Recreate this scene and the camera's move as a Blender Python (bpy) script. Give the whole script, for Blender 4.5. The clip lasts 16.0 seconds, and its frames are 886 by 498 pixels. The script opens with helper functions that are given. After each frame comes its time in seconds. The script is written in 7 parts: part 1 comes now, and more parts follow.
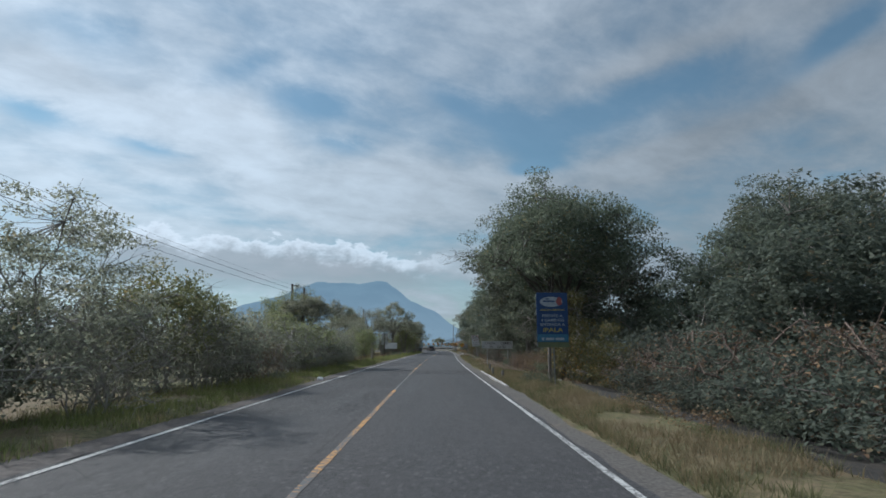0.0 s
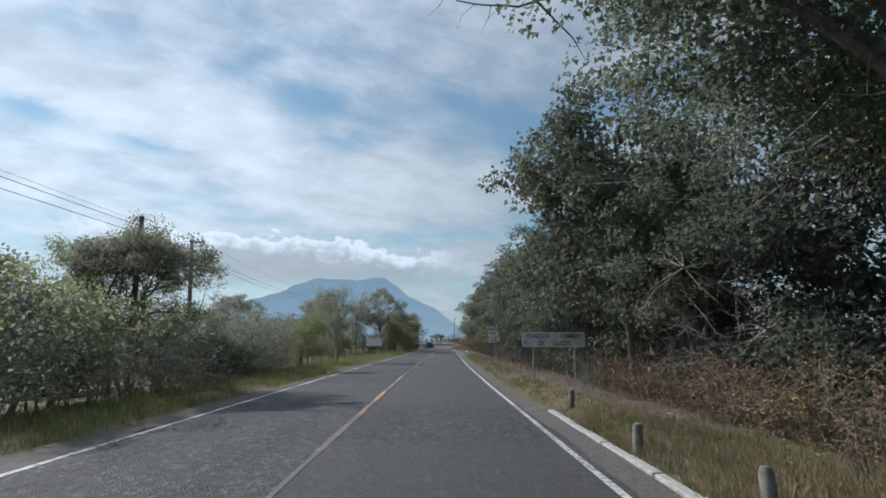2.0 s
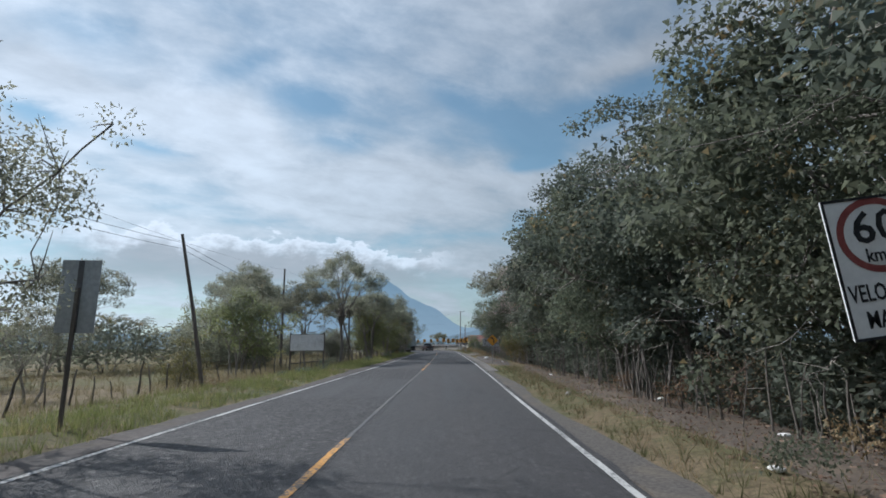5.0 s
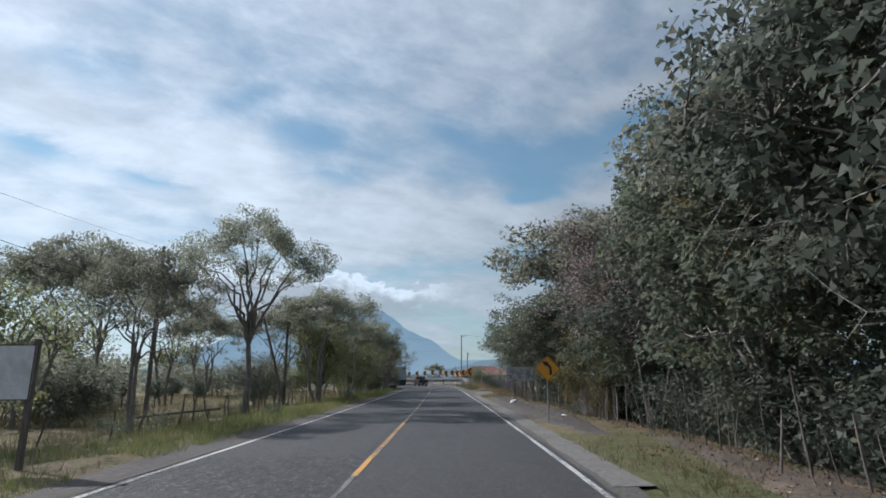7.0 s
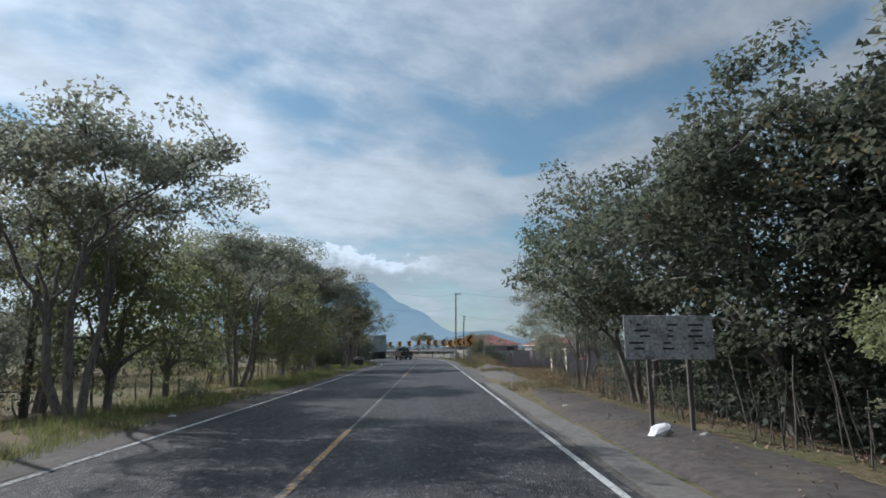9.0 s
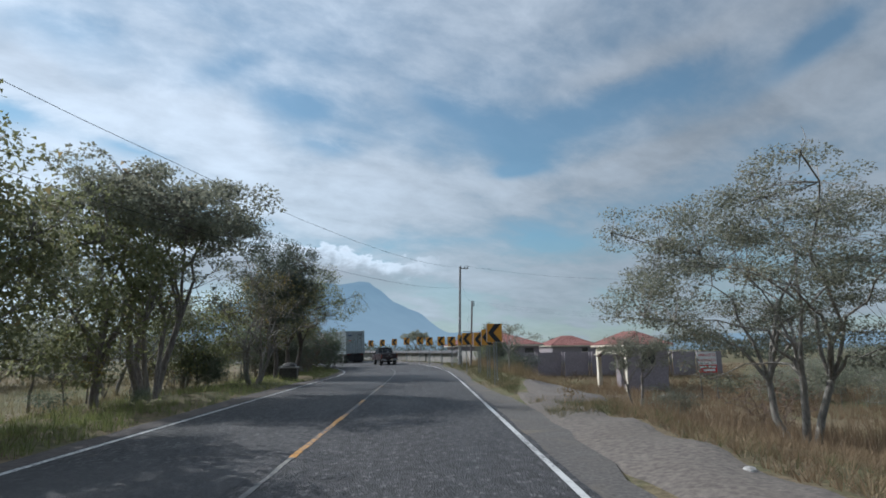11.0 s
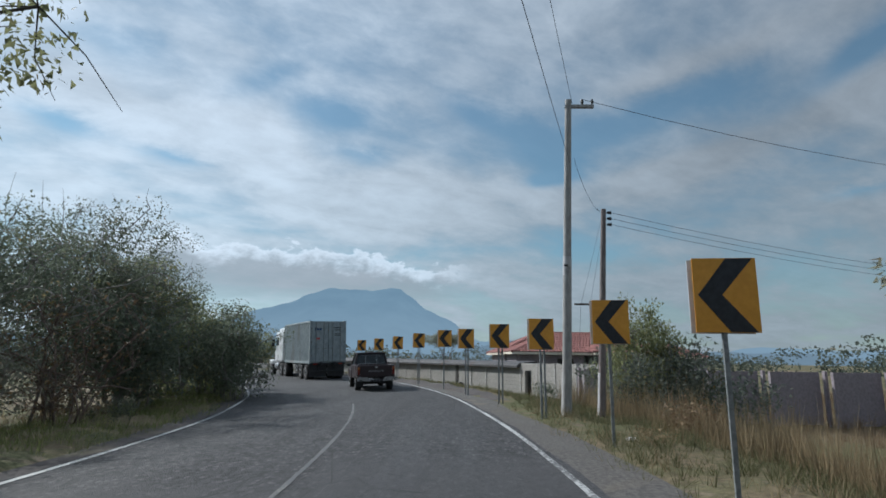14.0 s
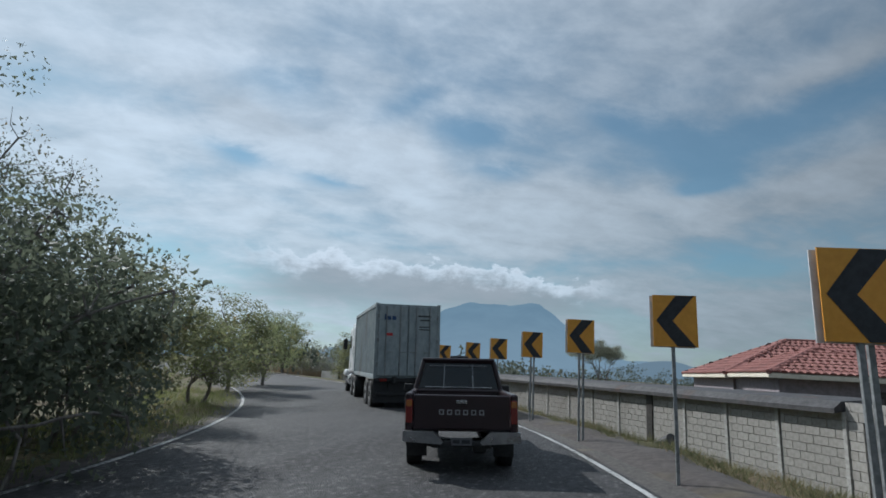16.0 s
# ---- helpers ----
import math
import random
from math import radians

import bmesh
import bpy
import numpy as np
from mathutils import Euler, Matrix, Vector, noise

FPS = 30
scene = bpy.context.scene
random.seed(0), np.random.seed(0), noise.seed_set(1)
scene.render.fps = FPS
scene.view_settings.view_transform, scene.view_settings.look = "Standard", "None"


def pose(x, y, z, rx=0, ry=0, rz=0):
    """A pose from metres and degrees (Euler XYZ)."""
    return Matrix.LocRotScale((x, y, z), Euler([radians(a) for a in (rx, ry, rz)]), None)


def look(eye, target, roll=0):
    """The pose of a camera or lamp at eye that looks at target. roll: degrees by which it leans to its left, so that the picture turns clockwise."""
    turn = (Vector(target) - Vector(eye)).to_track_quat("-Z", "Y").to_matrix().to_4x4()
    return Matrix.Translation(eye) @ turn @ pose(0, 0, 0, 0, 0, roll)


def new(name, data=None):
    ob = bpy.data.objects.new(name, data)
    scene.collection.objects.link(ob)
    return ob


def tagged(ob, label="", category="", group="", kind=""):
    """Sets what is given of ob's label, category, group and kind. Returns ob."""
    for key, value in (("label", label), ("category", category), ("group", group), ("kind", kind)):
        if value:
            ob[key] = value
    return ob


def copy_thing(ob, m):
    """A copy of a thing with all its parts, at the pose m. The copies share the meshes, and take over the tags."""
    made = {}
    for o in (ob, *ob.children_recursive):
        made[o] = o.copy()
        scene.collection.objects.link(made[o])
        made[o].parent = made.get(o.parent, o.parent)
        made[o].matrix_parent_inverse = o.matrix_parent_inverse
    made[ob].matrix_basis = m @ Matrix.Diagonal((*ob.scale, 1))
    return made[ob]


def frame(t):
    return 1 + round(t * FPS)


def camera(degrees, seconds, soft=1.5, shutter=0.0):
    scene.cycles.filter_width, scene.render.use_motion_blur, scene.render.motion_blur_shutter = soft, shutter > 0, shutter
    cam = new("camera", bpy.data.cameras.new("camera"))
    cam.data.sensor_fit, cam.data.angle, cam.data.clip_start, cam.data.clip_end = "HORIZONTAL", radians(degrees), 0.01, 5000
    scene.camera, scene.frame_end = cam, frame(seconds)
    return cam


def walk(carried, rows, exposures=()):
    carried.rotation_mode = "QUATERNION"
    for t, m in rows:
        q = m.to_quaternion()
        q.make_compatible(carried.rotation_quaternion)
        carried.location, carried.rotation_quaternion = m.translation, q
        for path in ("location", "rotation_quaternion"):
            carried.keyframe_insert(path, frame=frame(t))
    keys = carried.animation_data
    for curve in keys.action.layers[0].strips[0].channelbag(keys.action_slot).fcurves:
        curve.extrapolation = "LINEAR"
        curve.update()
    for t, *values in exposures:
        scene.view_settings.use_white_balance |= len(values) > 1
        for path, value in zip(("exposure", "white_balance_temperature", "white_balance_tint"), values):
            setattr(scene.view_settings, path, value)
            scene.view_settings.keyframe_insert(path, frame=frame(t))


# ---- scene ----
# The camera rides in a car, up to the bend of a country road. World: y along the straight road, x to the right.
cam = camera(78.1, 16.0, soft=1.7, shutter=0.0)


def eye_pose(x, y, z, yaw, pitch, lean):
    return pose(x, y, z, 90 + pitch, 0, yaw) @ pose(0, 0, 0, 0, 0, -lean)


PATH = [
    (0.0, eye_pose(0.00, 0.00, 1.50, 0.08, 10.13, 0.22)),
    (0.5, eye_pose(0.00, 5.30, 1.50, 0.23, 10.08, 0.42)),
    (1.0, eye_pose(-0.04, 10.77, 1.50, 0.37, 9.85, 1.14)),
    (1.5, eye_pose(-0.08, 16.33, 1.50, 0.13, 9.94, 0.46)),
    (2.0, eye_pose(-0.10, 21.94, 1.50, -0.00, 9.78, 0.31)),
    (2.5, eye_pose(-0.14, 27.58, 1.50, -0.12, 9.59, 0.09)),
    (3.0, eye_pose(-0.19, 33.30, 1.50, -0.20, 9.56, 0.32)),
    (3.5, eye_pose(-0.23, 39.12, 1.50, -0.12, 9.25, 0.31)),
    (4.0, eye_pose(-0.29, 45.01, 1.50, 0.12, 9.44, 0.62)),
    (4.5, eye_pose(-0.35, 50.90, 1.50, 0.28, 9.65, 0.75)),
    (5.0, eye_pose(-0.38, 56.77, 1.50, 0.10, 9.88, 0.58)),
    (5.5, eye_pose(-0.37, 62.59, 1.50, -0.01, 10.77, 0.28)),
    (6.0, eye_pose(-0.36, 68.38, 1.50, -0.06, 11.57, 0.12)),
    (6.5, eye_pose(-0.34, 74.14, 1.50, -0.13, 12.42, 0.24)),
    (7.0, eye_pose(-0.31, 79.88, 1.50, -0.22, 13.23, 0.64)),
    (7.5, eye_pose(-0.27, 85.60, 1.50, -0.32, 13.43, 1.00)),
    (8.0, eye_pose(-0.21, 91.31, 1.50, -0.76, 11.04, 0.91)),
    (8.5, eye_pose(-0.11, 97.01, 1.50, -0.98, 10.48, 0.44)),
    (9.0, eye_pose(0.00, 102.73, 1.50, -1.18, 10.33, 0.76)),
    (9.5, eye_pose(0.11, 108.44, 1.50, -1.34, 10.05, 0.72)),
    (10.0, eye_pose(0.20, 114.12, 1.50, -1.17, 10.06, 0.39)),
    (10.5, eye_pose(0.25, 119.76, 1.50, -1.22, 10.20, 0.29)),
    (11.0, eye_pose(0.31, 125.35, 1.50, -1.52, 10.41, 0.44)),
    (11.5, eye_pose(0.36, 130.85, 1.50, -1.64, 10.54, 0.48)),
    (12.0, eye_pose(0.38, 136.25, 1.50, -1.55, 10.84, 0.33)),
    (12.5, eye_pose(0.37, 141.50, 1.50, -1.45, 10.83, 0.13)),
    (13.0, eye_pose(0.33, 146.57, 1.50, -1.42, 10.73, -0.28)),
    (13.5, eye_pose(0.26, 151.43, 1.50, -0.73, 10.98, -0.33)),
    (14.0, eye_pose(0.10, 156.07, 1.50, 1.92, 11.26, -0.86)),
    (14.5, eye_pose(-0.15, 160.49, 1.50, 4.60, 12.27, -1.72)),
    (15.0, eye_pose(-0.42, 164.75, 1.50, 6.95, 12.85, -2.42)),
    (15.5, eye_pose(-0.86, 168.91, 1.50, 11.60, 13.14, -2.68)),
    (16.0, eye_pose(-1.63, 172.94, 1.50, 16.70, 12.31, -3.31)),
]
walk(cam, PATH, exposures=[(0.0, -0.02, 5700, 8), (1.5, 0.10, 5780, 10), (2.5, 0.26, 5800, 11), (5.0, 0.14, 5760, 11), (7.5, 0.26, 5790, 12), (8.0, 0.38, 5800, 13), (8.5, 0.36, 5800, 12),
                           (9.2, 0.14, 5720, 10), (11.5, 0.14, 5680, 10), (12.0, 0.08, 5700, 8), (12.5, 0.0, 5680, 8), (13.0, 0.08, 5700, 8), (14.0, 0.0, 5700, 8), (14.5, -0.15, 5680, 8), (16.0, -0.18, 5700, 8)])

# ---- light ----
SUN_AZ, SUN_EL = -62.0, 37.0          # degrees from straight ahead (left is negative), above the horizon
world = bpy.data.worlds.new("world")
scene.world = world
world.use_nodes = True


class Nodes:
    """Short notation for node trees."""

    def __init__(self, tree):
        self.t = tree
        tree.nodes.clear()

    def n(self, kind, **inputs):
        node = self.t.nodes.new(kind)
        for key, value in inputs.items():
            k = int(key[1:]) if key[0] == "i" and key[1:].isdigit() else key.replace("_", " ")
            self.put(node, k, value)
        return node

    def put(self, node, k, value):
        socket = node.inputs[k]
        if isinstance(value, bpy.types.NodeSocket):
            self.t.links.new(value, socket)
        else:
            socket.default_value = value

    def m(self, op, a, b=0.0, c=None, clamp=False):
        node = self.t.nodes.new("ShaderNodeMath")
        node.operation, node.use_clamp = op, clamp
        self.put(node, 0, a)
        self.put(node, 1, b)
        if c is not None:
            self.put(node, 2, c)
        return node.outputs[0]

    def step(self, value, lo, hi, a=0.0, b=1.0):
        node = self.t.nodes.new("ShaderNodeMapRange")
        node.interpolation_type = "SMOOTHSTEP"
        for k, v in zip(range(5), (value, lo, hi, a, b)):
            self.put(node, k, v)
        return node.outputs[0]

    def mix(self, fac, a, b):
        node = self.t.nodes.new("ShaderNodeMix")
        node.data_type = "RGBA"
        self.put(node, 0, fac)
        for k, v in ((6, a), (7, b)):
            self.put(node, k, v if isinstance(v, bpy.types.NodeSocket) else (*v[:3], 1))
        return node.outputs[2]

    def noise(self, vec, scale, detail=4.0, rough=0.55, warp=0.0):
        node = self.t.nodes.new("ShaderNodeTexNoise")
        self.put(node, "Vector", vec)
        for k, v in (("Scale", scale), ("Detail", detail), ("Roughness", rough), ("Distortion", warp)):
            self.put(node, k, v)
        return node.outputs[0]

    def xyz(self, x, y, z=0.0):
        node = self.t.nodes.new("ShaderNodeCombineXYZ")
        for k, v in enumerate((x, y, z)):
            self.put(node, k, v)
        return node.outputs[0]


def build_sky():
    N = Nodes(world.node_tree)
    out = N.n("ShaderNodeOutputWorld")
    coord = N.n("ShaderNodeTexCoord").outputs["Generated"]
    sep = N.n("ShaderNodeSeparateXYZ", i0=coord)
    x, y, z = sep.outputs
    deg = 180 / math.pi
    az = N.m("MULTIPLY", N.m("ARCTAN2", x, y), deg)
    el = N.m("MULTIPLY", N.m("ARCSINE", z), deg)
    zz = N.m("ADD", N.m("MAXIMUM", z, 0.0), 0.25)
    u, v = N.m("DIVIDE", x, zz), N.m("DIVIDE", y, zz)
    # streaks of the high layer run away to the right
    ang = radians(28)
    a = N.m("ADD", N.m("MULTIPLY", u, math.cos(ang)), N.m("MULTIPLY", v, math.sin(ang)))
    b = N.m("SUBTRACT", N.m("MULTIPLY", v, math.cos(ang)), N.m("MULTIPLY", u, math.sin(ang)))
    plane = N.xyz(N.m("MULTIPLY", a, 0.85), N.m("MULTIPLY", b, 1.15), 3.1)
    n1 = N.noise(plane, 1.7, 7, 0.55, 0.25)
    n2 = N.noise(plane, 6.0, 8, 0.62, 0.2)
    cover = N.m("ADD", N.m("MULTIPLY", n1, 0.95), N.m("MULTIPLY", n2, 0.30))
    ragged = N.m("MULTIPLY", N.m("SUBTRACT", n2, 0.5), 9.0)
    # gaps (plus) and banks (minus): azimuth, elevation, half sizes, tilt, depth
    for ga, ge, sa, se, tilt, depth in (
            (-14.5, 24.4, 4.2, 1.7, -4, 0.26), (-21.5, 26.8, 3.6, 1.4, 25, 0.16), (8.8, 21.6, 4.6, 2.2, -30, 0.22), (9.4, 18.3, 2.8, 0.7, 4, 0.34),
            (19, 23.4, 10, 1.9, 12, 0.24), (38.5, 25.6, 4.5, 1.3, 25, 0.36), (-36, 27.3, 4.5, 1.2, 0, 0.12), (-30, 18.2, 3.0, 0.7, -8, 0.24),
            (-39, 19.6, 3.4, 0.9, -6, 0.24), (36, 14.2, 2.6, 0.6, 0, 0.22), (-11, 20.5, 3, 0.9, -5, 0.18), (1.5, 25, 4, 1.3, -20, 0.18),
            (27, 19.3, 14, 1.7, 13, -0.22), (-38, 23.3, 6, 1.8, -10, -0.22), (-7, 16.5, 11, 3.6, 0, -0.16), (24, 27.5, 9, 1.4, 8, -0.18),
            (-24, 21.5, 6, 1.6, -12, -0.16)):
        dx, dy = N.m("SUBTRACT", az, ga), N.m("SUBTRACT", N.m("ADD", el, N.m("MULTIPLY", ragged, 0.22)), ge)
        dx = N.m("ADD", dx, N.m("MULTIPLY", ragged, 0.35))
        c, s = math.cos(radians(tilt)), math.sin(radians(tilt))
        p = N.m("DIVIDE", N.m("ADD", N.m("MULTIPLY", dx, c), N.m("MULTIPLY", dy, s)), sa)
        q = N.m("DIVIDE", N.m("SUBTRACT", N.m("MULTIPLY", dy, c), N.m("MULTIPLY", dx, s)), se)
        g = N.m("EXPONENT", N.m("MULTIPLY", N.m("ADD", N.m("MULTIPLY", p, p), N.m("MULTIPLY", q, q)), -1.0))
        cover = N.m("SUBTRACT", cover, N.m("MULTIPLY", g, depth))
    veil = N.step(cover, 0.32, 0.74, 0.20, 0.97)
    haze = N.step(el, 3.0, 17.0, 0.75, 0.0)
    veil = N.m("MAXIMUM", veil, haze)
    # brighter towards the sun; unseen sky overhead gets added fill brightness
    sx, sy, sz = (math.sin(radians(SUN_AZ)) * math.cos(radians(SUN_EL)), math.cos(radians(SUN_AZ)) * math.cos(radians(SUN_EL)), math.sin(radians(SUN_EL)))
    dot = N.m("ADD", N.m("ADD", N.m("MULTIPLY", x, sx), N.m("MULTIPLY", y, sy)), N.m("MULTIPLY", z, sz))
    near = N.step(dot, 0.1, 1.0)
    light = N.m("ADD", N.m("ADD", N.m("MULTIPLY", near, 0.40), 0.33), N.step(el, 36, 60, 0.0, 0.46))
    light = N.m("MULTIPLY", light, N.step(N.m("ADD", N.m("MULTIPLY", n1, 0.5), N.m("MULTIPLY", n2, 0.5)), 0.3, 0.72, 0.80, 1.22))
    white = N.mix(N.step(el, 0, 30), (0.86, 0.96, 1.0), (0.88, 0.95, 1.0))
    # heap clouds in a bank over the mountain
    fine = N.xyz(N.m("MULTIPLY", az, 0.30), N.m("MULTIPLY", el, 0.50), 0.0)
    puff = N.noise(fine, 1.0, 7, 0.62, 0.2)
    top = N.m("ADD", N.m("MULTIPLY", N.m("SUBTRACT", puff, 0.5), 6.5), N.step(az, -12, -3, 10.9, 9.4))
    span = N.m("MULTIPLY", N.step(az, -40, -30), N.step(az, 3, -5))
    heap = N.m("MULTIPLY", N.step(N.m("SUBTRACT", top, el), -0.15, 0.45), span)
    heap = N.m("MULTIPLY", heap, N.step(el, 4.2, 7.4))
    depth = N.m("SUBTRACT", top, el)
    shade = N.step(depth, 0.15, 2.4, 0.92, 0.36)
    sky = N.n("ShaderNodeTexSky")
    sky.sky_type, sky.sun_disc = "NISHITA", False
    sky.sun_elevation, sky.sun_rotation = radians(SUN_EL), radians(SUN_AZ)
    sky.air_density, sky.dust_density, sky.ozone_density = 1.0, 0.2, 2.0
    tone = N.n("ShaderNodeMix")
    tone.data_type, tone.blend_type = "RGBA", "MULTIPLY"
    N.put(tone, 0, 1.0)
    N.put(tone, 6, sky.outputs[0])
    N.put(tone, 7, (0.80, 0.98, 0.84, 1))
    blue = N.n("ShaderNodeBackground", Color=tone.outputs[2], Strength=0.10)
    cloud = N.n("ShaderNodeBackground", Color=white, Strength=light)
    heaps = N.n("ShaderNodeBackground", Color=(0.90, 0.96, 1.0, 1), Strength=shade)
    m1 = N.n("ShaderNodeMixShader", i0=veil, i1=blue.outputs[0], i2=cloud.outputs[0])
    m2 = N.n("ShaderNodeMixShader", i0=N.m("MULTIPLY", heap, 0.68), i1=m1.outputs[0], i2=heaps.outputs[0])
    N.put(out, 0, m2.outputs[0])


build_sky()
sun = new("sun", bpy.data.lights.new("sun", "SUN"))
sun.data.energy, sun.data.angle, sun.data.color = 4.6, radians(0.7), (1.0, 0.93, 0.82)
sun.matrix_basis = look((-60, 60, 60), (-60 - math.sin(radians(SUN_AZ)) * math.cos(radians(SUN_EL)), 60 - math.cos(radians(SUN_AZ)) * math.cos(radians(SUN_EL)), 60 - math.sin(radians(SUN_EL))))
scene.view_settings.exposure = 0.0


# ---- materials ----
def surface(name, c1, c2, scale=6.0, rough=0.8, bump=0.3, big=0.35, metal=0.0, c3=None, spot=0.0, stretch=(1, 1, 1), spec=0.4, per_object=0.0, big_amount=0.5):
    """A procedural surface: fine grain between c1 and c2, stains of c3 at a larger scale, relief."""
    mat = bpy.data.materials.new(name)
    mat.use_nodes = True
    N = Nodes(mat.node_tree)
    out = N.n("ShaderNodeOutputMaterial")
    co = N.n("ShaderNodeTexCoord").outputs["Object"]
    vec = N.n("ShaderNodeMapping", Vector=co, Scale=stretch).outputs[0]
    fine = N.noise(vec, scale, 8, 0.65)
    large = N.noise(vec, big, 4, 0.6, 0.4)
    col = N.mix(N.step(fine, 0.3, 0.7), c1, c2)
    if c3:
        col = N.mix(N.m("MULTIPLY", N.step(large, 0.62 - spot, 0.72), big_amount), col, c3)
    if per_object:
        rnd = N.n("ShaderNodeObjectInfo").outputs["Random"]
        hsv = N.n("ShaderNodeHueSaturation", Value=N.step(rnd, 0, 1, 1 - per_object, 1 + per_object), Color=col)
        col = hsv.outputs[0]
    bsdf = N.n("ShaderNodeBsdfPrincipled", Base_Color=col, Roughness=N.step(large, 0.3, 0.7, max(rough - 0.12, 0.05), min(rough + 0.08, 1)), Metallic=metal)
    N.put(bsdf, "Specular IOR Level", spec)
    if bump:
        N.put(bsdf, "Normal", N.n("ShaderNodeBump", Strength=bump, Distance=0.02, Height=fine).outputs[0])
    N.put(out, 0, bsdf.outputs[0])
    return mat


def foliage(name, c1, c2, c3, part_dry=0.0, through_light=0.35, rough=0.55):
    """Leaves: every leaf its own shade; some light comes through."""
    mat = bpy.data.materials.new(name)
    mat.use_nodes = True
    N = Nodes(mat.node_tree)
    out = N.n("ShaderNodeOutputMaterial")
    rnd = N.n("ShaderNodeNewGeometry").outputs["Random Per Island"]
    co = N.n("ShaderNodeTexCoord").outputs["Object"]
    patch = N.noise(co, 0.7, 3, 0.6)
    col = N.mix(rnd, c1, c2)
    dry = N.m("ADD", N.m("MULTIPLY", N.step(patch, 0.35, 0.75), 0.5), N.m("MULTIPLY", N.m("FRACT", N.m("MULTIPLY", rnd, 17.3)), 0.5))
    col = N.mix(N.step(dry, 0.78 - part_dry, 0.92 - part_dry), col, c3)
    ob = N.n("ShaderNodeObjectInfo").outputs["Random"]
    col = N.n("ShaderNodeHueSaturation", Hue=N.step(ob, 0, 1, 0.488, 0.512), Value=N.step(ob, 0, 1, 0.84, 1.16), Color=col).outputs[0]
    bsdf = N.n("ShaderNodeBsdfPrincipled", Base_Color=col, Roughness=rough)
    N.put(bsdf, "Specular IOR Level", 0.2)
    tr = N.n("ShaderNodeBsdfTranslucent", Color=col)
    mx = N.n("ShaderNodeMixShader", i0=through_light, i1=bsdf.outputs[0], i2=tr.outputs[0])
    N.put(out, 0, mx.outputs[0])
    return mat


def asphalt_material():
    mat = bpy.data.materials.new("asphalt")
    mat.use_nodes = True
    N = Nodes(mat.node_tree)
    out = N.n("ShaderNodeOutputMaterial")
    co = N.n("ShaderNodeTexCoord").outputs["Object"]
    grain = N.noise(co, 30, 7, 0.8)
    chip = N.n("ShaderNodeTexVoronoi", Vector=co, Scale=34.0).outputs["Distance"]
    sep = N.n("ShaderNodeSeparateXYZ", i0=co)
    lanes = N.noise(N.n("ShaderNodeMapping", Vector=co, Scale=(0.9, 0.07, 1)).outputs[0], 1.0, 5, 0.6, 0.3)
    patch = N.noise(N.n("ShaderNodeMapping", Vector=co, Scale=(0.35, 0.16, 1)).outputs[0], 0.8, 4, 0.6, 0.5)
    side = N.step(N.m("ADD", sep.outputs[0], N.m("MULTIPLY", patch, 0.3)), -1.75, -1.65)
    lay = N.noise(N.xyz(N.m("MULTIPLY", side, 7.7), N.m("MULTIPLY", sep.outputs[1], 0.055), 0.0), 1.0, 1, 0.4)
    coarse = N.step(lay, 0.47, 0.50)
    crackv = N.n("ShaderNodeTexVoronoi", Vector=N.n("ShaderNodeMapping", Vector=co, Scale=(0.7, 0.3, 1)).outputs[0], Scale=1.4)
    crackv.feature = "DISTANCE_TO_EDGE"
    crack = N.m("MULTIPLY", N.step(crackv.outputs["Distance"], 0.014, 0.0), N.step(patch, 0.50, 0.60))
    stones = N.n("ShaderNodeTexVoronoi", Vector=N.n("ShaderNodeMapping", Vector=co, Scale=(1.0, 0.55, 1)).outputs[0], Scale=15.0)
    tint = N.n("ShaderNodeSeparateXYZ", i0=stones.outputs["Color"]).outputs[0]
    mottle = N.noise(N.n("ShaderNodeMapping", Vector=co, Scale=(1.0, 0.4, 1)).outputs[0], 3.2, 6, 0.7)
    col = N.mix(N.step(grain, 0.36, 0.64), (0.012, 0.0118, 0.0135), (0.059, 0.0575, 0.060))
    col = N.mix(N.step(mottle, 0.35, 0.7, 0.0, 0.5), col, (0.032, 0.031, 0.034))
    col = N.mix(N.step(lanes, 0.40, 0.68, 0.0, 0.36), col, (0.066, 0.063, 0.065))
    col = N.mix(N.m("MULTIPLY", coarse, 0.35), col, (0.026, 0.026, 0.029))
    col = N.mix(N.step(patch, 0.56, 0.62, 0.0, 0.55), col, (0.032, 0.031, 0.034))
    col = N.mix(N.m("MULTIPLY", N.step(chip, 0.30, 0.08), N.m("ADD", N.m("MULTIPLY", coarse, 0.34), 0.14)), col, (0.20, 0.19, 0.185))
    col = N.mix(N.m("MULTIPLY", crack, 0.8), col, (0.012, 0.012, 0.013))
    gravel = N.m("MULTIPLY", N.step(tint, 0.72, 0.80), N.m("ADD", N.m("MULTIPLY", coarse, 0.28), 0.16))
    col = N.mix(N.m("MULTIPLY", gravel, N.step(stones.outputs["Distance"], 0.55, 0.25)), col, (0.17, 0.165, 0.165))
    pit = N.m("MULTIPLY", N.step(tint, 0.34, 0.26), N.m("ADD", N.m("MULTIPLY", coarse, 0.34), 0.18))
    col = N.mix(pit, col, (0.008, 0.008, 0.009))
    bsdf = N.n("ShaderNodeBsdfPrincipled", Base_Color=col, Roughness=N.step(lanes, 0.3, 0.7, 0.70, 0.86))
    N.put(bsdf, "Specular IOR Level", 0.45)
    relief = N.m("ADD", grain, N.m("MULTIPLY", chip, N.m("ADD", N.m("MULTIPLY", coarse, 1.2), 0.3)))
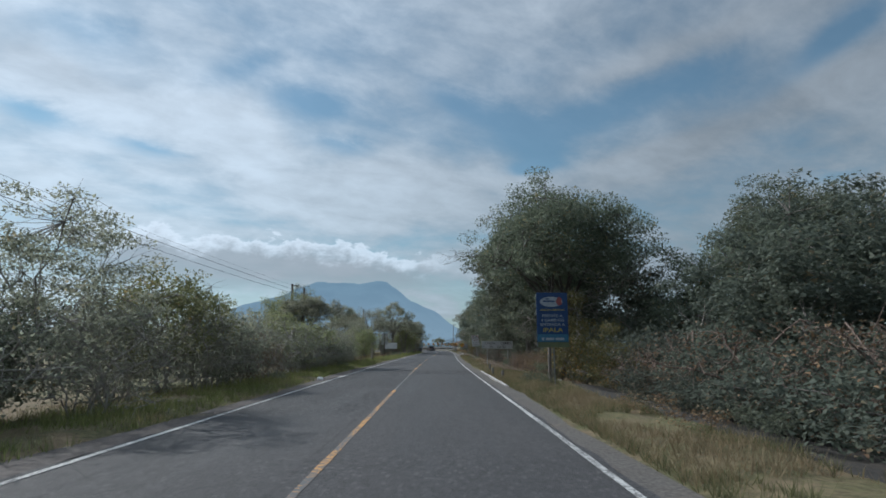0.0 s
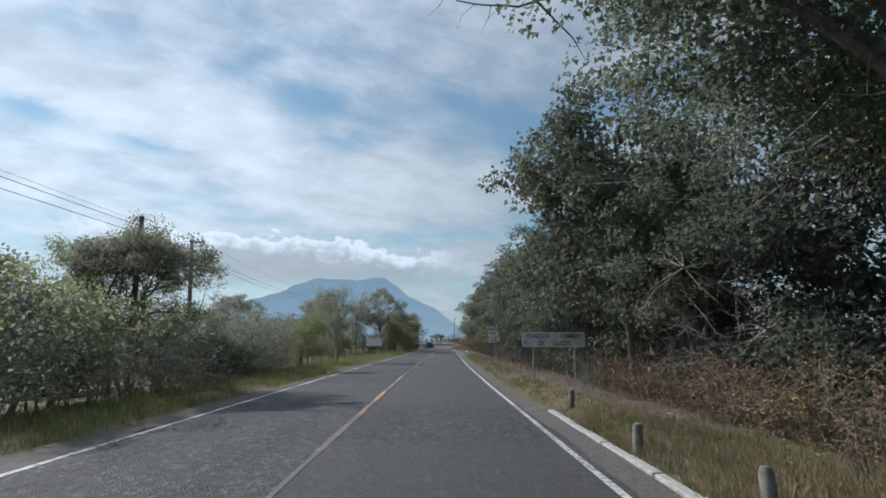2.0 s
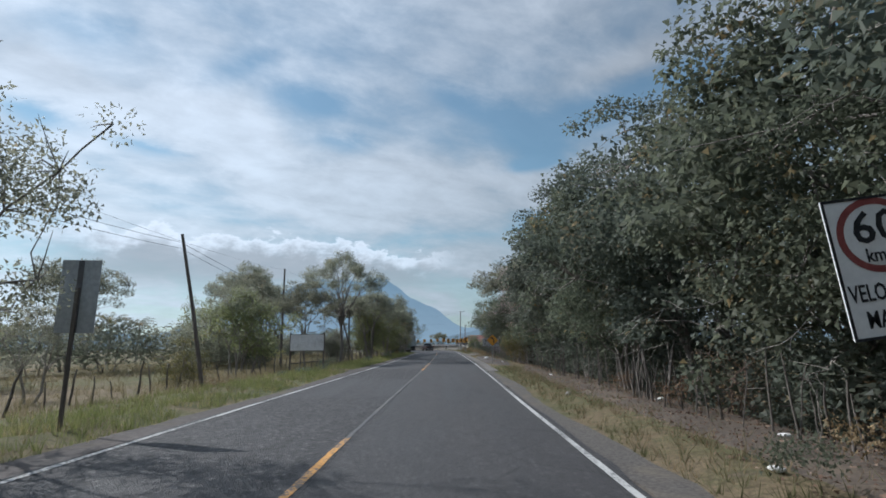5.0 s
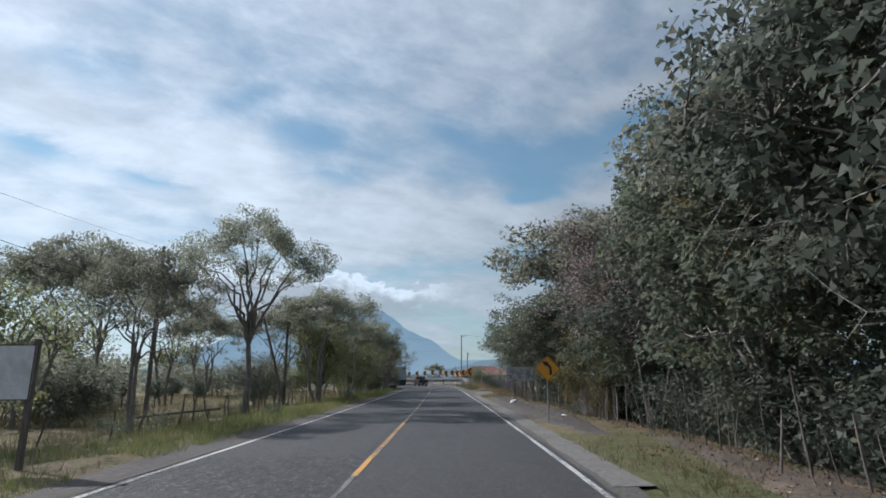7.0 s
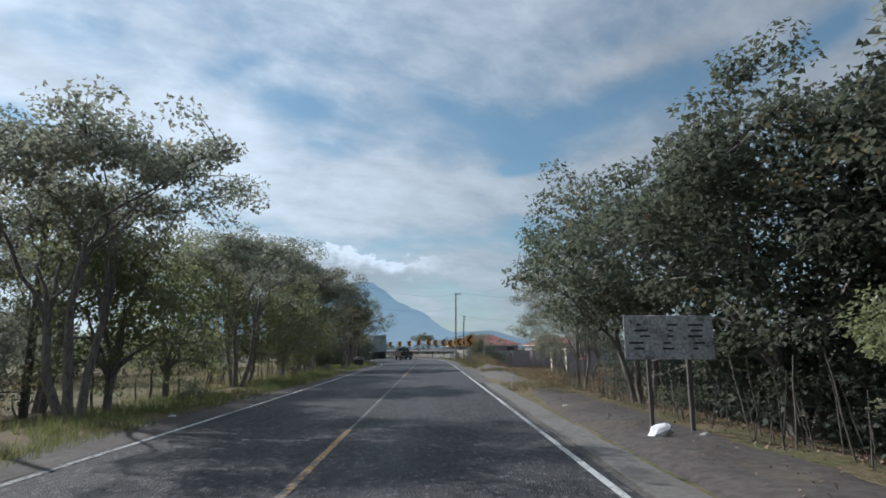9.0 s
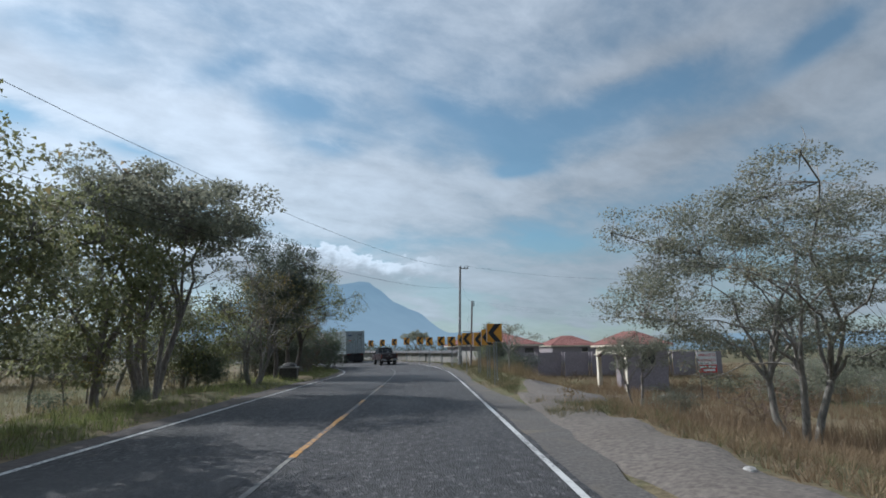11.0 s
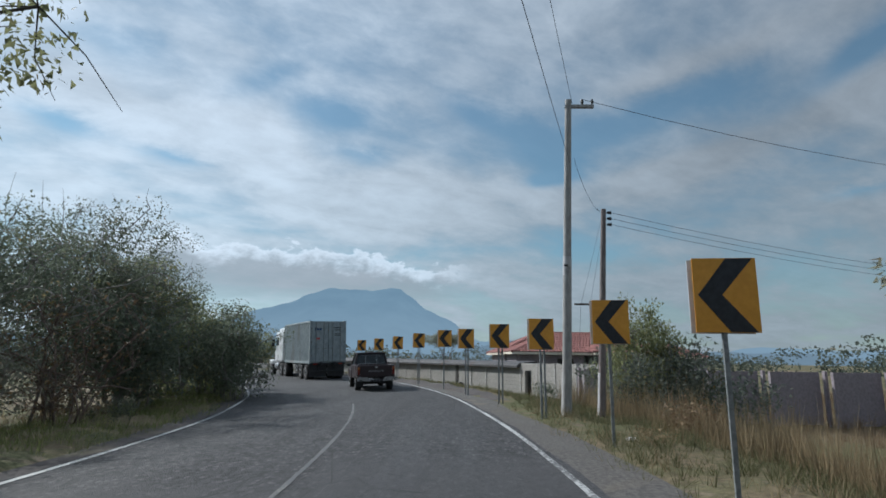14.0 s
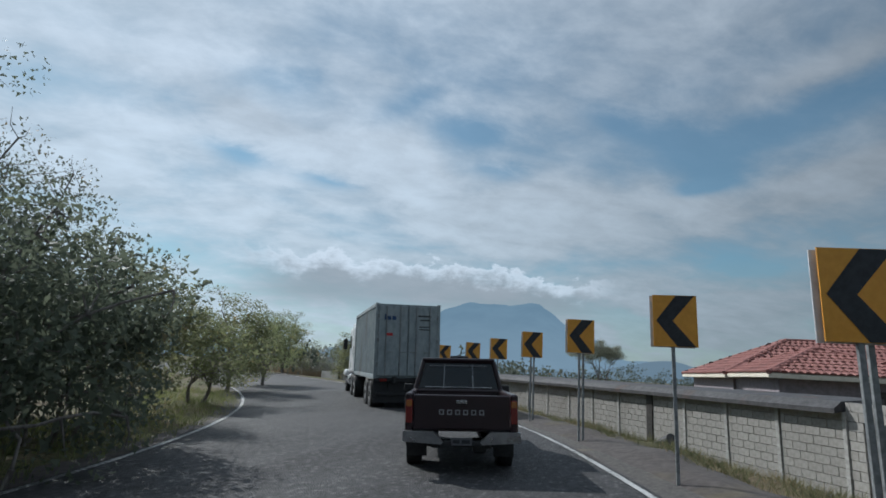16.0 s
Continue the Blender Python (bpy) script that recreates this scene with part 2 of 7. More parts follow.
    N.put(bsdf, "Normal", N.n("ShaderNodeBump", Strength=0.8, Distance=0.02, Height=relief).outputs[0])
    N.put(out, 0, bsdf.outputs[0])
    return mat


def worn_paint(name, colour, wear=0.5):
    """Road paint, worn through to the asphalt in flakes."""
    mat = bpy.data.materials.new(name)
    mat.use_nodes = True
    N = Nodes(mat.node_tree)
    out = N.n("ShaderNodeOutputMaterial")
    co = N.n("ShaderNodeTexCoord").outputs["Object"]
    f = N.noise(co, 14, 8, 0.75)
    g = N.noise(co, 0.35, 3, 0.5)
    h = N.m("ADD", N.m("MULTIPLY", f, 0.65), N.m("MULTIPLY", g, 0.35))
    col = N.mix(N.step(h, wear - 0.05, wear + 0.05), (0.075, 0.075, 0.077), colour)
    bsdf = N.n("ShaderNodeBsdfPrincipled", Base_Color=col, Roughness=0.7)
    N.put(out, 0, bsdf.outputs[0])
    return mat


def ground_material():
    mat = bpy.data.materials.new("roadside_earth")
    mat.use_nodes = True
    N = Nodes(mat.node_tree)
    out = N.n("ShaderNodeOutputMaterial")
    co = N.n("ShaderNodeTexCoord").outputs["Object"]
    fine = N.noise(co, 9, 8, 0.7)
    mid = N.noise(co, 0.9, 6, 0.6, 0.5)
    big = N.noise(co, 0.09, 4, 0.6, 0.3)
    earth = N.mix(N.step(fine, 0.3, 0.7), (0.095, 0.072, 0.052), (0.21, 0.165, 0.125))
    straw = N.mix(N.step(fine, 0.25, 0.7), (0.076, 0.060, 0.038), (0.195, 0.152, 0.096))
    green = N.mix(N.step(fine, 0.3, 0.7), (0.046, 0.052, 0.024), (0.122, 0.124, 0.058))
    grass = N.mix(N.step(N.m("ADD", N.m("MULTIPLY", mid, 0.5), N.m("MULTIPLY", big, 0.5)), 0.42, 0.58), straw, green)
    col = N.mix(N.step(mid, 0.56, 0.70), grass, earth)
    bsdf = N.n("ShaderNodeBsdfPrincipled", Base_Color=col, Roughness=0.95)
    N.put(bsdf, "Specular IOR Level", 0.15)
    N.put(bsdf, "Normal", N.n("ShaderNodeBump", Strength=0.7, Distance=0.05, Height=N.m("ADD", fine, mid)).outputs[0])
    N.put(out, 0, bsdf.outputs[0])
    return mat


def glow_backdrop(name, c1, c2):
    """Far mountains that glow; the blue of distance haze is painted in."""
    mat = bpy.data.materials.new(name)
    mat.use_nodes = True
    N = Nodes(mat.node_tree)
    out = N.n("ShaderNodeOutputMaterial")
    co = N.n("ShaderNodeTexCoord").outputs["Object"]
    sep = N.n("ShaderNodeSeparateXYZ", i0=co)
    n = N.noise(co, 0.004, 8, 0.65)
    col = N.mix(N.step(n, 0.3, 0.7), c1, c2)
    # paler towards the foot: thicker haze, painted as colour
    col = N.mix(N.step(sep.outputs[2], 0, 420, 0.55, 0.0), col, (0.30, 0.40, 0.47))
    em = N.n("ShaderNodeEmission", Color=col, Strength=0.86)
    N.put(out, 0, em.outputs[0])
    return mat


def glass_material(name, tint, rough=0.03):
    mat = bpy.data.materials.new(name)
    mat.use_nodes = True
    N = Nodes(mat.node_tree)
    out = N.n("ShaderNodeOutputMaterial")
    co = N.n("ShaderNodeTexCoord").outputs["Object"]
    dust = N.noise(co, 7, 5, 0.6)
    bsdf = N.n("ShaderNodeBsdfPrincipled", Base_Color=(*tint, 1), Roughness=N.step(dust, 0.3, 0.7, rough, rough + 0.12))
    N.put(bsdf, "Transmission Weight", 0.22)
    N.put(out, 0, bsdf.outputs[0])
    return mat


ASPHALT = asphalt_material()
EARTH = ground_material()
WHITE_LINE = worn_paint("white_road_paint", (0.42, 0.42, 0.41), 0.48)
YELLOW_LINE = worn_paint("yellow_road_paint", (0.50, 0.25, 0.05), 0.52)
FADED_LINE = worn_paint("faded_road_paint", (0.20, 0.19, 0.165), 0.55)
DIRT = surface("dirt", (0.042, 0.035, 0.033), (0.088, 0.075, 0.069), 7, 0.95, 0.6, 0.5, c3=(0.13, 0.11, 0.06), spot=0.08)
HUMUS = surface("leafy_earth", (0.050, 0.040, 0.033), (0.130, 0.102, 0.080), 13, 0.95, 0.8, 0.6, c3=(0.22, 0.17, 0.12), spot=0.12)
DARK_EARTH = surface("dark_verge_earth", (0.014, 0.013, 0.012), (0.042, 0.038, 0.035), 9, 0.97, 0.9, 0.6, c3=(0.085, 0.070, 0.052), spot=0.10)
TRACK = surface("dirt_track", (0.065, 0.055, 0.048), (0.15, 0.128, 0.11), 11, 0.95, 0.5, 0.45, c3=(0.10, 0.085, 0.07), spot=0.12)
GRAVEL_DARK = surface("broken_asphalt", (0.042, 0.039, 0.037), (0.118, 0.106, 0.096), 16, 0.95, 0.8, 0.8, c3=(0.165, 0.138, 0.105), spot=0.1)
CONCRETE = surface("concrete", (0.27, 0.26, 0.245), (0.43, 0.42, 0.40), 9, 0.9, 0.3, 0.6, c3=(0.16, 0.15, 0.135), spot=0.1)
WHITEWASH = surface("whitewashed_concrete", (0.22, 0.212, 0.20), (0.36, 0.35, 0.335), 11, 0.9, 0.25, 1.2, c3=(0.12, 0.11, 0.10), spot=0.16)
BLOCK = surface("grey_block", (0.240, 0.228, 0.210), (0.340, 0.325, 0.302), 9, 0.95, 0.4, 0.5, c3=(0.18, 0.168, 0.15), spot=0.12, per_object=0.05)
MORTAR = surface("mortar", (0.255, 0.243, 0.225), (0.345, 0.332, 0.310), 14, 0.95, 0.4, 1.0, c3=(0.18, 0.168, 0.15), spot=0.12)
BARK = surface("bark", (0.100, 0.088, 0.080), (0.25, 0.224, 0.202), 7, 0.95, 0.8, 0.9, c3=(0.31, 0.285, 0.24), spot=0.05, stretch=(2.5, 2.5, 0.6))
DARK_BARK = surface("dark_bark", (0.048, 0.041, 0.037), (0.125, 0.108, 0.096), 7, 0.95, 0.8, 0.9, c3=(0.20, 0.18, 0.155), spot=0.04, stretch=(2.5, 2.5, 0.6))
PALE_BARK = surface("pale_bark", (0.145, 0.132, 0.118), (0.32, 0.30, 0.272), 8, 0.95, 0.6, 0.9, c3=(0.10, 0.085, 0.07), spot=0.06, stretch=(2.5, 2.5, 0.6))
TWIG_RED = surface("dry_reddish_twigs", (0.085, 0.062, 0.050), (0.20, 0.146, 0.118), 9, 0.95, 0.4, 1.1, c3=(0.30, 0.24, 0.19), spot=0.1, stretch=(2, 2, 0.5))
STICK = surface("weathered_stick", (0.062, 0.054, 0.049), (0.155, 0.138, 0.122), 9, 0.95, 0.6, 1.1, c3=(0.11, 0.09, 0.07), spot=0.1, stretch=(2, 2, 0.5), per_object=0.3)
POLE_WOOD = surface("pole_wood", (0.070, 0.061, 0.056), (0.155, 0.135, 0.120), 9, 0.9, 0.6, 0.8, stretch=(3, 3, 0.3), c3=(0.19, 0.165, 0.14), spot=0.03)
POLE_CONCRETE = surface("pole_concrete", (0.24, 0.235, 0.23), (0.38, 0.37, 0.36), 10, 0.85, 0.2, 0.7, c3=(0.17, 0.15, 0.14), spot=0.1, stretch=(2, 2, 0.4))
POLE_WHITE = surface("pole_white_paint", (0.36, 0.35, 0.36), (0.50, 0.49, 0.50), 12, 0.7, 0.15, 1.5, c3=(0.24, 0.21, 0.20), spot=0.12, stretch=(2, 2, 0.5))
POLE_STAINED = surface("stained_pole", (0.135, 0.112, 0.108), (0.235, 0.200, 0.192), 10, 0.85, 0.3, 0.8, c3=(0.29, 0.19, 0.18), spot=0.1, stretch=(2, 2, 0.4))
GALVANISED = surface("galvanised_steel", (0.15, 0.16, 0.165), (0.27, 0.28, 0.285), 16, 0.6, 0.1, 1.5, metal=0.35, c3=(0.16, 0.13, 0.10), spot=0.06)
SIGN_BACK = surface("sign_back_aluminium", (0.33, 0.35, 0.37), (0.45, 0.47, 0.49), 10, 0.55, 0.05, 1.2, metal=0.4, c3=(0.26, 0.26, 0.26), spot=0.05)
SIGN_WHITE = surface("sign_white", (0.66, 0.67, 0.68), (0.76, 0.77, 0.77), 8, 0.5, 0.03, 1.6, c3=(0.48, 0.46, 0.42), spot=0.06)
SIGN_GREY = surface("faded_white_board", (0.50, 0.51, 0.53), (0.63, 0.64, 0.66), 8, 0.7, 0.05, 1.5, c3=(0.34, 0.34, 0.35), spot=0.1)
# pale print of the billboard, dulled: its backlit shade is in the colour
SIGN_DULL = surface("shade_dull_print", (0.24, 0.27, 0.30), (0.33, 0.36, 0.39), 9, 0.6, 0.03, 1.3, c3=(0.12, 0.16, 0.22), spot=0.1)
SIGN_PEELED = surface("peeling_white_board", (0.24, 0.24, 0.25), (0.54, 0.54, 0.55), 18, 0.85, 0.2, 3.4, c3=(0.08, 0.075, 0.072), spot=0.16, big_amount=0.9)
SIGN_FADED_RED = surface("faded_red_print", (0.20, 0.05, 0.05), (0.27, 0.08, 0.075), 9, 0.6, 0.03, 1.3)
SIGN_BLACK = surface("sign_black", (0.012, 0.013, 0.017), (0.028, 0.03, 0.036), 10, 0.5, 0.05, 1.5)
SIGN_RED = surface("sign_red", (0.42, 0.03, 0.035), (0.52, 0.05, 0.05), 8, 0.5, 0.03, 1.5)
SIGN_YELLOW = surface("sign_yellow", (0.57, 0.26, 0.03), (0.66, 0.315, 0.04), 9, 0.45, 0.04, 1.4, c3=(0.52, 0.25, 0.03), spot=0.06)
SIGN_BLUE = surface("sign_blue", (0.008, 0.032, 0.105), (0.012, 0.045, 0.14), 6, 0.45, 0.03, 0.9, c3=(0.016, 0.07, 0.17), spot=0.1)
SIGN_TEAL = surface("sign_light_blue", (0.03, 0.11, 0.19), (0.05, 0.15, 0.24), 6, 0.45, 0.03, 0.9)
SIGN_GOLD = surface("sign_gold_letters", (0.30, 0.25, 0.05), (0.38, 0.31, 0.07), 8, 0.5, 0.02, 1.0)
SIGN_OLIVE = surface("sign_olive", (0.085, 0.105, 0.055), (0.115, 0.135, 0.07), 6, 0.5, 0.03, 0.9)
TIN = surface("grey_sheet_metal", (0.085, 0.085, 0.092), (0.155, 0.155, 0.165), 7, 0.6, 0.1, 0.8, metal=0.3, c3=(0.10, 0.07, 0.055), spot=0.1)
TILE = surface("clay_tile", (0.185, 0.072, 0.062), (0.285, 0.122, 0.102), 7, 0.75, 0.3, 0.8, c3=(0.13, 0.068, 0.062), spot=0.1, per_object=0.1)
PLASTER = surface("cream_plaster", (0.62, 0.56, 0.46), (0.72, 0.66, 0.55), 8, 0.9, 0.15, 0.7, c3=(0.44, 0.38, 0.31), spot=0.08)
# darker counterpart of the cream plaster: shade is mixed into this mauve
PLASTER_SHADE = surface("mauve_shade_plaster", (0.20, 0.175, 0.190), (0.285, 0.250, 0.270), 8, 0.9, 0.15, 0.7, c3=(0.21, 0.185, 0.19), spot=0.08)
DOOR_DARK = surface("dark_painted_metal", (0.025, 0.023, 0.022), (0.06, 0.055, 0.05), 9, 0.6, 0.1, 1.0)
TYRE = surface("tyre_rubber", (0.012, 0.012, 0.013), (0.035, 0.034, 0.033), 20, 0.85, 0.3, 1.5)
CAR_PAINT = surface("dark_maroon_paint", (0.013, 0.0052, 0.008), (0.021, 0.008, 0.012), 5, 0.36, 0.0, 0.8, c3=(0.020, 0.015, 0.015), spot=0.06, spec=0.5)
CAR_BLACK = surface("black_plastic", (0.012, 0.012, 0.013), (0.03, 0.03, 0.031), 14, 0.6, 0.1, 1.2)
CHROME = surface("dulled_chrome", (0.26, 0.26, 0.27), (0.36, 0.36, 0.37), 9, 0.34, 0.02, 1.5, metal=0.85, c3=(0.16, 0.145, 0.13), spot=0.06)
TAIL_RED = surface("red_lamp_lens", (0.12, 0.010, 0.010), (0.19, 0.018, 0.014), 30, 0.2, 0.05, 3.0, spec=0.7)
TAIL_AMBER = surface("amber_lamp_lens", (0.26, 0.09, 0.02), (0.33, 0.12, 0.03), 30, 0.2, 0.05, 3.0, spec=0.7)
LETTER_PALE = surface("pale_lettering", (0.20, 0.20, 0.205), (0.28, 0.28, 0.285), 10, 0.5, 0.0, 1.0)
CONTAINER = surface("weathered_container_paint", (0.20, 0.235, 0.245), (0.30, 0.335, 0.345), 6, 0.7, 0.06, 0.6, c3=(0.17, 0.15, 0.135), spot=0.08, stretch=(1, 1, 0.5))
TRUCK_WHITE = surface("white_truck_paint", (0.58, 0.59, 0.60), (0.70, 0.71, 0.72), 5, 0.35, 0.0, 0.8, c3=(0.42, 0.40, 0.37), spot=0.06)
CAR_GLASS = glass_material("tinted_glass", (0.022, 0.027, 0.030))
WIRE = surface("cable_black", (0.02, 0.02, 0.022), (0.045, 0.045, 0.05), 8, 0.7, 0.0, 1.0)
TRASH_WHITE = surface("white_plastic_scrap", (0.62, 0.62, 0.62), (0.76, 0.76, 0.75), 12, 0.6, 0.2, 3.0)
ROCK = surface("grey_rock", (0.20, 0.19, 0.18), (0.36, 0.35, 0.33), 8, 0.95, 0.6, 1.0, c3=(0.13, 0.12, 0.11), spot=0.08)
LEAF_DARK = foliage("dark_leaves", (0.076, 0.091, 0.074), (0.126, 0.142, 0.110), (0.22, 0.175, 0.11), 0.05, 0.50, 0.55)
LEAF_MID = foliage("green_leaves", (0.094, 0.112, 0.080), (0.158, 0.176, 0.124), (0.25, 0.20, 0.10), 0.07, 0.56, 0.55)
LEAF_OLIVE = foliage("olive_leaves", (0.170, 0.180, 0.140), (0.266, 0.272, 0.202), (0.30, 0.245, 0.15), 0.06, 0.64, 0.6)
LEAF_LIGHT = foliage("light_green_leaves", (0.150, 0.168, 0.086), (0.250, 0.262, 0.132), (0.32, 0.26, 0.11), 0.08, 0.60, 0.6)
LEAF_YELLOW = foliage("yellowing_leaves", (0.085, 0.086, 0.040), (0.165, 0.143, 0.062), (0.31, 0.20, 0.07), 0.14, 0.45)
LEAF_PINK = foliage("faded_pinkish_leaves", (0.26, 0.19, 0.195), (0.54, 0.42, 0.43), (0.30, 0.21, 0.15), 0.1, 0.45, 0.6)
LEAF_BROWN = foliage("dry_brown_leaves", (0.13, 0.085, 0.05), (0.24, 0.17, 0.10), (0.32, 0.22, 0.12), 0.2, 0.25, 0.6)
GRASS_GREEN = foliage("roadside_grass", (0.080, 0.088, 0.042), (0.172, 0.165, 0.082), (0.27, 0.215, 0.13), 0.28, 0.35, 0.65)
GRASS_LUSH = foliage("green_verge_grass", (0.110, 0.135, 0.048), (0.235, 0.245, 0.095), (0.33, 0.27, 0.14), 0.16, 0.42, 0.65)
GRASS_DRY = foliage("dry_grass", (0.16, 0.132, 0.078), (0.285, 0.232, 0.140), (0.12, 0.125, 0.058), 0.06, 0.35, 0.7)
GRASS_RED = foliage("russet_dry_grass", (0.150, 0.108, 0.068), (0.265, 0.195, 0.122), (0.28, 0.22, 0.13), 0.1, 0.35, 0.7)
LITTER = foliage("fallen_leaves", (0.115, 0.072, 0.052), (0.225, 0.152, 0.110), (0.36, 0.27, 0.20), 0.15, 0.1, 0.8)
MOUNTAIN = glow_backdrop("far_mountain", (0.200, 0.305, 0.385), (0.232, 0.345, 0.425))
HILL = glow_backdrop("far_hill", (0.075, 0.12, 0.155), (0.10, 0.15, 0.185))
COPING = surface("dark_rusty_sheet", (0.035, 0.034, 0.036), (0.075, 0.072, 0.074), 7, 0.75, 0.1, 0.8, c3=(0.10, 0.06, 0.045), spot=0.06)
GUTTER = surface("worn_dusty_concrete", (0.095, 0.089, 0.084), (0.170, 0.160, 0.150), 8, 0.95, 0.4, 0.6, c3=(0.09, 0.08, 0.07), spot=0.12)
# shed sheet and boards: the shade of overhanging trees is in these dark colours
SHED_SHEET = surface("shade_grey_sheet", (0.050, 0.049, 0.055), (0.095, 0.092, 0.100), 7, 0.85, 0.1, 0.8, c3=(0.07, 0.055, 0.048), spot=0.1)
SHED_SHADE_BOARD = surface("shade_dark_board", (0.018, 0.013, 0.012), (0.042, 0.030, 0.027), 8, 0.9, 0.3, 0.8, stretch=(1, 3, 0.5))
GABLE = surface("brown_porch_roof", (0.045, 0.030, 0.025), (0.10, 0.065, 0.052), 8, 0.85, 0.3, 0.8)


# ---- mesh helpers ----
class MB:
    """Gathers vertices and faces for one mesh."""

    def __init__(self):
        self.v, self.f, self.mi, self.sm = [], [], [], []

    def add(self, verts, faces, mi=0, smooth=False):
        o = len(self.v)
        self.v.extend(tuple(p) for p in verts)
        self.f.extend(tuple(i + o for i in f) for f in faces)
        self.mi.extend([mi] * len(faces))
        self.sm.extend([smooth] * len(faces))
        return self

    def box(self, c, size, bevel=0.0, m=None, mi=0):
        """A box round c, edges rounded by bevel, turned by m."""
        bm = bmesh.new()
        bmesh.ops.create_cube(bm, size=1.0)
        bmesh.ops.scale(bm, vec=Vector(size), verts=bm.verts)
        if bevel:
            bmesh.ops.bevel(bm, geom=list(bm.edges), offset=bevel, segments=2, profile=0.5, affect="EDGES")
        m = Matrix.Translation(c) @ (m or Matrix())
        bm.verts.index_update()
        self.add([m @ v.co for v in bm.verts], [[v.index for v in f.verts] for f in bm.faces], mi)
        bm.free()
        return self

    def tube(self, pts, radii, n=8, cap=True, mi=0):
        pts = [Vector(p) for p in pts]
        vs, fs = [], []
        side = None
        for i, p in enumerate(pts):
            d = (pts[min(i + 1, len(pts) - 1)] - pts[max(i - 1, 0)]).normalized()
            if side is None:
                side = d.orthogonal().normalized()
            side = (side - d * side.dot(d)).normalized()
            up = d.cross(side)
            r = radii[i] if hasattr(radii, "__len__") else radii
            vs += [p + (side * math.cos(2 * math.pi * k / n) + up * math.sin(2 * math.pi * k / n)) * r for k in range(n)]
        for i in range(len(pts) - 1):
            fs += [(i * n + k, i * n + (k + 1) % n, (i + 1) * n + (k + 1) % n, (i + 1) * n + k) for k in range(n)]
        self.add(vs, fs, mi, True)
        if cap:
            self.add(vs[:n], [tuple(range(n))[::-1]], mi)
            self.add(vs[-n:], [tuple(range(n))], mi)
        return self

    def prism(self, outline, y0, y1, mi=0, m=None):
        """An outline in x, z, drawn out along y."""
        m = m or Matrix()
        k = len(outline)
        vs = [m @ Vector((x, y0, z)) for x, z in outline] + [m @ Vector((x, y1, z)) for x, z in outline]
        fs = [tuple(range(k)), tuple(range(2 * k - 1, k - 1, -1))] + [(i, i + k, (i + 1) % k + k, (i + 1) % k) for i in range(k)]
        return self.add(vs, fs, mi)

    def mesh(self, name, mats):
        me = bpy.data.meshes.new(name)
        me.from_pydata(self.v, [], self.f)
        for mt in mats if isinstance(mats, (list, tuple)) else [mats]:
            me.materials.append(mt)
        me.polygons.foreach_set("material_index", self.mi)
        me.polygons.foreach_set("use_smooth", self.sm)
        me.update()
        return me


def recalc(me):
    bm = bmesh.new()
    bm.from_mesh(me)
    bmesh.ops.recalc_face_normals(bm, faces=bm.faces)
    bm.to_mesh(me)
    bm.free()
    return me


def part(name, mb, material, parent=None, label="", at=None):
    """ONE mesh object, under a thing or a part."""
    me = mb if isinstance(mb, bpy.types.Mesh) else recalc(mb.mesh(name, material))
    ob = new(name, me)
    if parent is not None:
        ob.parent = parent
    if at is not None:
        ob.matrix_basis = at
    if label:
        ob["label"] = label
    return ob


def thing(name, label, category, at=None, group="", kind=""):
    """An Empty at the base of a thing, that carries its parts."""
    ob = new(name)
    ob.empty_display_size = 0.2
    if at is not None:
        ob.matrix_basis = at
    return tagged(ob, label, category, group, kind)


def leaves(name, verts, mats):
    """A mesh of loose three-cornered blades from an array (n, 3, 3)."""
    n = len(verts)
    me = bpy.data.meshes.new(name)
    me.vertices.add(n * 3)
    me.vertices.foreach_set("co", np.ascontiguousarray(verts, dtype=np.float32).ravel())
    me.loops.add(n * 3)
    me.loops.foreach_set("vertex_index", np.arange(n * 3, dtype=np.int32))
    me.polygons.add(n)
    me.polygons.foreach_set("loop_start", np.arange(0, n * 3, 3, dtype=np.int32))
    me.polygons.foreach_set("loop_total", np.full(n, 3, dtype=np.int32))
    me.materials.append(mats)
    me.update(calc_edges=True)
    me.validate()
    return me


def lettering(rows, material, name="lettering"):
    """Flat raised letters: rows of (text, size, x, z, width); x is the middle; they stand in the x-z plane and face -y."""
    mb = MB()
    for text, size, x, z, width in rows:
        cu = bpy.data.curves.new("letters", "FONT")
        cu.body, cu.size, cu.align_x, cu.align_y, cu.extrude = text, size, "CENTER", "CENTER", 0.002
        cu.resolution_u = 2
        cu.offset = size * 0.012
        tmp = bpy.data.objects.new("letters", cu)
        me = bpy.data.meshes.new_from_object(tmp)
        co = np.empty(len(me.vertices) * 3)
        me.vertices.foreach_get("co", co)
        co = co.reshape(-1, 3)
        k = width / max(np.ptp(co[:, 0]), 1e-6) if width else 1.0
        mb.add([(x + p[0] * k, -p[2] - 0.002, z + p[1]) for p in co], [list(p.vertices) for p in me.polygons])
        bpy.data.objects.remove(tmp)
        bpy.data.meshes.remove(me)
        bpy.data.curves.remove(cu)
    me = mb.mesh(name, material)
    return me


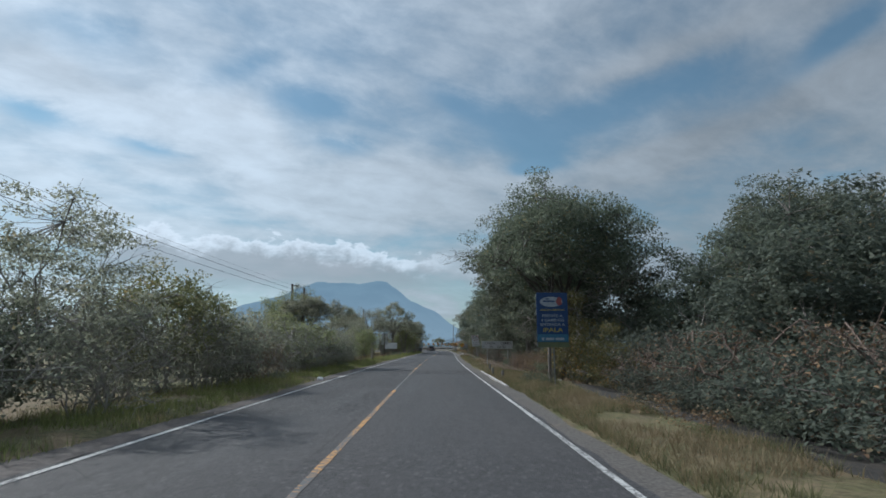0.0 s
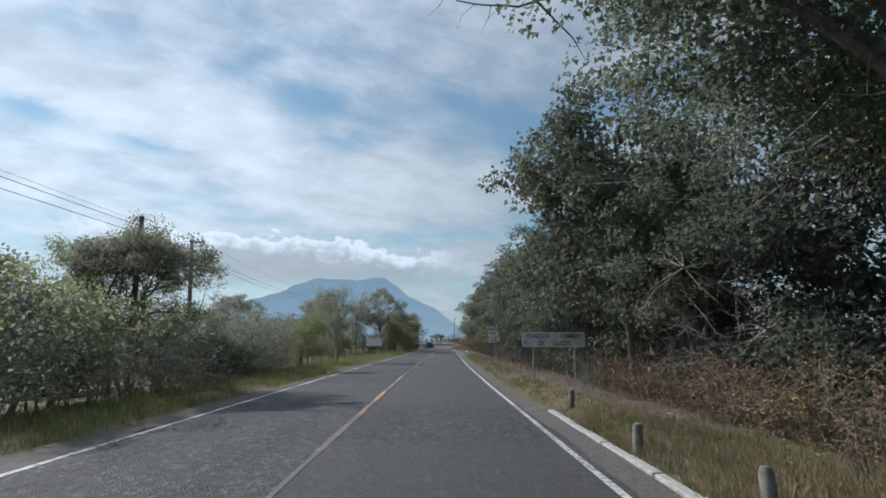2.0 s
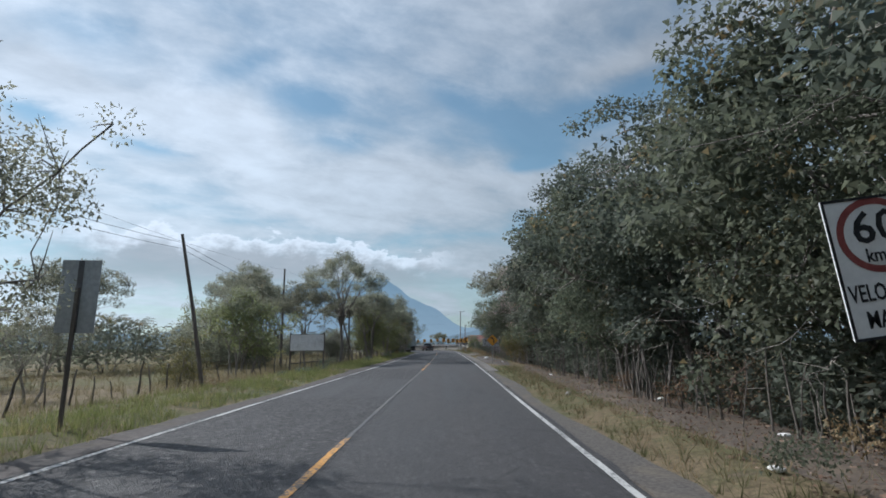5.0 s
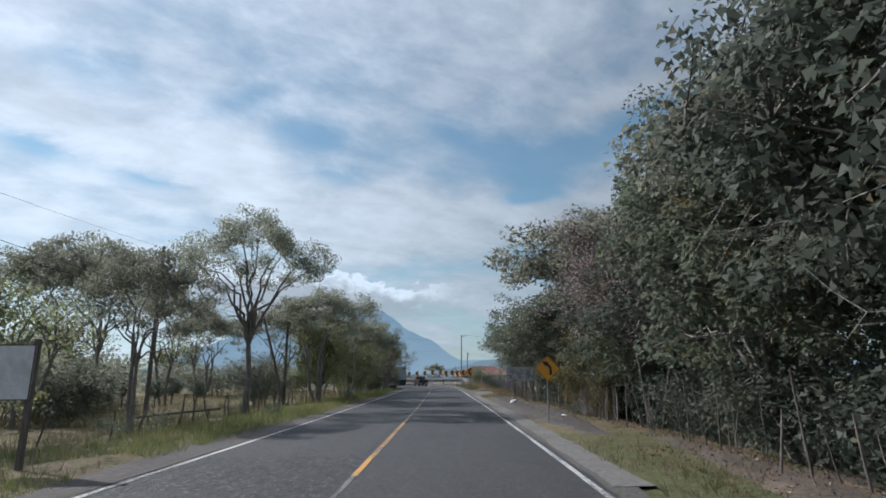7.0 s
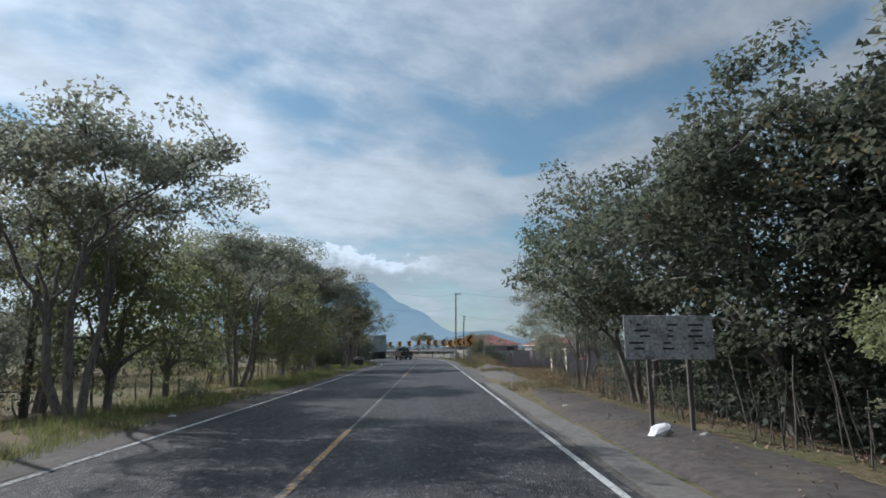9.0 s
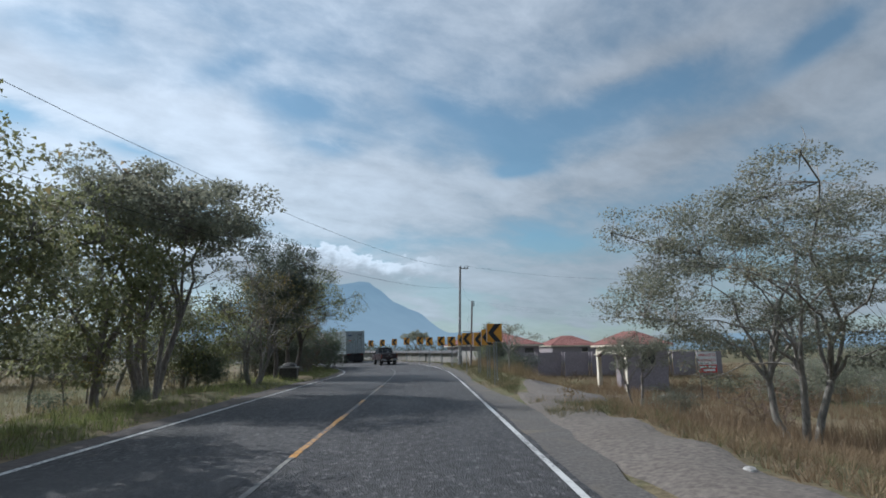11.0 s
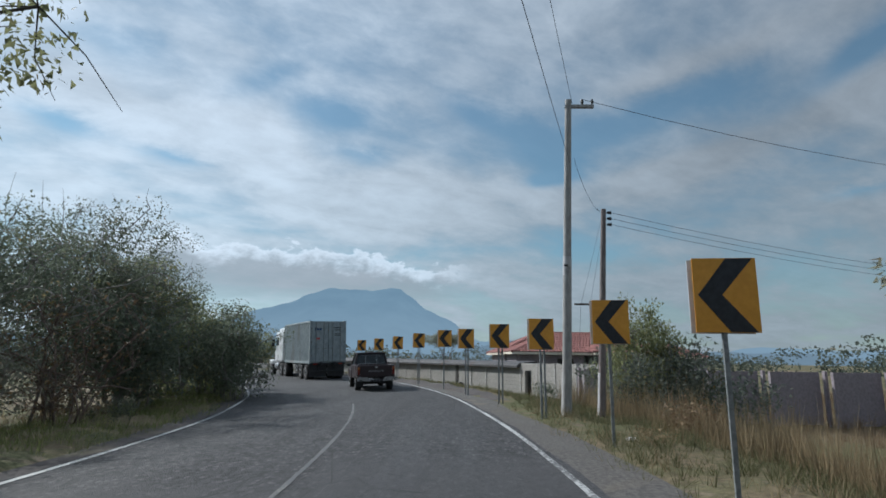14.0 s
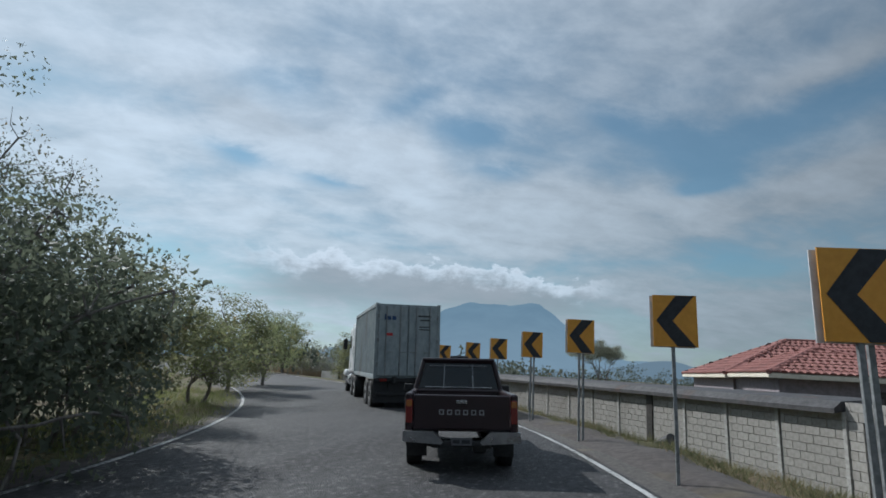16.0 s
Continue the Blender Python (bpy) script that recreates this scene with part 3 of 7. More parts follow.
# ---- the road's line ----
def road_line():
    """Middle of the road: place and heading (radians, left turning) at every half metre."""
    pts = []
    for y in np.arange(-60, 158, 0.5):
        x = float(np.interp(y, [-60, 5, 25, 47, 67, 85, 100, 113, 140, 158], [-1.45, -1.5, -1.82, -2.02, -2.0, -1.75, -1.6, -1.58, -1.64, -1.72]))
        pts.append([x, y, 0.0])
    x, y = -1.72, 158.0
    for s in np.arange(0, 260, 0.5):
        a = radians(float(np.interp(s, [0, 10, 20, 30, 40, 50, 60, 75, 120, 200], [0.3, 5, 15, 27, 37, 44, 47, 52, 60, 64])))
        pts.append([x, y, a])
        x, y = x - 0.5 * math.sin(a), y + 0.5 * math.cos(a)
    return np.array(pts)


LINE = road_line()
k = np.ones(41) / 41
LINE[20:-20, 0] = np.convolve(LINE[:, 0], k, "valid")
RIGHT, LEFT = 3.52, 3.42              # edge lines from the middle


def right_edge(i):
    """The bend's outer lane is wider."""
    return RIGHT + float(np.interp(LINE[i, 1], [172, 186, 300], [0, 0.5, 0.5]) if LINE[i, 2] > 0.1 else 0)


BANK = np.tan(np.radians(np.interp(LINE[:, 1], [152, 172, 400], [0, 2.2, 2.2])))     # the bend leans inwards


def left_edge(i):
    return LEFT + float(np.interp(LINE[i, 1], [158, 176, 300], [0, 0.55, 0.55]))


def beside(i, off, z=0.0):
    """A point off metres to the right of the road's middle, on the leaning road."""
    x, y, a = LINE[i]
    return (x + off * math.cos(a), y + off * math.sin(a), z + (max(min(off, 4.6), -4.9) - 1.75) * BANK[i])


def index_at(y):
    return int(np.argmin(np.abs(LINE[:, 1] - y) + (LINE[:, 2] > 1.2) * 1e3))


def offsets(P, lean=False):
    """Signed distance to the road's middle, right positive, for points (n, 2); with lean also the road's lean there."""
    out, bank = np.empty(len(P)), np.empty(len(P))
    for a in range(0, len(P), 4000):
        q = P[a:a + 4000]
        d2 = (q[:, None, 0] - LINE[None, ::2, 0]) ** 2 + (q[:, None, 1] - LINE[None, ::2, 1]) ** 2
        j = d2.argmin(1) * 2
        h = LINE[j, 2]
        out[a:a + 4000] = (q[:, 0] - LINE[j, 0]) * np.cos(h) + (q[:, 1] - LINE[j, 1]) * np.sin(h)
        bank[a:a + 4000] = BANK[j]
    return (out, bank) if lean else out


def smooth01(v, a, b):
    t = np.clip((v - a) / (b - a), 0, 1)
    return t * t * (3 - 2 * t)


def ground_z(x, y):
    """Height of the ground (arrays)."""
    x, y = np.atleast_1d(np.asarray(x, float)), np.atleast_1d(np.asarray(y, float))
    off, bank = offsets(np.stack([x, y], 1), True)
    z = -0.05 + (np.clip(off, -4.9, 4.6) - 1.75) * bank * (1 - smooth01(np.abs(off), 9, 30))
    z = np.where(np.abs(off) < 4.2, z - 0.02, z)
    right = off > 0
    d = np.abs(off)
    z = z + 0.10 * smooth01(d, 4.4, 5.1) * (1 - smooth01(d, 5.2, 8.0))          # low bank at the verge
    z = z - np.where(right, 0.55 * smooth01(d, 6.5, 11) + 1.35 * smooth01(d, 6.5, 13.5) * smooth01(y, 132, 150) * (1 - smooth01(y, 172, 186)), 0.30 * smooth01(d, 6.5, 12))
    z = z - np.where(right, 0.48 * smooth01(d, 5.4, 9.5) * smooth01(y, 170, 182), 0)          # hollow before the block wall
    bumps = 0.05 * np.sin(x * 1.7 + y * 0.9) * np.sin(y * 1.3 - x * 0.6) + 0.03 * np.sin(x * 3.1 - y * 2.3)
    return z + bumps * smooth01(d, 4.2, 6.0)


def z_at(x, y):
    return float(ground_z([x], [y])[0])


# ---- ground, road, shoulders ----
DRIVE = [(4.4, 141.0, 2.4), (4.9, 143.5, 3.0), (5.5, 147.0, 3.4), (6.2, 151.0, 3.6), (7.3, 155.2, 3.8), (9.2, 159.4, 3.6), (11.8, 163.2, 3.4), (13.6, 165.2, 3.0)]


def build_ground():
    xs = np.concatenate([[-3500, -1800, -900, -450, -240, -150, -110, -85], np.arange(-70, -30, 4), np.arange(-30, -14, 1.5), np.arange(-14, 14, 0.5),
                         np.arange(14, 30, 1.5), np.arange(30, 71, 4), [85, 110, 150, 240, 450, 900, 1800, 3500]])
    ys = np.concatenate([[-1500, -500, -200, -100, -60], np.arange(-40, -6, 3), np.arange(-6, 236, 0.75), np.arange(236, 290, 4), [310, 350, 420, 550, 800, 1300, 2200, 4500]])
    X, Y = np.meshgrid(xs, ys)
    Z = ground_z(X.ravel(), Y.ravel())
    w, h = len(xs), len(ys)
    verts = np.stack([X.ravel(), Y.ravel(), Z], 1)
    faces = [(j * w + i, j * w + i + 1, (j + 1) * w + i + 1, (j + 1) * w + i) for j in range(h - 1) for i in range(w - 1)]
    me = bpy.data.meshes.new("ground")
    me.from_pydata(verts.tolist(), [], faces)
    me.materials.append(EARTH)
    me.polygons.foreach_set("use_smooth", [True] * len(faces))
    tagged(new("ground", me), "flat dry earth with grass and bare patches beside the road", "ground", kind="structure")


def strip(name, i0, i1, inner, outer, z, material, step=1, rag=0.0, seed=0, crown=0.0, thick=0.0):
    """A band along the road from line point i0 to i1; inner and outer may be functions of the index."""
    rs = np.random.RandomState(seed)
    mb = MB()
    ids = list(range(i0, i1 + 1, step))
    vs, cross = [], 5 if crown else 2
    for i in ids:
        a = inner(i) if callable(inner) else inner
        b = outer(i) if callable(outer) else outer
        a, b = a + rag * rs.uniform(-1, 1), b + rag * rs.uniform(-1, 1)
        for q in range(cross):
            o = a + (b - a) * q / (cross - 1)
            vs.append(beside(i, o, z + crown * (1 - (o / 3.5) ** 2)))
    n = len(ids)
    fs = [(r * cross + q, r * cross + q + 1, (r + 1) * cross + q + 1, (r + 1) * cross + q) for r in range(n - 1) for q in range(cross - 1)]
    mb.add(vs, fs, 0, True)
    if thick:
        for q in (0, cross - 1):
            lo = [(vs[r * cross + q][0], vs[r * cross + q][1], vs[r * cross + q][2] - thick) for r in range(n)]
            hi = [vs[r * cross + q] for r in range(n)]
            mb.add(hi + lo, [(r, r + 1, n + r + 1, n + r) for r in range(n - 1)])
    return part(name, mb, material)


def draped(name, y0, y1, a, b, lift, material, seed):
    """A ragged sheet that lies on the ground beside the road; its edges dip under."""
    rs = np.random.RandomState(seed)
    i0, i1 = index_at(y0), index_at(y1)
    ids, cols = list(range(i0, i1 + 1)), 9
    P, L = [], []
    for n, i in enumerate(ids):
        e = min(1.0, n / 16, (len(ids) - 1 - n) / 16)
        mid, half = (a + b) / 2, (b - a) / 2 * (0.35 + 0.65 * e)
        for q in range(cols):
            o = mid + half * (q / (cols - 1) * 2 - 1) + (rs.uniform(-0.15, 0.15) if q == cols - 1 else rs.uniform(-0.04, 0.04))
            P.append(beside(i, o)[:2])
            L.append(-0.06 if q in (0, cols - 1) or n in (0, len(ids) - 1) else lift * e)
    P = np.array(P)
    z = ground_z(P[:, 0], P[:, 1]) + np.array(L)
    fs = [(r * cols + q, r * cols + q + 1, (r + 1) * cols + q + 1, (r + 1) * cols + q) for r in range(len(ids) - 1) for q in range(cols - 1)]
    return part(name, MB().add(np.column_stack([P, z]).tolist(), fs, 0, True), material)


def build_road():
    end = len(LINE) - 1
    road = strip("road", 0, end, lambda i: -left_edge(i) - 0.16, lambda i: right_edge(i) + 0.16, 0.0, ASPHALT, 2, 0.05, 3, crown=0.012, thick=0.06)
    tagged(road, "worn grey two-lane asphalt road with patches and cracks", "road", kind="structure")
    ln = strip("edge_line", 0, end, lambda i: -left_edge(i) - 0.05, lambda i: -left_edge(i) + 0.06, 0.008, WHITE_LINE, 2, 0.006, 4)
    tagged(ln, "worn white painted line along the road's edge", "road marking", kind="structure")
    ln = strip("edge_line", 0, end, lambda i: right_edge(i) - 0.05, lambda i: right_edge(i) + 0.045, 0.008, WHITE_LINE, 2, 0.006, 5)
    tagged(ln, "worn white painted line along the road's edge", "road marking", kind="structure")
    for a, b in ((-12, 19.5), (30, 50.5), (60, 66.2), (89, 104.5), (107.8, 113.4), (133.5, 142.6), (145.8, 149.2)):
        ln = strip("centre_line", index_at(a), index_at(b), -0.052, 0.052, 0.018, YELLOW_LINE, 1, 0.008, int(a) + 60)
        tagged(ln, "worn yellow painted line in the middle of the road", "road marking", kind="structure")
    for a, b in ((19.5, 30), (50.5, 60), (66.2, 89), (104.5, 107.8), (113.4, 133.5), (142.6, 145.8), (149.2, 175)):
        ln = strip("centre_line", index_at(a), index_at(b), -0.03, 0.035, 0.018, FADED_LINE, 1, 0.012, int(a) + 90)
        tagged(ln, "thin faded line and seam in the middle of the road", "road marking", kind="structure")
    # shoulders
    sh = strip("road_shoulder", 0, index_at(88), lambda i: RIGHT + 0.14, lambda i: RIGHT + 0.62 + 0.12 * math.sin(i * 0.21), -0.004, GRAVEL_DARK, 2, 0.05, 6, thick=0.06)
    tagged(sh, "narrow shoulder of broken dark asphalt and grit", "shoulder", kind="structure")
    sh = strip("road_shoulder", index_at(126), end, lambda i: right_edge(i) + 0.14, lambda i: right_edge(i) + 0.85 + 0.25 * math.sin(i * 0.13) + float(np.interp(LINE[i, 1], [171, 177], [0, 1.0])), -0.004, GRAVEL_DARK, 2, 0.08, 7, thick=0.06)
    tagged(sh, "narrow shoulder of broken dark asphalt and grit", "shoulder", kind="structure")
    sh = strip("road_shoulder", 0, end, lambda i: -left_edge(i) - 0.75 - 0.2 * math.sin(i * 0.11) - 0.9 * math.exp(-((LINE[i, 1] - 117) / 7) ** 2) - 1.2 * math.exp(-((LINE[i, 1] - 98) / 5) ** 2),
               lambda i: -left_edge(i) - 0.14, -0.002, DIRT, 2, 0.07, 8, thick=0.06)
    tagged(sh, "bare trodden dirt along the road's edge", "shoulder", kind="structure")
    # concrete channel and dirt lay-by in front of the tree fence
    gut = strip("concrete_gutter", index_at(88), index_at(127), RIGHT + 0.30, RIGHT + 0.86, 0.002, GUTTER, 2, 0.05, 9, thick=0.06)
    tagged(gut, "pale worn concrete gutter strip beside the asphalt", "gutter", kind="structure")
    sh = strip("road_shoulder", index_at(88), index_at(127), RIGHT + 0.14, RIGHT + 0.31, -0.004, GRAVEL_DARK, 2, 0.01, 10, thick=0.05)
    tagged(sh, "grit between asphalt and concrete gutter", "shoulder", kind="structure")
    lay = draped("dirt_verge", 94, 124, RIGHT + 0.82, RIGHT + 3.0, 0.03, DIRT, 11)
    tagged(lay, "bare reddish-grey dirt verge beside the gutter", "verge", kind="structure")
    lit = draped("leafy_verge", 31, 95, RIGHT + 1.7, RIGHT + 5.6, 0.03, HUMUS, 12)
    tagged(lit, "brown earth strewn with dead leaves under the trees", "verge", kind="structure")
    lit = draped("dark_verge", -6, 27, RIGHT + 2.5, RIGHT + 7.4, 0.03, DARK_EARTH, 15)
    tagged(lit, "very dark earth behind the grass strip under the first trees", "verge", kind="structure")
    lay = draped("dirt_verge", 174, 206, RIGHT + 0.7, RIGHT + 2.3, 0.03, DIRT, 13)
    tagged(lay, "bare grey dirt strip along the block wall", "verge", kind="structure")
    lay = draped("gravel_mouth", 125, 145, RIGHT + 0.7, RIGHT + 2.7, 0.035, TRACK, 14)
    tagged(lay, "grey gravel where the dirt drive meets the road", "verge", kind="structure")
    # low whitewashed kerb
    kerb = thing("kerb", "low whitewashed concrete kerb, worn and chipped", "kerb", kind="structure")
    rs = random.Random(4)
    i, last = index_at(22), index_at(35)
    stone = MB().box((0, 0, 0.0), (0.14, 0.985, 0.16), 0.022)
    me = recalc(stone.mesh("kerb_stone", WHITEWASH))
    while i < last:
        x, y, z = beside(i, RIGHT + 0.66)
        ob = new("kerb_stone", me)
        ob.parent = kerb
        ob.matrix_basis = pose(x + rs.uniform(-0.01, 0.01), y, z - 0.045 + rs.uniform(-0.012, 0.008), 0, 0, rs.uniform(-0.7, 0.7))
        i += 2
    # dirt drive to the small house
    mb = MB()
    path = []
    for a, b in zip(DRIVE[:-1], DRIVE[1:]):
        path += [tuple(a[k] + (b[k] - a[k]) * t / 6 for k in range(3)) for t in range(6)]
    path.append(DRIVE[-1])
    vs = []
    for j in range(len(path)):
        a, b = Vector(path[max(j - 1, 0)][:2]), Vector(path[min(j + 1, len(path) - 1)][:2])
        d = (b - a).normalized()
        nrm = Vector((d.y, -d.x))
        for q in range(7):
            w = path[j][2] * (q / 6 - 0.5)
            p = Vector(path[j][:2]) + nrm * w
            vs.append((p.x, p.y, z_at(p.x, p.y) + (-0.06 if q in (0, 6) or j in (0, len(path) - 1) else 0.14 if q == 3 else 0.10)))
    mb.add(vs, [(r * 7 + q, r * 7 + q + 1, (r + 1) * 7 + q + 1, (r + 1) * 7 + q) for r in range(len(path) - 1) for q in range(6)], 0, True)
    tagged(part("dirt_drive", mb, TRACK), "rutted grey dirt drive leaving the road towards a small house", "dirt track", kind="structure")


def build_mountains():
    azs = np.arange(-75, 76, 0.5)
    dist = np.linspace(2600, 4300, 14)
    verts = []
    for r, d in enumerate(dist):
        k = 1 - abs(d - 3700) / 1150
        for az in azs:
            el = 7.0 - max(0, -13.0 - az) * 0.40 - max(0, az + 6.2) * 0.63           # a volcano with a broad flat top
            el = max(el, 0.9 + 0.5 * math.sin(az * 0.21 + 1) + 0.35 * math.sin(az * 0.53))
            el += 0.4 * noise.fractal(Vector((az * 0.34, d * 0.0012, 1.0)), 0.9, 2.0, 5) * min(1, el / 3)
            el -= 0.22 * math.exp(-((az + 9.8) / 1.3) ** 2)
            hgt = d * math.tan(radians(max(el, 0))) * max(k, 0) ** 1.1 - (6 if k <= 0.05 else 0)
            verts.append((d * math.sin(radians(az)), d * math.cos(radians(az)), hgt - 2))
    w = len(azs)
    faces = [(r * w + i, r * w + i + 1, (r + 1) * w + i + 1, (r + 1) * w + i) for r in range(len(dist) - 1) for i in range(w - 1)]
    mb = MB().add(verts, faces, 0, True)
    tagged(part("mountain", mb, MOUNTAIN), "broad volcano with a flat top, distance haze painted into its blue glow", "mountain", kind="structure")
    verts = []
    azs = np.arange(-80, 81, 0.8)
    dist = np.linspace(900, 1900, 8)
    for d in dist:
        k = 1 - abs(d - 1450) / 560
        for az in azs:
            el = 0.7 + 0.9 * math.exp(-((az - 5) / 3.2) ** 2) + 0.8 * math.exp(-((az + 38) / 8) ** 2) + 0.3 * math.sin(az * 0.33) + 0.25 * noise.noise(Vector((az * 0.5, d * 0.003, 4)))
            verts.append((d * math.sin(radians(az)), d * math.cos(radians(az)), d * math.tan(radians(max(el, 0.1))) * max(k, 0) - 2))
    w = len(azs)
    faces = [(r * w + i, r * w + i + 1, (r + 1) * w + i + 1, (r + 1) * w + i) for r in range(len(dist) - 1) for i in range(w - 1)]
    mb = MB().add(verts, faces, 0, True)
    tagged(part("hill", mb, HILL), "low wooded hills, distance haze painted into their blue-grey glow", "hill", kind="structure")


build_ground()
build_road()
build_mountains()


# ---- trees ----
def leaf_quads(rs, centres, n_each, spread, size, droop=0.25, flat=0.6, slim=0.42):
    """Leaves scattered round clump centres."""
    C = np.repeat(centres, n_each, axis=0)
    n = len(C)
    off = rs.normal(size=(n, 3))
    off *= (np.minimum(np.linalg.norm(off, axis=1), 1.55) / (np.linalg.norm(off, axis=1) + 1e-9))[:, None]
    off = off * spread * np.array([1, 1, flat])
    P = C + off
    d = rs.normal(size=(n, 3))
    d += off / max(spread, 1e-3) * 0.5
    d[:, 2] -= droop
    d /= np.linalg.norm(d, axis=1, keepdims=True)
    face = off / (np.linalg.norm(off, axis=1, keepdims=True) + 1e-9)
    up = rs.normal(size=(n, 3)) * 0.45 + face * 0.75 + np.array([0, 0, 0.7])
    s = np.cross(d, up)
    s /= np.linalg.norm(s, axis=1, keepdims=True) + 1e-9
    nn = np.cross(s, d)
    L = size * rs.uniform(0.6, 1.3, (n, 1))
    W = L * slim * 0.5
    fold = nn * L * 0.08
    return np.stack([P + d * L * 0.18 + s * W - fold, P + d * L, P + d * L * 0.36 - s * W - fold], 1)


def bare_branches(rs, arr, h, r, base, count):
    """Long leafless branches that reach out of the crown, each with side twigs."""
    mb = MB()
    low = arr[arr[:, 2] < base + 0.62 * (h - base)]
    for _ in range(count):
        p = Vector(low[rs.randint(len(low))])
        a = math.atan2(p.y, p.x) + rs.normal() * 0.7
        d = Vector((math.cos(a), math.sin(a), rs.uniform(-0.35, 0.35)))
        reach = max(r * rs.uniform(0.65, 1.0) - math.hypot(p.x, p.y), r * 0.35)
        side = Vector((-d.y, d.x, rs.normal() * 0.6))
        bow = reach * rs.uniform(-0.18, 0.18)
        line = [p + d * reach * q / 7 + side * bow * math.sin(q / 7 * math.pi) + Vector(rs.normal(size=3)) * reach * 0.018 for q in range(8)]
        mb.tube(line, [0.021 - 0.0024 * q for q in range(8)], 4, False)
        for q in (2, 3, 4, 5, 6, 7):
            t = (d * 0.7 + side * rs.choice((-1, 1)) * rs.uniform(0.4, 1.0) + Vector(rs.normal(size=3)) * 0.35).normalized() * reach * rs.uniform(0.12, 0.34)
            mb.tube([line[q], line[q] + t * 0.5 + Vector(rs.normal(size=3)) * 0.03, line[q] + t], [0.009, 0.006, 0.003], 3, False)
    return mb


def make_tree(name, seed, h, r, base, label, category, leaf_mat, bark=None, clumps=130, per=110, leaf=0.22, spread=0.5, stems=1, trunk_r=0.16, limbs=9,
              umbrella=0.0, hollow=0.45, droop=0.25, flat=0.6, slim=0.5, twigs=1, lean=0.0, lump=0.28, core=0.0, sprays=0):
    """A tree: tapered trunk, limbs and twigs to every clump of leaves. Returns the thing, standing at the origin."""
    rs = np.random.RandomState(seed)
    rz = (h - base) / 2
    pts = []
    while len(pts) < clumps:
        d = rs.normal(size=3)
        d /= np.linalg.norm(d)
        if umbrella and d[2] < 0 and rs.uniform() < umbrella:
            d[2] = -d[2]
        k = 1 + lump * 2 * noise.noise(Vector(d * 1.6) + Vector((seed * 3.1, 0, 0)))
        rad = (hollow ** 3 + (1 - hollow ** 3) * rs.uniform()) ** (1 / 3) * k
        q = d * rad * np.array([r, r, rz])
        if umbrella:
            q[2] = q[2] * 0.9 + rz * 0.25 * umbrella - 0.10 * (q[0] ** 2 + q[1] ** 2) / r * umbrella
        q[2] += base + rz
        if q[2] > 0.25:
            pts.append(q)
    pts = np.array(pts)
    pts[:, 0] += lean * pts[:, 2]
    wood = MB()
    # limb tips: spread out over the crown
    tips = [pts[rs.randint(clumps)]]
    while len(tips) < limbs:
        dd = np.min([np.sum((pts - t) ** 2, 1) for t in tips], axis=0)
        tips.append(pts[dd.argmax()])
    fork = max(base * 0.85, 0.25)
    nodes = []
    roots = []
    for s in range(stems):
        a = 2 * math.pi * (s + rs.uniform(0, 0.6)) / stems
        o = 0.0 if stems == 1 else 0.22 + 0.1 * rs.uniform()
        roots.append((Vector((o * math.cos(a), o * math.sin(a), -0.25)), Vector((o * (1.3 + 0.6 * fork) * math.cos(a) + lean * fork, o * (1.3 + 0.6 * fork) * math.sin(a), fork * rs.uniform(0.9, 1.1)))))
    for p0, p1 in roots:
        mid = p0.lerp(p1, 0.5) + Vector((rs.uniform(-0.12, 0.12), rs.uniform(-0.12, 0.12), 0)) * fork * 0.5
        tr = trunk_r if stems == 1 else trunk_r * 0.75
        wood.tube([p0, p0 + Vector((0, 0, 0.3)), mid, p1], [tr * 1.45, tr * 1.1, tr * 0.95, tr * 0.85], 9)
    for j, tip in enumerate(tips):
        p0, p1 = roots[j % stems]
        tr = (trunk_r if stems == 1 else trunk_r * 0.75) * 0.62
        tip = Vector(tip)
        c = p1 + (p1 - p0).normalized() * (tip - p1).length * 0.45
        c = c.lerp(tip, 0.15)
        line = []
        for q in range(8):
            t = q / 7
            p = p1 * (1 - t) ** 2 + c * 2 * t * (1 - t) + tip * t * t
            w = 0.05 * (tip - p1).length * math.sin(t * math.pi)
            line.append(p + Vector((rs.uniform(-1, 1), rs.uniform(-1, 1), rs.uniform(-1, 1))) * w)
        wood.tube(line, [max(tr * (1 - t / 7) ** 0.9, 0.018) for t in range(8)], 6, False)
        nodes += line[1:]
    arr = np.array([tuple(p) for p in nodes])
    for c in pts:
        dd = np.sum((arr - c) ** 2, 1) + 0.6 * np.maximum(arr[:, 2] - c[2], 0) ** 2
        p = Vector(arr[dd.argmin()])
        for _ in range(twigs):
            e = Vector(c) + Vector(rs.normal(size=3)) * (spread * 0.5 if twigs < 2 else spread * 0.9)
            m = p.lerp(e, 0.5) + Vector(rs.normal(size=3)) * 0.08 * (e - p).length
            wood.tube([p, m, e], [0.022, 0.014, 0.005] if twigs < 2 else [0.013, 0.009, 0.004], 3, False)
    root = thing(name, label, category)
    if name != "weed":
        part("trunk", wood, bark or BARK, root)
    if per:
        lv = leaf_quads(rs, pts, per, spread, leaf, droop, flat, slim)
        if core:
            # large inner leaves close the crown
            mid = pts.mean(0)
            lv = np.concatenate([lv, leaf_quads(rs, mid + (pts - mid) * 0.70, int(per * core * 0.85), spread * 1.35, leaf * 1.7, 0.6, 0.7, 0.66)])
        lv = lv[lv[:, :, 2].min(1) > 0.03]
        part("crown", leaves("crown", lv, leaf_mat), leaf_mat, root)
    if sprays:
        tagged(part("bare_branch", bare_branches(rs, arr, h, r, base, sprays), PALE_BARK, root), "long bare pale branches", kind="stuff")
    return root


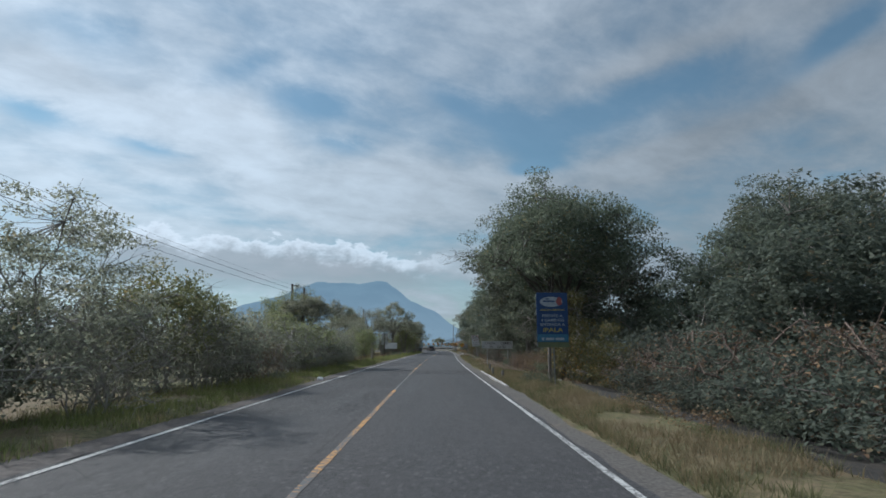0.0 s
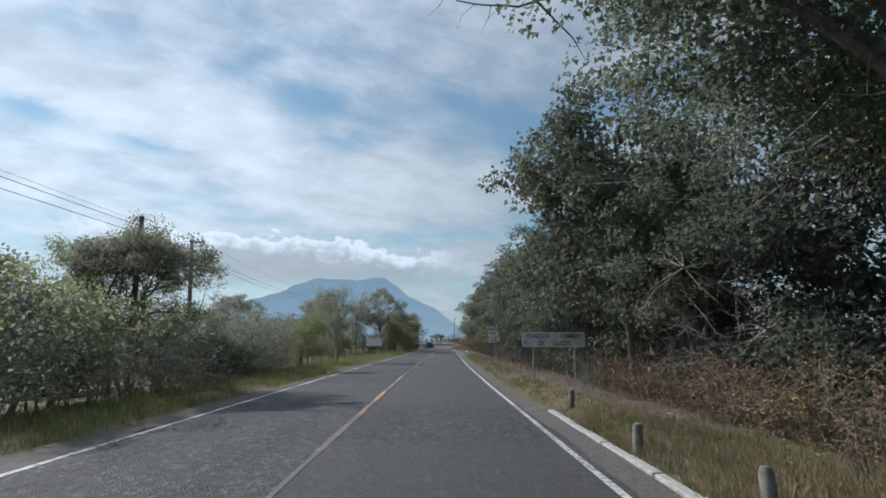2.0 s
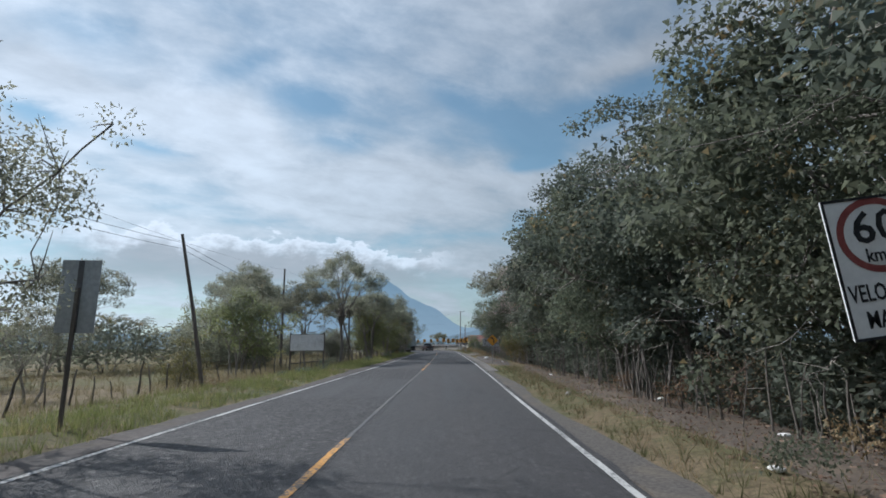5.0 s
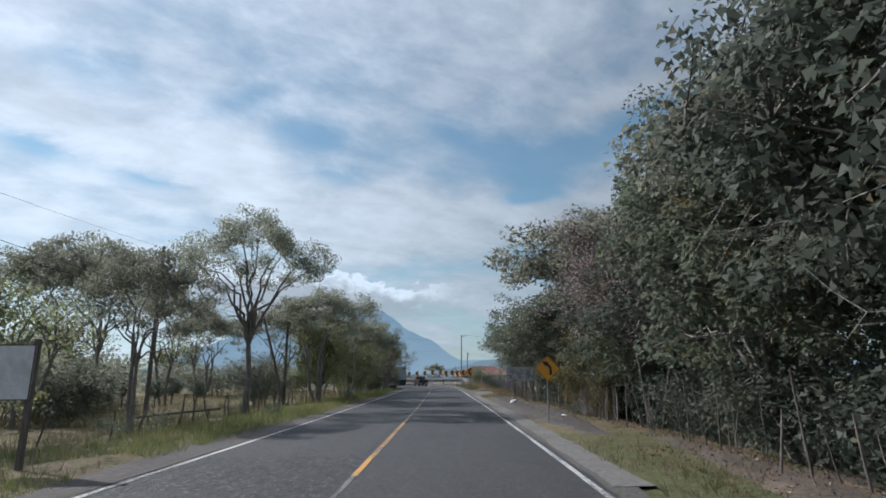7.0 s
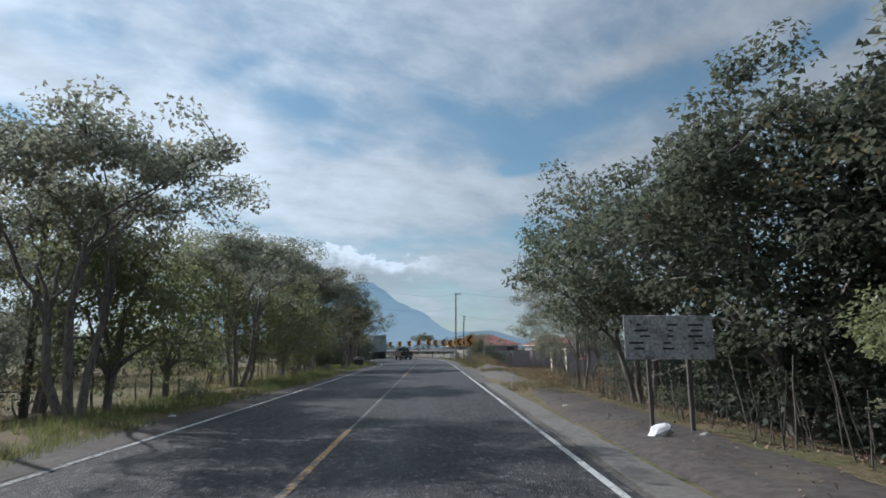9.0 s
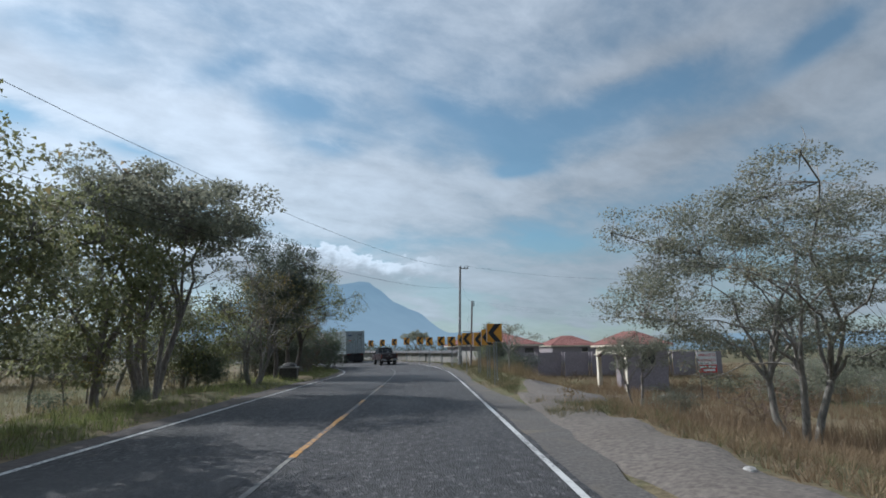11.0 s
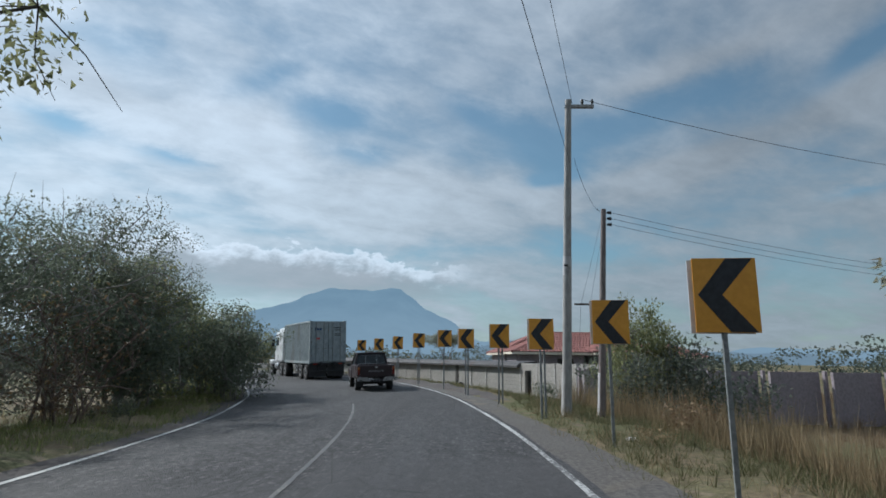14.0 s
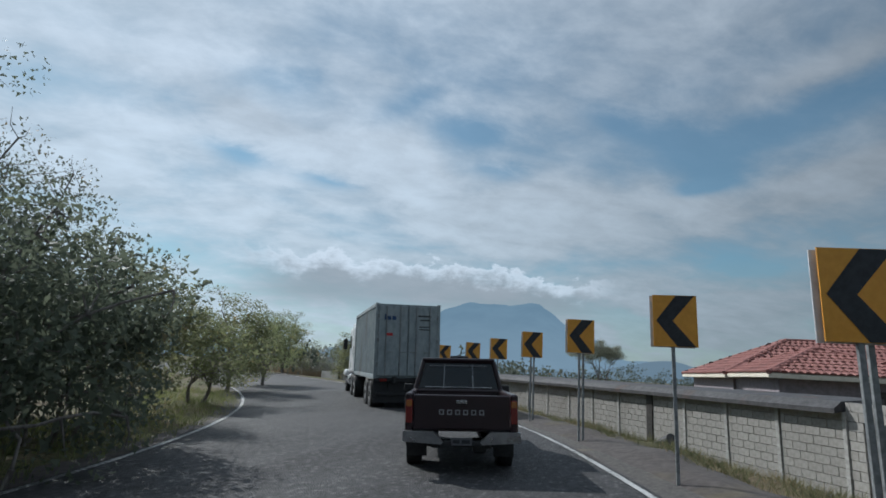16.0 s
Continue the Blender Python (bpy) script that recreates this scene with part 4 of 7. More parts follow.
def place(proto, spots, group=""):
    """Copies of a tree at (x, y, scale, height scale, turn)."""
    rs = random.Random(len(spots) * 7 + int(spots[0][1]))
    for n, (x, y, s, sz) in enumerate(spots):
        m = pose(x, y, z_at(x, y), 0, 0, rs.uniform(0, 360)) @ Matrix.Diagonal((s, s, sz, 1))
        if n == 0:
            proto.matrix_basis = m
            if group:
                proto["group"] = group
        else:
            copy_thing_plain(proto, m)


def copy_thing_plain(ob, m):
    """copy_thing keeps the scale of its pattern: take it off first."""
    keep = ob.matrix_basis.copy()
    ob.matrix_basis = Matrix()
    made = copy_thing(ob, m)
    ob.matrix_basis = keep
    return made


WALL_A = make_tree("tree", 11, 9.4, 4.3, 2.0, "tall dense dark-green roadside tree with a branching trunk", "tree", LEAF_DARK, clumps=225, per=120, leaf=0.165, spread=0.37, stems=2, trunk_r=0.17, limbs=11, hollow=0.6, droop=1.0, slim=0.78, lump=0.27, core=0.24, sprays=14)
WALL_B = make_tree("tree", 12, 9.0, 4.0, 1.8, "dense green tree with drooping leaves and low limbs", "tree", LEAF_MID, clumps=205, per=118, leaf=0.165, spread=0.36, stems=3, trunk_r=0.15, limbs=10, hollow=0.6, droop=1.1, slim=0.78, lump=0.27, core=0.24, sprays=14)
WALL_C = make_tree("tree", 13, 7.2, 3.4, 1.5, "leafy green tree with several crooked stems", "tree", LEAF_MID, clumps=130, per=120, leaf=0.14, spread=0.33, stems=4, trunk_r=0.11, limbs=9, hollow=0.55, droop=0.4, lump=0.27, core=0.22, slim=0.7)
DROOP = make_tree("tree", 14, 9.7, 4.7, 4.3, "large tree with hanging grey-green leaves and long limbs", "tree", LEAF_OLIVE, BARK, clumps=215, per=122, leaf=0.175, spread=0.37, stems=2, trunk_r=0.20, limbs=12, umbrella=0.5, hollow=0.5, droop=1.2, slim=0.78, lump=0.22, core=0.20, sprays=40)
BIG = make_tree("tree", 33, 9.0, 3.6, 3.0, "big dense roadside tree with a lumpy crown and dark forked trunk", "tree", LEAF_DARK, DARK_BARK, clumps=210, per=125, leaf=0.145, spread=0.42, stems=2, trunk_r=0.22, limbs=12, hollow=0.45, droop=0.3, lump=0.34, core=0.24, slim=0.7)
BUSH = make_tree("tree", 34, 6.4, 3.4, 0.5, "wide tangled roadside thicket tree with feathery leaves and pale twigs", "tree", LEAF_MID, PALE_BARK, clumps=190, per=104, leaf=0.105, spread=0.40, stems=5, trunk_r=0.09, limbs=14, hollow=0.4, droop=0.2, twigs=2, lump=0.4, core=0.10, slim=0.62, sprays=26)
OPEN_A = make_tree("tree", 15, 8.6, 3.5, 3.4, "slender open-crowned tree with bare forking limbs", "tree", LEAF_OLIVE, BARK, clumps=125, per=120, leaf=0.14, spread=0.31, stems=2, trunk_r=0.14, limbs=10, umbrella=0.8, hollow=0.5, droop=0.3, flat=0.5, lump=0.3, core=0.03, slim=0.72)
OPEN_B = make_tree("tree", 16, 8.2, 4.2, 3.2, "spreading tree with a broad umbrella crown and dark forked trunks", "tree", LEAF_OLIVE, clumps=150, per=120, leaf=0.14, spread=0.34, stems=3, trunk_r=0.15, limbs=11, umbrella=0.9, hollow=0.5, droop=0.3, flat=0.5, lump=0.3, core=0.05, slim=0.72)
LOW_OPEN = make_tree("tree", 27, 5.8, 2.7, 1.7, "small airy tree with a forked trunk and thin olive leaves", "tree", LEAF_OLIVE, PALE_BARK, clumps=85, per=110, leaf=0.115, spread=0.34, stems=2, trunk_r=0.11, limbs=9, umbrella=0.3, hollow=0.4, droop=0.4, lump=0.35)
ROUND_A = make_tree("tree", 17, 5.4, 2.6, 0.8, "round bushy green tree on a short trunk", "tree", LEAF_LIGHT, clumps=90, per=82, leaf=0.14, spread=0.35, stems=2, trunk_r=0.12, limbs=8, hollow=0.5, lump=0.4, core=0.24, slim=0.72)
ROUND_B = make_tree("tree", 18, 6.0, 2.9, 1.0, "dense rounded green tree on a dark trunk", "tree", LEAF_LIGHT, clumps=105, per=84, leaf=0.14, spread=0.36, stems=1, trunk_r=0.15, limbs=9, hollow=0.5, lump=0.4, core=0.24, slim=0.72)
FEATHER = make_tree("tree", 19, 7.4, 4.2, 1.6, "feathery thin-leaved tree with spreading pale twigs", "tree", LEAF_OLIVE, PALE_BARK, clumps=200, per=105, leaf=0.14, spread=0.30, stems=3, trunk_r=0.11, limbs=14, hollow=0.35, droop=0.2, flat=0.4, twigs=2)
PINK = make_tree("tree", 36, 7.6, 3.2, 2.6, "thin tree with pale twigs and faded pinkish leaves", "tree", LEAF_PINK, DARK_BARK, clumps=130, per=110, leaf=0.075, spread=0.40, stems=2, trunk_r=0.07, limbs=12, hollow=0.35, twigs=3, sprays=90)
place(PINK, [(6.8, 99.2, 1.0, 1.05)])
BARE = make_tree("bare_tree", 20, 5.6, 2.8, 1.6, "leafless tree with pale twisted branches", "tree", LEAF_BROWN, PALE_BARK, clumps=110, per=0, spread=0.40, stems=2, trunk_r=0.10, limbs=12, hollow=0.4, twigs=3, sprays=7)
SHRUB_A = make_tree("shrub", 21, 3.4, 1.9, 0.2, "tangled grey-green roadside shrub with many stems", "shrub", LEAF_OLIVE, PALE_BARK, clumps=65, per=90, leaf=0.105, spread=0.32, stems=5, trunk_r=0.05, limbs=9, hollow=0.3, core=0.18, slim=0.65)
SHRUB_B = make_tree("shrub", 22, 2.9, 1.8, 0.1, "dense grey-green shrub growing from the ground", "shrub", LEAF_MID, clumps=70, per=96, leaf=0.105, spread=0.32, stems=5, trunk_r=0.05, limbs=8, hollow=0.35, core=0.20, slim=0.65)
UNDER = make_tree("shrub", 41, 2.6, 1.7, 0.1, "dark leafy undergrowth shrub", "shrub", LEAF_DARK, clumps=60, per=46, leaf=0.185, spread=0.36, stems=3, trunk_r=0.04, limbs=5, hollow=0.2, twigs=0)
BRUSH = make_tree("shrub", 29, 2.9, 1.8, 0.2, "airy grey roadside brush with thin stems and sparse leaves", "shrub", LEAF_OLIVE, PALE_BARK, clumps=90, per=26, leaf=0.12, spread=0.34, stems=6, trunk_r=0.04, limbs=11, hollow=0.25, twigs=2)
SHRUB_Y = make_tree("shrub", 23, 3.4, 1.7, 0.2, "shrub with yellowing and brown leaves", "shrub", LEAF_YELLOW, PALE_BARK, clumps=70, per=85, leaf=0.14, spread=0.32, stems=5, trunk_r=0.05, limbs=9, hollow=0.3, droop=0.5)
TWIGGY = make_tree("shrub", 24, 2.8, 1.7, 0.2, "dry leafless brush with thin reddish-brown twigs", "shrub", LEAF_BROWN, TWIG_RED, clumps=95, per=8, leaf=0.12, spread=0.34, stems=6, trunk_r=0.04, limbs=12, hollow=0.2, twigs=2)
SMALL = make_tree("weed", 25, 0.75, 0.55, 0.02, "low leafy weed in the verge", "weed", LEAF_MID, clumps=16, per=40, leaf=0.08, spread=0.15, stems=3, trunk_r=0.012, limbs=4, hollow=0.2)
DEAD_WEED = make_tree("weed", 26, 0.9, 0.5, 0.05, "dry brown weed in the verge", "weed", LEAF_BROWN, PALE_BARK, clumps=18, per=26, leaf=0.085, spread=0.17, stems=4, trunk_r=0.010, limbs=5, hollow=0.2, twigs=2)

# right side: the first trees, then the long wall of trees
GREAT = make_tree("tree", 52, 10.5, 4.7, 4.0, "great round-crowned roadside tree with small leaves and forking pale limbs", "tree", LEAF_MID, DARK_BARK, clumps=310, per=150, leaf=0.125, spread=0.40, stems=2, trunk_r=0.20, limbs=14, hollow=0.45, droop=0.5, slim=0.76, lump=0.24, core=0.22, sprays=60)
place(GREAT, [(5.6, 27.9, 0.92, 0.95), (19.4, 29.5, 1.0, 1.05)], "roadside trees")
place(DROOP, [(7.8, 88, 0.85, 0.90), (8.7, 105.0, 1.2, 1.0)], "roadside trees")
place(WALL_A, [(10.9, 15.5, 0.88, 0.64), (9.8, 33, 1.0, 0.9), (7.6, 47.5, 0.98, 0.94), (7.6, 60.5, 1.0, 0.98), (7.5, 73.5, 1.0, 1.0), (7.1, 86, 0.98, 0.98), (8.6, 96.5, 1.0, 1.05), (10.6, 107.5, 0.88, 0.88)], "roadside trees")
place(WALL_B, [(14.8, 9.5, 0.7, 0.5), (12.4, 25.5, 0.9, 0.56), (6.4, 40.5, 1.08, 1.2), (7.4, 54.5, 0.98, 1.0), (7.5, 67, 1.05, 1.02), (7.0, 79.8, 1.0, 1.04), (7.4, 92, 1.0, 1.0), (8.3, 102.5, 0.92, 0.80), (10.2, 111.6, 0.9, 0.84), (7.4, 114, 0.95, 0.86)], "roadside trees")
place(WALL_C, [(7.4, 37, 0.95, 1.0), (6.6, 51, 0.75, 0.85), (6.6, 64, 0.8, 0.85), (6.3, 77, 0.8, 0.9), (6.3, 119.5, 1.1, 1.1), (16, 14, 1.2, 0.85), (13.5, 24, 1.2, 1.1)], "roadside trees")
place(FEATHER, [(5.6, 124.0, 0.62, 0.75), (-11.0, 13.5, 0.9, 0.78)])
SPREADING = make_tree("tree", 19, 8.4, 4.1, 2.3, "feathery spreading tree with long pale limbs over dry grass", "tree", LEAF_OLIVE, PALE_BARK, clumps=300, per=195, leaf=0.09, spread=0.30, stems=3, trunk_r=0.12, limbs=16, hollow=0.35, droop=0.5, flat=0.5, twigs=2, slim=0.6)
place(SPREADING, [(10.3, 140.4, 1.13, 0.90)])
LEANING = make_tree("tree", 83, 6.9, 3.8, 1.9, "bushy spreading roadside tree with a short dark forked trunk", "tree", LEAF_LIGHT, DARK_BARK, clumps=230, per=100, leaf=0.115, spread=0.31, stems=2, trunk_r=0.21, limbs=14, umbrella=0.3, hollow=0.45, droop=0.7, slim=0.62, lump=0.32, core=0.03, twigs=2, sprays=10)
place(LEANING, [(-7.98, 159.73, 0.86, 0.97), (-11.2, 40.6, 0.70, 0.84)])
SLIP = make_tree("tree", 88, 2.1, 0.75, 1.25, "slender young tree with a tuft of olive leaves", "tree", LEAF_LIGHT, PALE_BARK, clumps=26, per=70, leaf=0.10, spread=0.17, stems=1, trunk_r=0.03, limbs=6, hollow=0.4, droop=0.6, slim=0.5)
place(SLIP, [(5.75, 109.2, 1.0, 1.05)])
THIN = make_tree("tree", 85, 5.6, 2.3, 1.2, "thin many-stemmed tree with sparse yellowing leaves", "tree", LEAF_YELLOW, BARK, clumps=105, per=30, leaf=0.115, spread=0.32, stems=4, trunk_r=0.09, limbs=14, hollow=0.3, droop=0.6, slim=0.6, twigs=3, sprays=20)
place(THIN, [(-7.48, 150.46, 1.0, 1.0)])
FEATHERY = make_tree("tree", 86, 4.2, 1.75, 1.7, "small feathery tree with a dark stem in dry grass", "tree", LEAF_OLIVE, BARK, clumps=60, per=150, leaf=0.09, spread=0.24, stems=2, trunk_r=0.09, limbs=9, umbrella=0.3, hollow=0.5, droop=0.5, twigs=2, lump=0.35)
place(FEATHERY, [(10.40, 152.00, 1.0, 1.0)])
place(BIG, [(-8.3, 157.2, 0.66, 0.83)], "roadside trees")
place(BUSH, [(*beside(index_at(184.5), -8.7)[:2], 0.85, 0.95), (*beside(index_at(180.5), -9.0)[:2], 0.9, 1.08), (*beside(index_at(176.5), -9.4)[:2], 0.95, 1.12), (*beside(index_at(171.5), -9.7)[:2], 0.95, 1.05), (*beside(index_at(188.5), -9.3)[:2], 0.6, 0.62), (-11.0, 164.5, 0.8, 0.75), (-8.9, 162.6, 0.5, 0.55)], "roadside thicket")
place(SHRUB_Y, [(6.1, 25.4, 0.95, 1.15), (6.6, 21.5, 0.7, 0.7), (5.9, 101.9, 0.4, 0.6), (5.55, 103.9, 0.55, 0.95), (-12.6, 153.0, 1.0, 0.95), (-11.6, 80.5, 0.6, 0.6), (6.5, 173.6, 0.8, 0.85), (7.3, 176.6, 0.8, 0.9)])
place(SHRUB_A, [(-9.2, 22.5, 1.1, 0.95), (-10.5, 29, 1.1, 0.95), (-11, 42.5, 1.1, 0.9),
                (-9.2, 47.5, 0.9, 0.75), (-10.6, 50.5, 1.1, 1.05), (-9.9, 54.6, 1.0, 0.85), (-11.6, 57.6, 1.2, 1.05), (-13.5, 52, 1.2, 1.0), (11.6, 151.5, 0.7, 0.5), (-12, 20, 1.2, 1.1), (-13, 34, 1.3, 1.1), (-12.4, 117.3, 1.0, 1.0), (-11.2, 167, 1.1, 1.0), (21, 158, 0.9, 0.7), (25, 161, 1.1, 0.8), (29, 164, 1.1, 0.9), (24, 153, 0.9, 0.7), (34, 168, 1.2, 1.0), (40, 171, 1.3, 1.1)], "roadside shrubs")
place(SHRUB_B, [(-10.6, 12, 1.2, 1.1), (-10.8, 25, 1.2, 1.15), (-11, 37, 1.2, 1.1), (-10.2, 45.5, 1.0, 0.95), (-12.6, 48.2, 1.3, 1.2), (-13.2, 54, 1.3, 1.15), (-12, 60, 1.1, 0.9),
                (7.6, 24.5, 0.9, 0.8), (9.0, 117, 1.0, 0.8), (-13.5, 6, 1.3, 1.2), (-15, 26, 1.4, 1.3), (-15, 44, 1.4, 1.2), (-16.5, 104, 1.0, 0.9), (-9.7, 150.5, 0.7, 0.6),
                (-10.6, 163.8, 1.2, 1.1), (5.4, 161, 0.5, 0.45), (-8.9, 178.0, 1.1, 1.25), (-10.2, 173.6, 1.15, 1.2), (-11.2, 180.8, 1.15, 1.3)], "roadside shrubs")
rs = random.Random(50)
PALE_UNDER = make_tree("shrub", 42, 2.6, 1.7, 0.1, "pale olive field-edge shrub", "shrub", LEAF_OLIVE, clumps=60, per=44, leaf=0.19, spread=0.36, stems=3, trunk_r=0.04, limbs=5, hollow=0.2, twigs=0)
place(PALE_UNDER, [(-27 + 5 * math.sin(y * 0.13) + rs.uniform(-1.5, 1.5), y, rs.uniform(1.5, 2.2), rs.uniform(1.1, 1.7)) for y in np.arange(52, 172, 3.6)], "field edge")
place(BRUSH, [(-7.9, 12.5, 0.95, 0.85), (-8.3, 19.5, 0.9, 0.9), (-8.5, 27.5, 0.95, 0.95), (-8.4, 32, 0.85, 0.9), (-8.6, 9.5, 1.0, 0.85), (-9.4, 16.0, 1.05, 1.0), (-8.9, 35.5, 1.0, 0.9), (-8.8, 23.4, 0.9, 0.9), (-8.6, 39.0, 0.9, 0.8), (-9.4, 50.0, 0.9, 0.8), (-27, 224, 1.3, 1.2), (-31, 227, 1.4, 1.3), (-24, 222, 1.0, 0.9), (-41, 238, 1.5, 1.4)], "roadside shrubs")
rs = random.Random(51)
place(UNDER, [(8.6 + rs.uniform(-0.5, 0.9) - (0.8 if y < 98 else 0) + (2.2 if 104 < y < 110 else 0), y, rs.uniform(0.85, 1.15), rs.uniform(0.8, 1.15)) for y in list(np.arange(36.5, 103, 2.1)) + [105.5, 107.4, 109.0] + list(np.arange(110, 126, 2.2))]
      + [(7.8, 19.2, 1.1, 0.95), (6.3, 10.6, 0.75, 0.5), (6.0, 13.4, 0.7, 0.42), (6.6, 8.2, 0.8, 0.55), (5.9, 16.4, 0.6, 0.38), (6.2, 6.2, 0.7, 0.45), (7.2, 14.2, 0.9, 0.7), (7.4, 10.9, 0.9, 0.7), (8.8, 22.6, 1.2, 1.1), (9.3, 11, 1.2, 0.9), (8.2, 15.0, 1.0, 0.9), (8.6, 8.0, 1.1, 0.8), (8.0, 12.6, 1.0, 0.8), (10.5, 19, 1.3, 1.3), (7.6, 32.5, 1.0, 1.0), (10.2, 27, 1.4, 1.4), (5.8, 171.8, 0.75, 0.9), (7.1, 175.0, 1.1, 1.3), (8.3, 174.0, 0.9, 1.0), (5.6, 175.6, 0.6, 0.9), (6.2, 177.4, 0.8, 1.25)], "undergrowth")
place(TWIGGY, [(6.8, 15.5, 0.95, 0.8), (6.9, 12.4, 0.9, 0.85), (7.1, 9.6, 0.95, 0.8), (6.9, 7.2, 0.8, 0.6), (8.4, 11.0, 1.0, 0.9), (6.4, 17.8, 0.7, 0.6), (6.9, 37.5, 0.8, 0.5), (7.3, 40.5, 0.8, 0.55), (7.0, 34.8, 0.8, 0.6), (-8.2, 24.5, 0.8, 0.8), (-8.8, 6.5, 0.9, 0.85), (-9, 40, 0.9, 0.85), (6.6, 45.5, 0.7, 0.6), (6.4, 57, 0.7, 0.6), (6.5, 70, 0.7, 0.6), 
               (14.6, 148.5, 1.0, 0.8), (-11.8, 166, 1.1, 1.0), (-9.6, 169.6, 1.1, 1.2), (4.9, 28.5, 0.5, 0.35), (5.4, 33, 0.6, 0.42), (6.3, 30.8, 0.8, 0.6), (5.8, 35.5, 0.7, 0.5), (5.3, 37.6, 0.6, 0.42), (6.2, 33.6, 0.75, 0.55), (6.0, 39.4, 0.7, 0.5), (5.2, 31.2, 0.55, 0.4), (5.4, 41.4, 0.6, 0.4), (6.6, 43.0, 0.7, 0.5)], "roadside shrubs")
# left side
place(LOW_OPEN, [(-8.5, 65.1, 0.92, 1.02), (-14.6, 76, 0.6, 0.6), (-14.6, 94.4, 0.9, 1.05), (-9.4, 137.5, 0.8, 0.85), (-11.5, 148.5, 0.9, 0.8)], "field trees")
place(ROUND_A, [(-10.3, 20.6, 0.9, 0.85), (-9.6, 33.8, 0.85, 0.72), (-7.6, 52, 0.42, 0.6), (-13.8, 94.6, 1.0, 1.1), (-8.9, 128.9, 1.0, 1.0), (-10.6, 150.5, 0.85, 0.85), (-18.5, 60, 1.0, 0.9), (5.7, 173.4, 0.5, 0.74),
                (-15.5, 189.8, 0.8, 0.66), (-24, 82, 1.0, 1.0), (-14.2, 163.8, 0.6, 0.6)], "field trees")
place(ROUND_B, [(-10.6, 62.5, 0.5, 0.55), (-8.6, 117.8, 0.75, 0.9), (-8.8, 135.5, 0.85, 0.92), (-9.4, 142.0, 0.9, 0.98), (-12.8, 177.0, 0.95, 0.85), (-22, 203.5, 0.72, 0.70), (-33.5, 224, 1.0, 0.95), (-9.8, 123.5, 0.8, 0.9), (-27, 118, 1.1, 1.1),
                (-21.5, 216.0, 0.8, 0.66), (-36, 232, 0.9, 0.7), (-14.2, 184.5, 0.9, 0.66), (-19.8, 197.2, 0.8, 0.75), (-34, 150, 1.2, 1.1)], "field trees")
place(OPEN_A, [(-20.2, 111.5, 0.95, 1.1), (-17.5, 103, 0.85, 0.9), (-12.3, 120.4, 0.9, 0.82), (-11.2, 100.0, 0.7, 0.76), (-20.5, 121, 1.0, 1.0), (-8.8, 144.2, 0.85, 0.82), (-30, 100, 1.1, 1.0)], "field trees")
UMBRELLA = make_tree("tree", 71, 9.5, 4.1, 3.7, "tall vase-shaped tree with bare curving limbs under a broad leafy crown", "tree", LEAF_OLIVE, BARK, clumps=150, per=150, leaf=0.125, spread=0.33, stems=1, trunk_r=0.175, limbs=13, umbrella=1.0, hollow=0.72, droop=0.5, flat=0.6, slim=0.74, twigs=2, lump=0.34, sprays=26)
place(UMBRELLA, [(-9.9, 107.3, 0.82, 0.97)])
place(OPEN_B, [(-8.2, 115.8, 0.9, 0.88), (-8.1, 126.0, 0.85, 0.8), (-9.4, 145.0, 1.05, 0.98), (-12.0, 134, 0.95, 0.95), (-2.0, 232, 0.75, 0.75), (-9.8, 39.2, 0.6, 0.64), (-26, 140, 1.2, 1.1)], "field trees")
place(BARE, [(-13.2, 118.6, 0.9, 0.72), (-12.3, 117.0, 0.7, 0.55), (7.3, 35.2, 0.95, 0.8), (7.2, 38.6, 0.85, 0.85), (-16.5, 36.5, 1.1, 1.1), (-14.2, 31, 0.9, 0.95), (-15.5, 58, 0.9, 0.9), (-13.5, 150, 1.0, 1.0), (8.9, 55, 0.8, 1.75)], "bare trees")
TOPIARY = make_tree("shrub", 72, 2.0, 0.62, 0.75, "small round clipped tree on a short stem", "small tree", LEAF_DARK, clumps=46, per=60, leaf=0.09, spread=0.16, stems=1, trunk_r=0.06, limbs=6, hollow=0.6, lump=0.1, core=0.14)
place(TOPIARY, [(-20.3, 119.2, 1.0, 0.95), (-21.4, 124.0, 1.1, 1.05), (-18.6, 122.0, 0.9, 0.9), (-23.6, 121.0, 1.0, 1.0)], "clipped trees")
SAPLING = make_tree("tree", 61, 2.9, 1.9, 1.3, "crooked sapling with pale limbs and feathery leaves at the tips", "tree", LEAF_OLIVE, PALE_BARK, clumps=24, per=90, leaf=0.10, spread=0.20, stems=1, trunk_r=0.06, limbs=6, umbrella=0.8, hollow=0.8, flat=0.6, twigs=2)
place(SAPLING, [(5.2, 159.3, 1.0, 1.0)])

rs = random.Random(31)
weeds = []
for n in range(46):
    side = rs.choice((-1, 1))
    i = index_at(rs.uniform(4, 176))
    x, y, _ = beside(i, side * rs.uniform(4.6, 7.4) if side > 0 else -rs.uniform(4.5, 7.6))
    weeds.append((x, y, rs.uniform(0.5, 1.1), rs.uniform(0.45, 1.0)))
place(SMALL, weeds[:28], "verge weeds")
place(DEAD_WEED, weeds[28:], "verge weeds")


# ---- signs ----
def post_tube(x, y, z0, z1, r=0.03, n=10):
    return MB().tube([(x, y, z0), (x, y, z1)], r, n)


def bars(spec, y, material, parent, name="lettering", label=""):
    """Writing that is not to be read: rows of plain bars (x, z, width, height)."""
    mb = MB()
    for x, z, w, h in spec:
        mb.box((x, y, z), (w, 0.004, h), 0.0)
    return part(name, mb, material, parent, label)


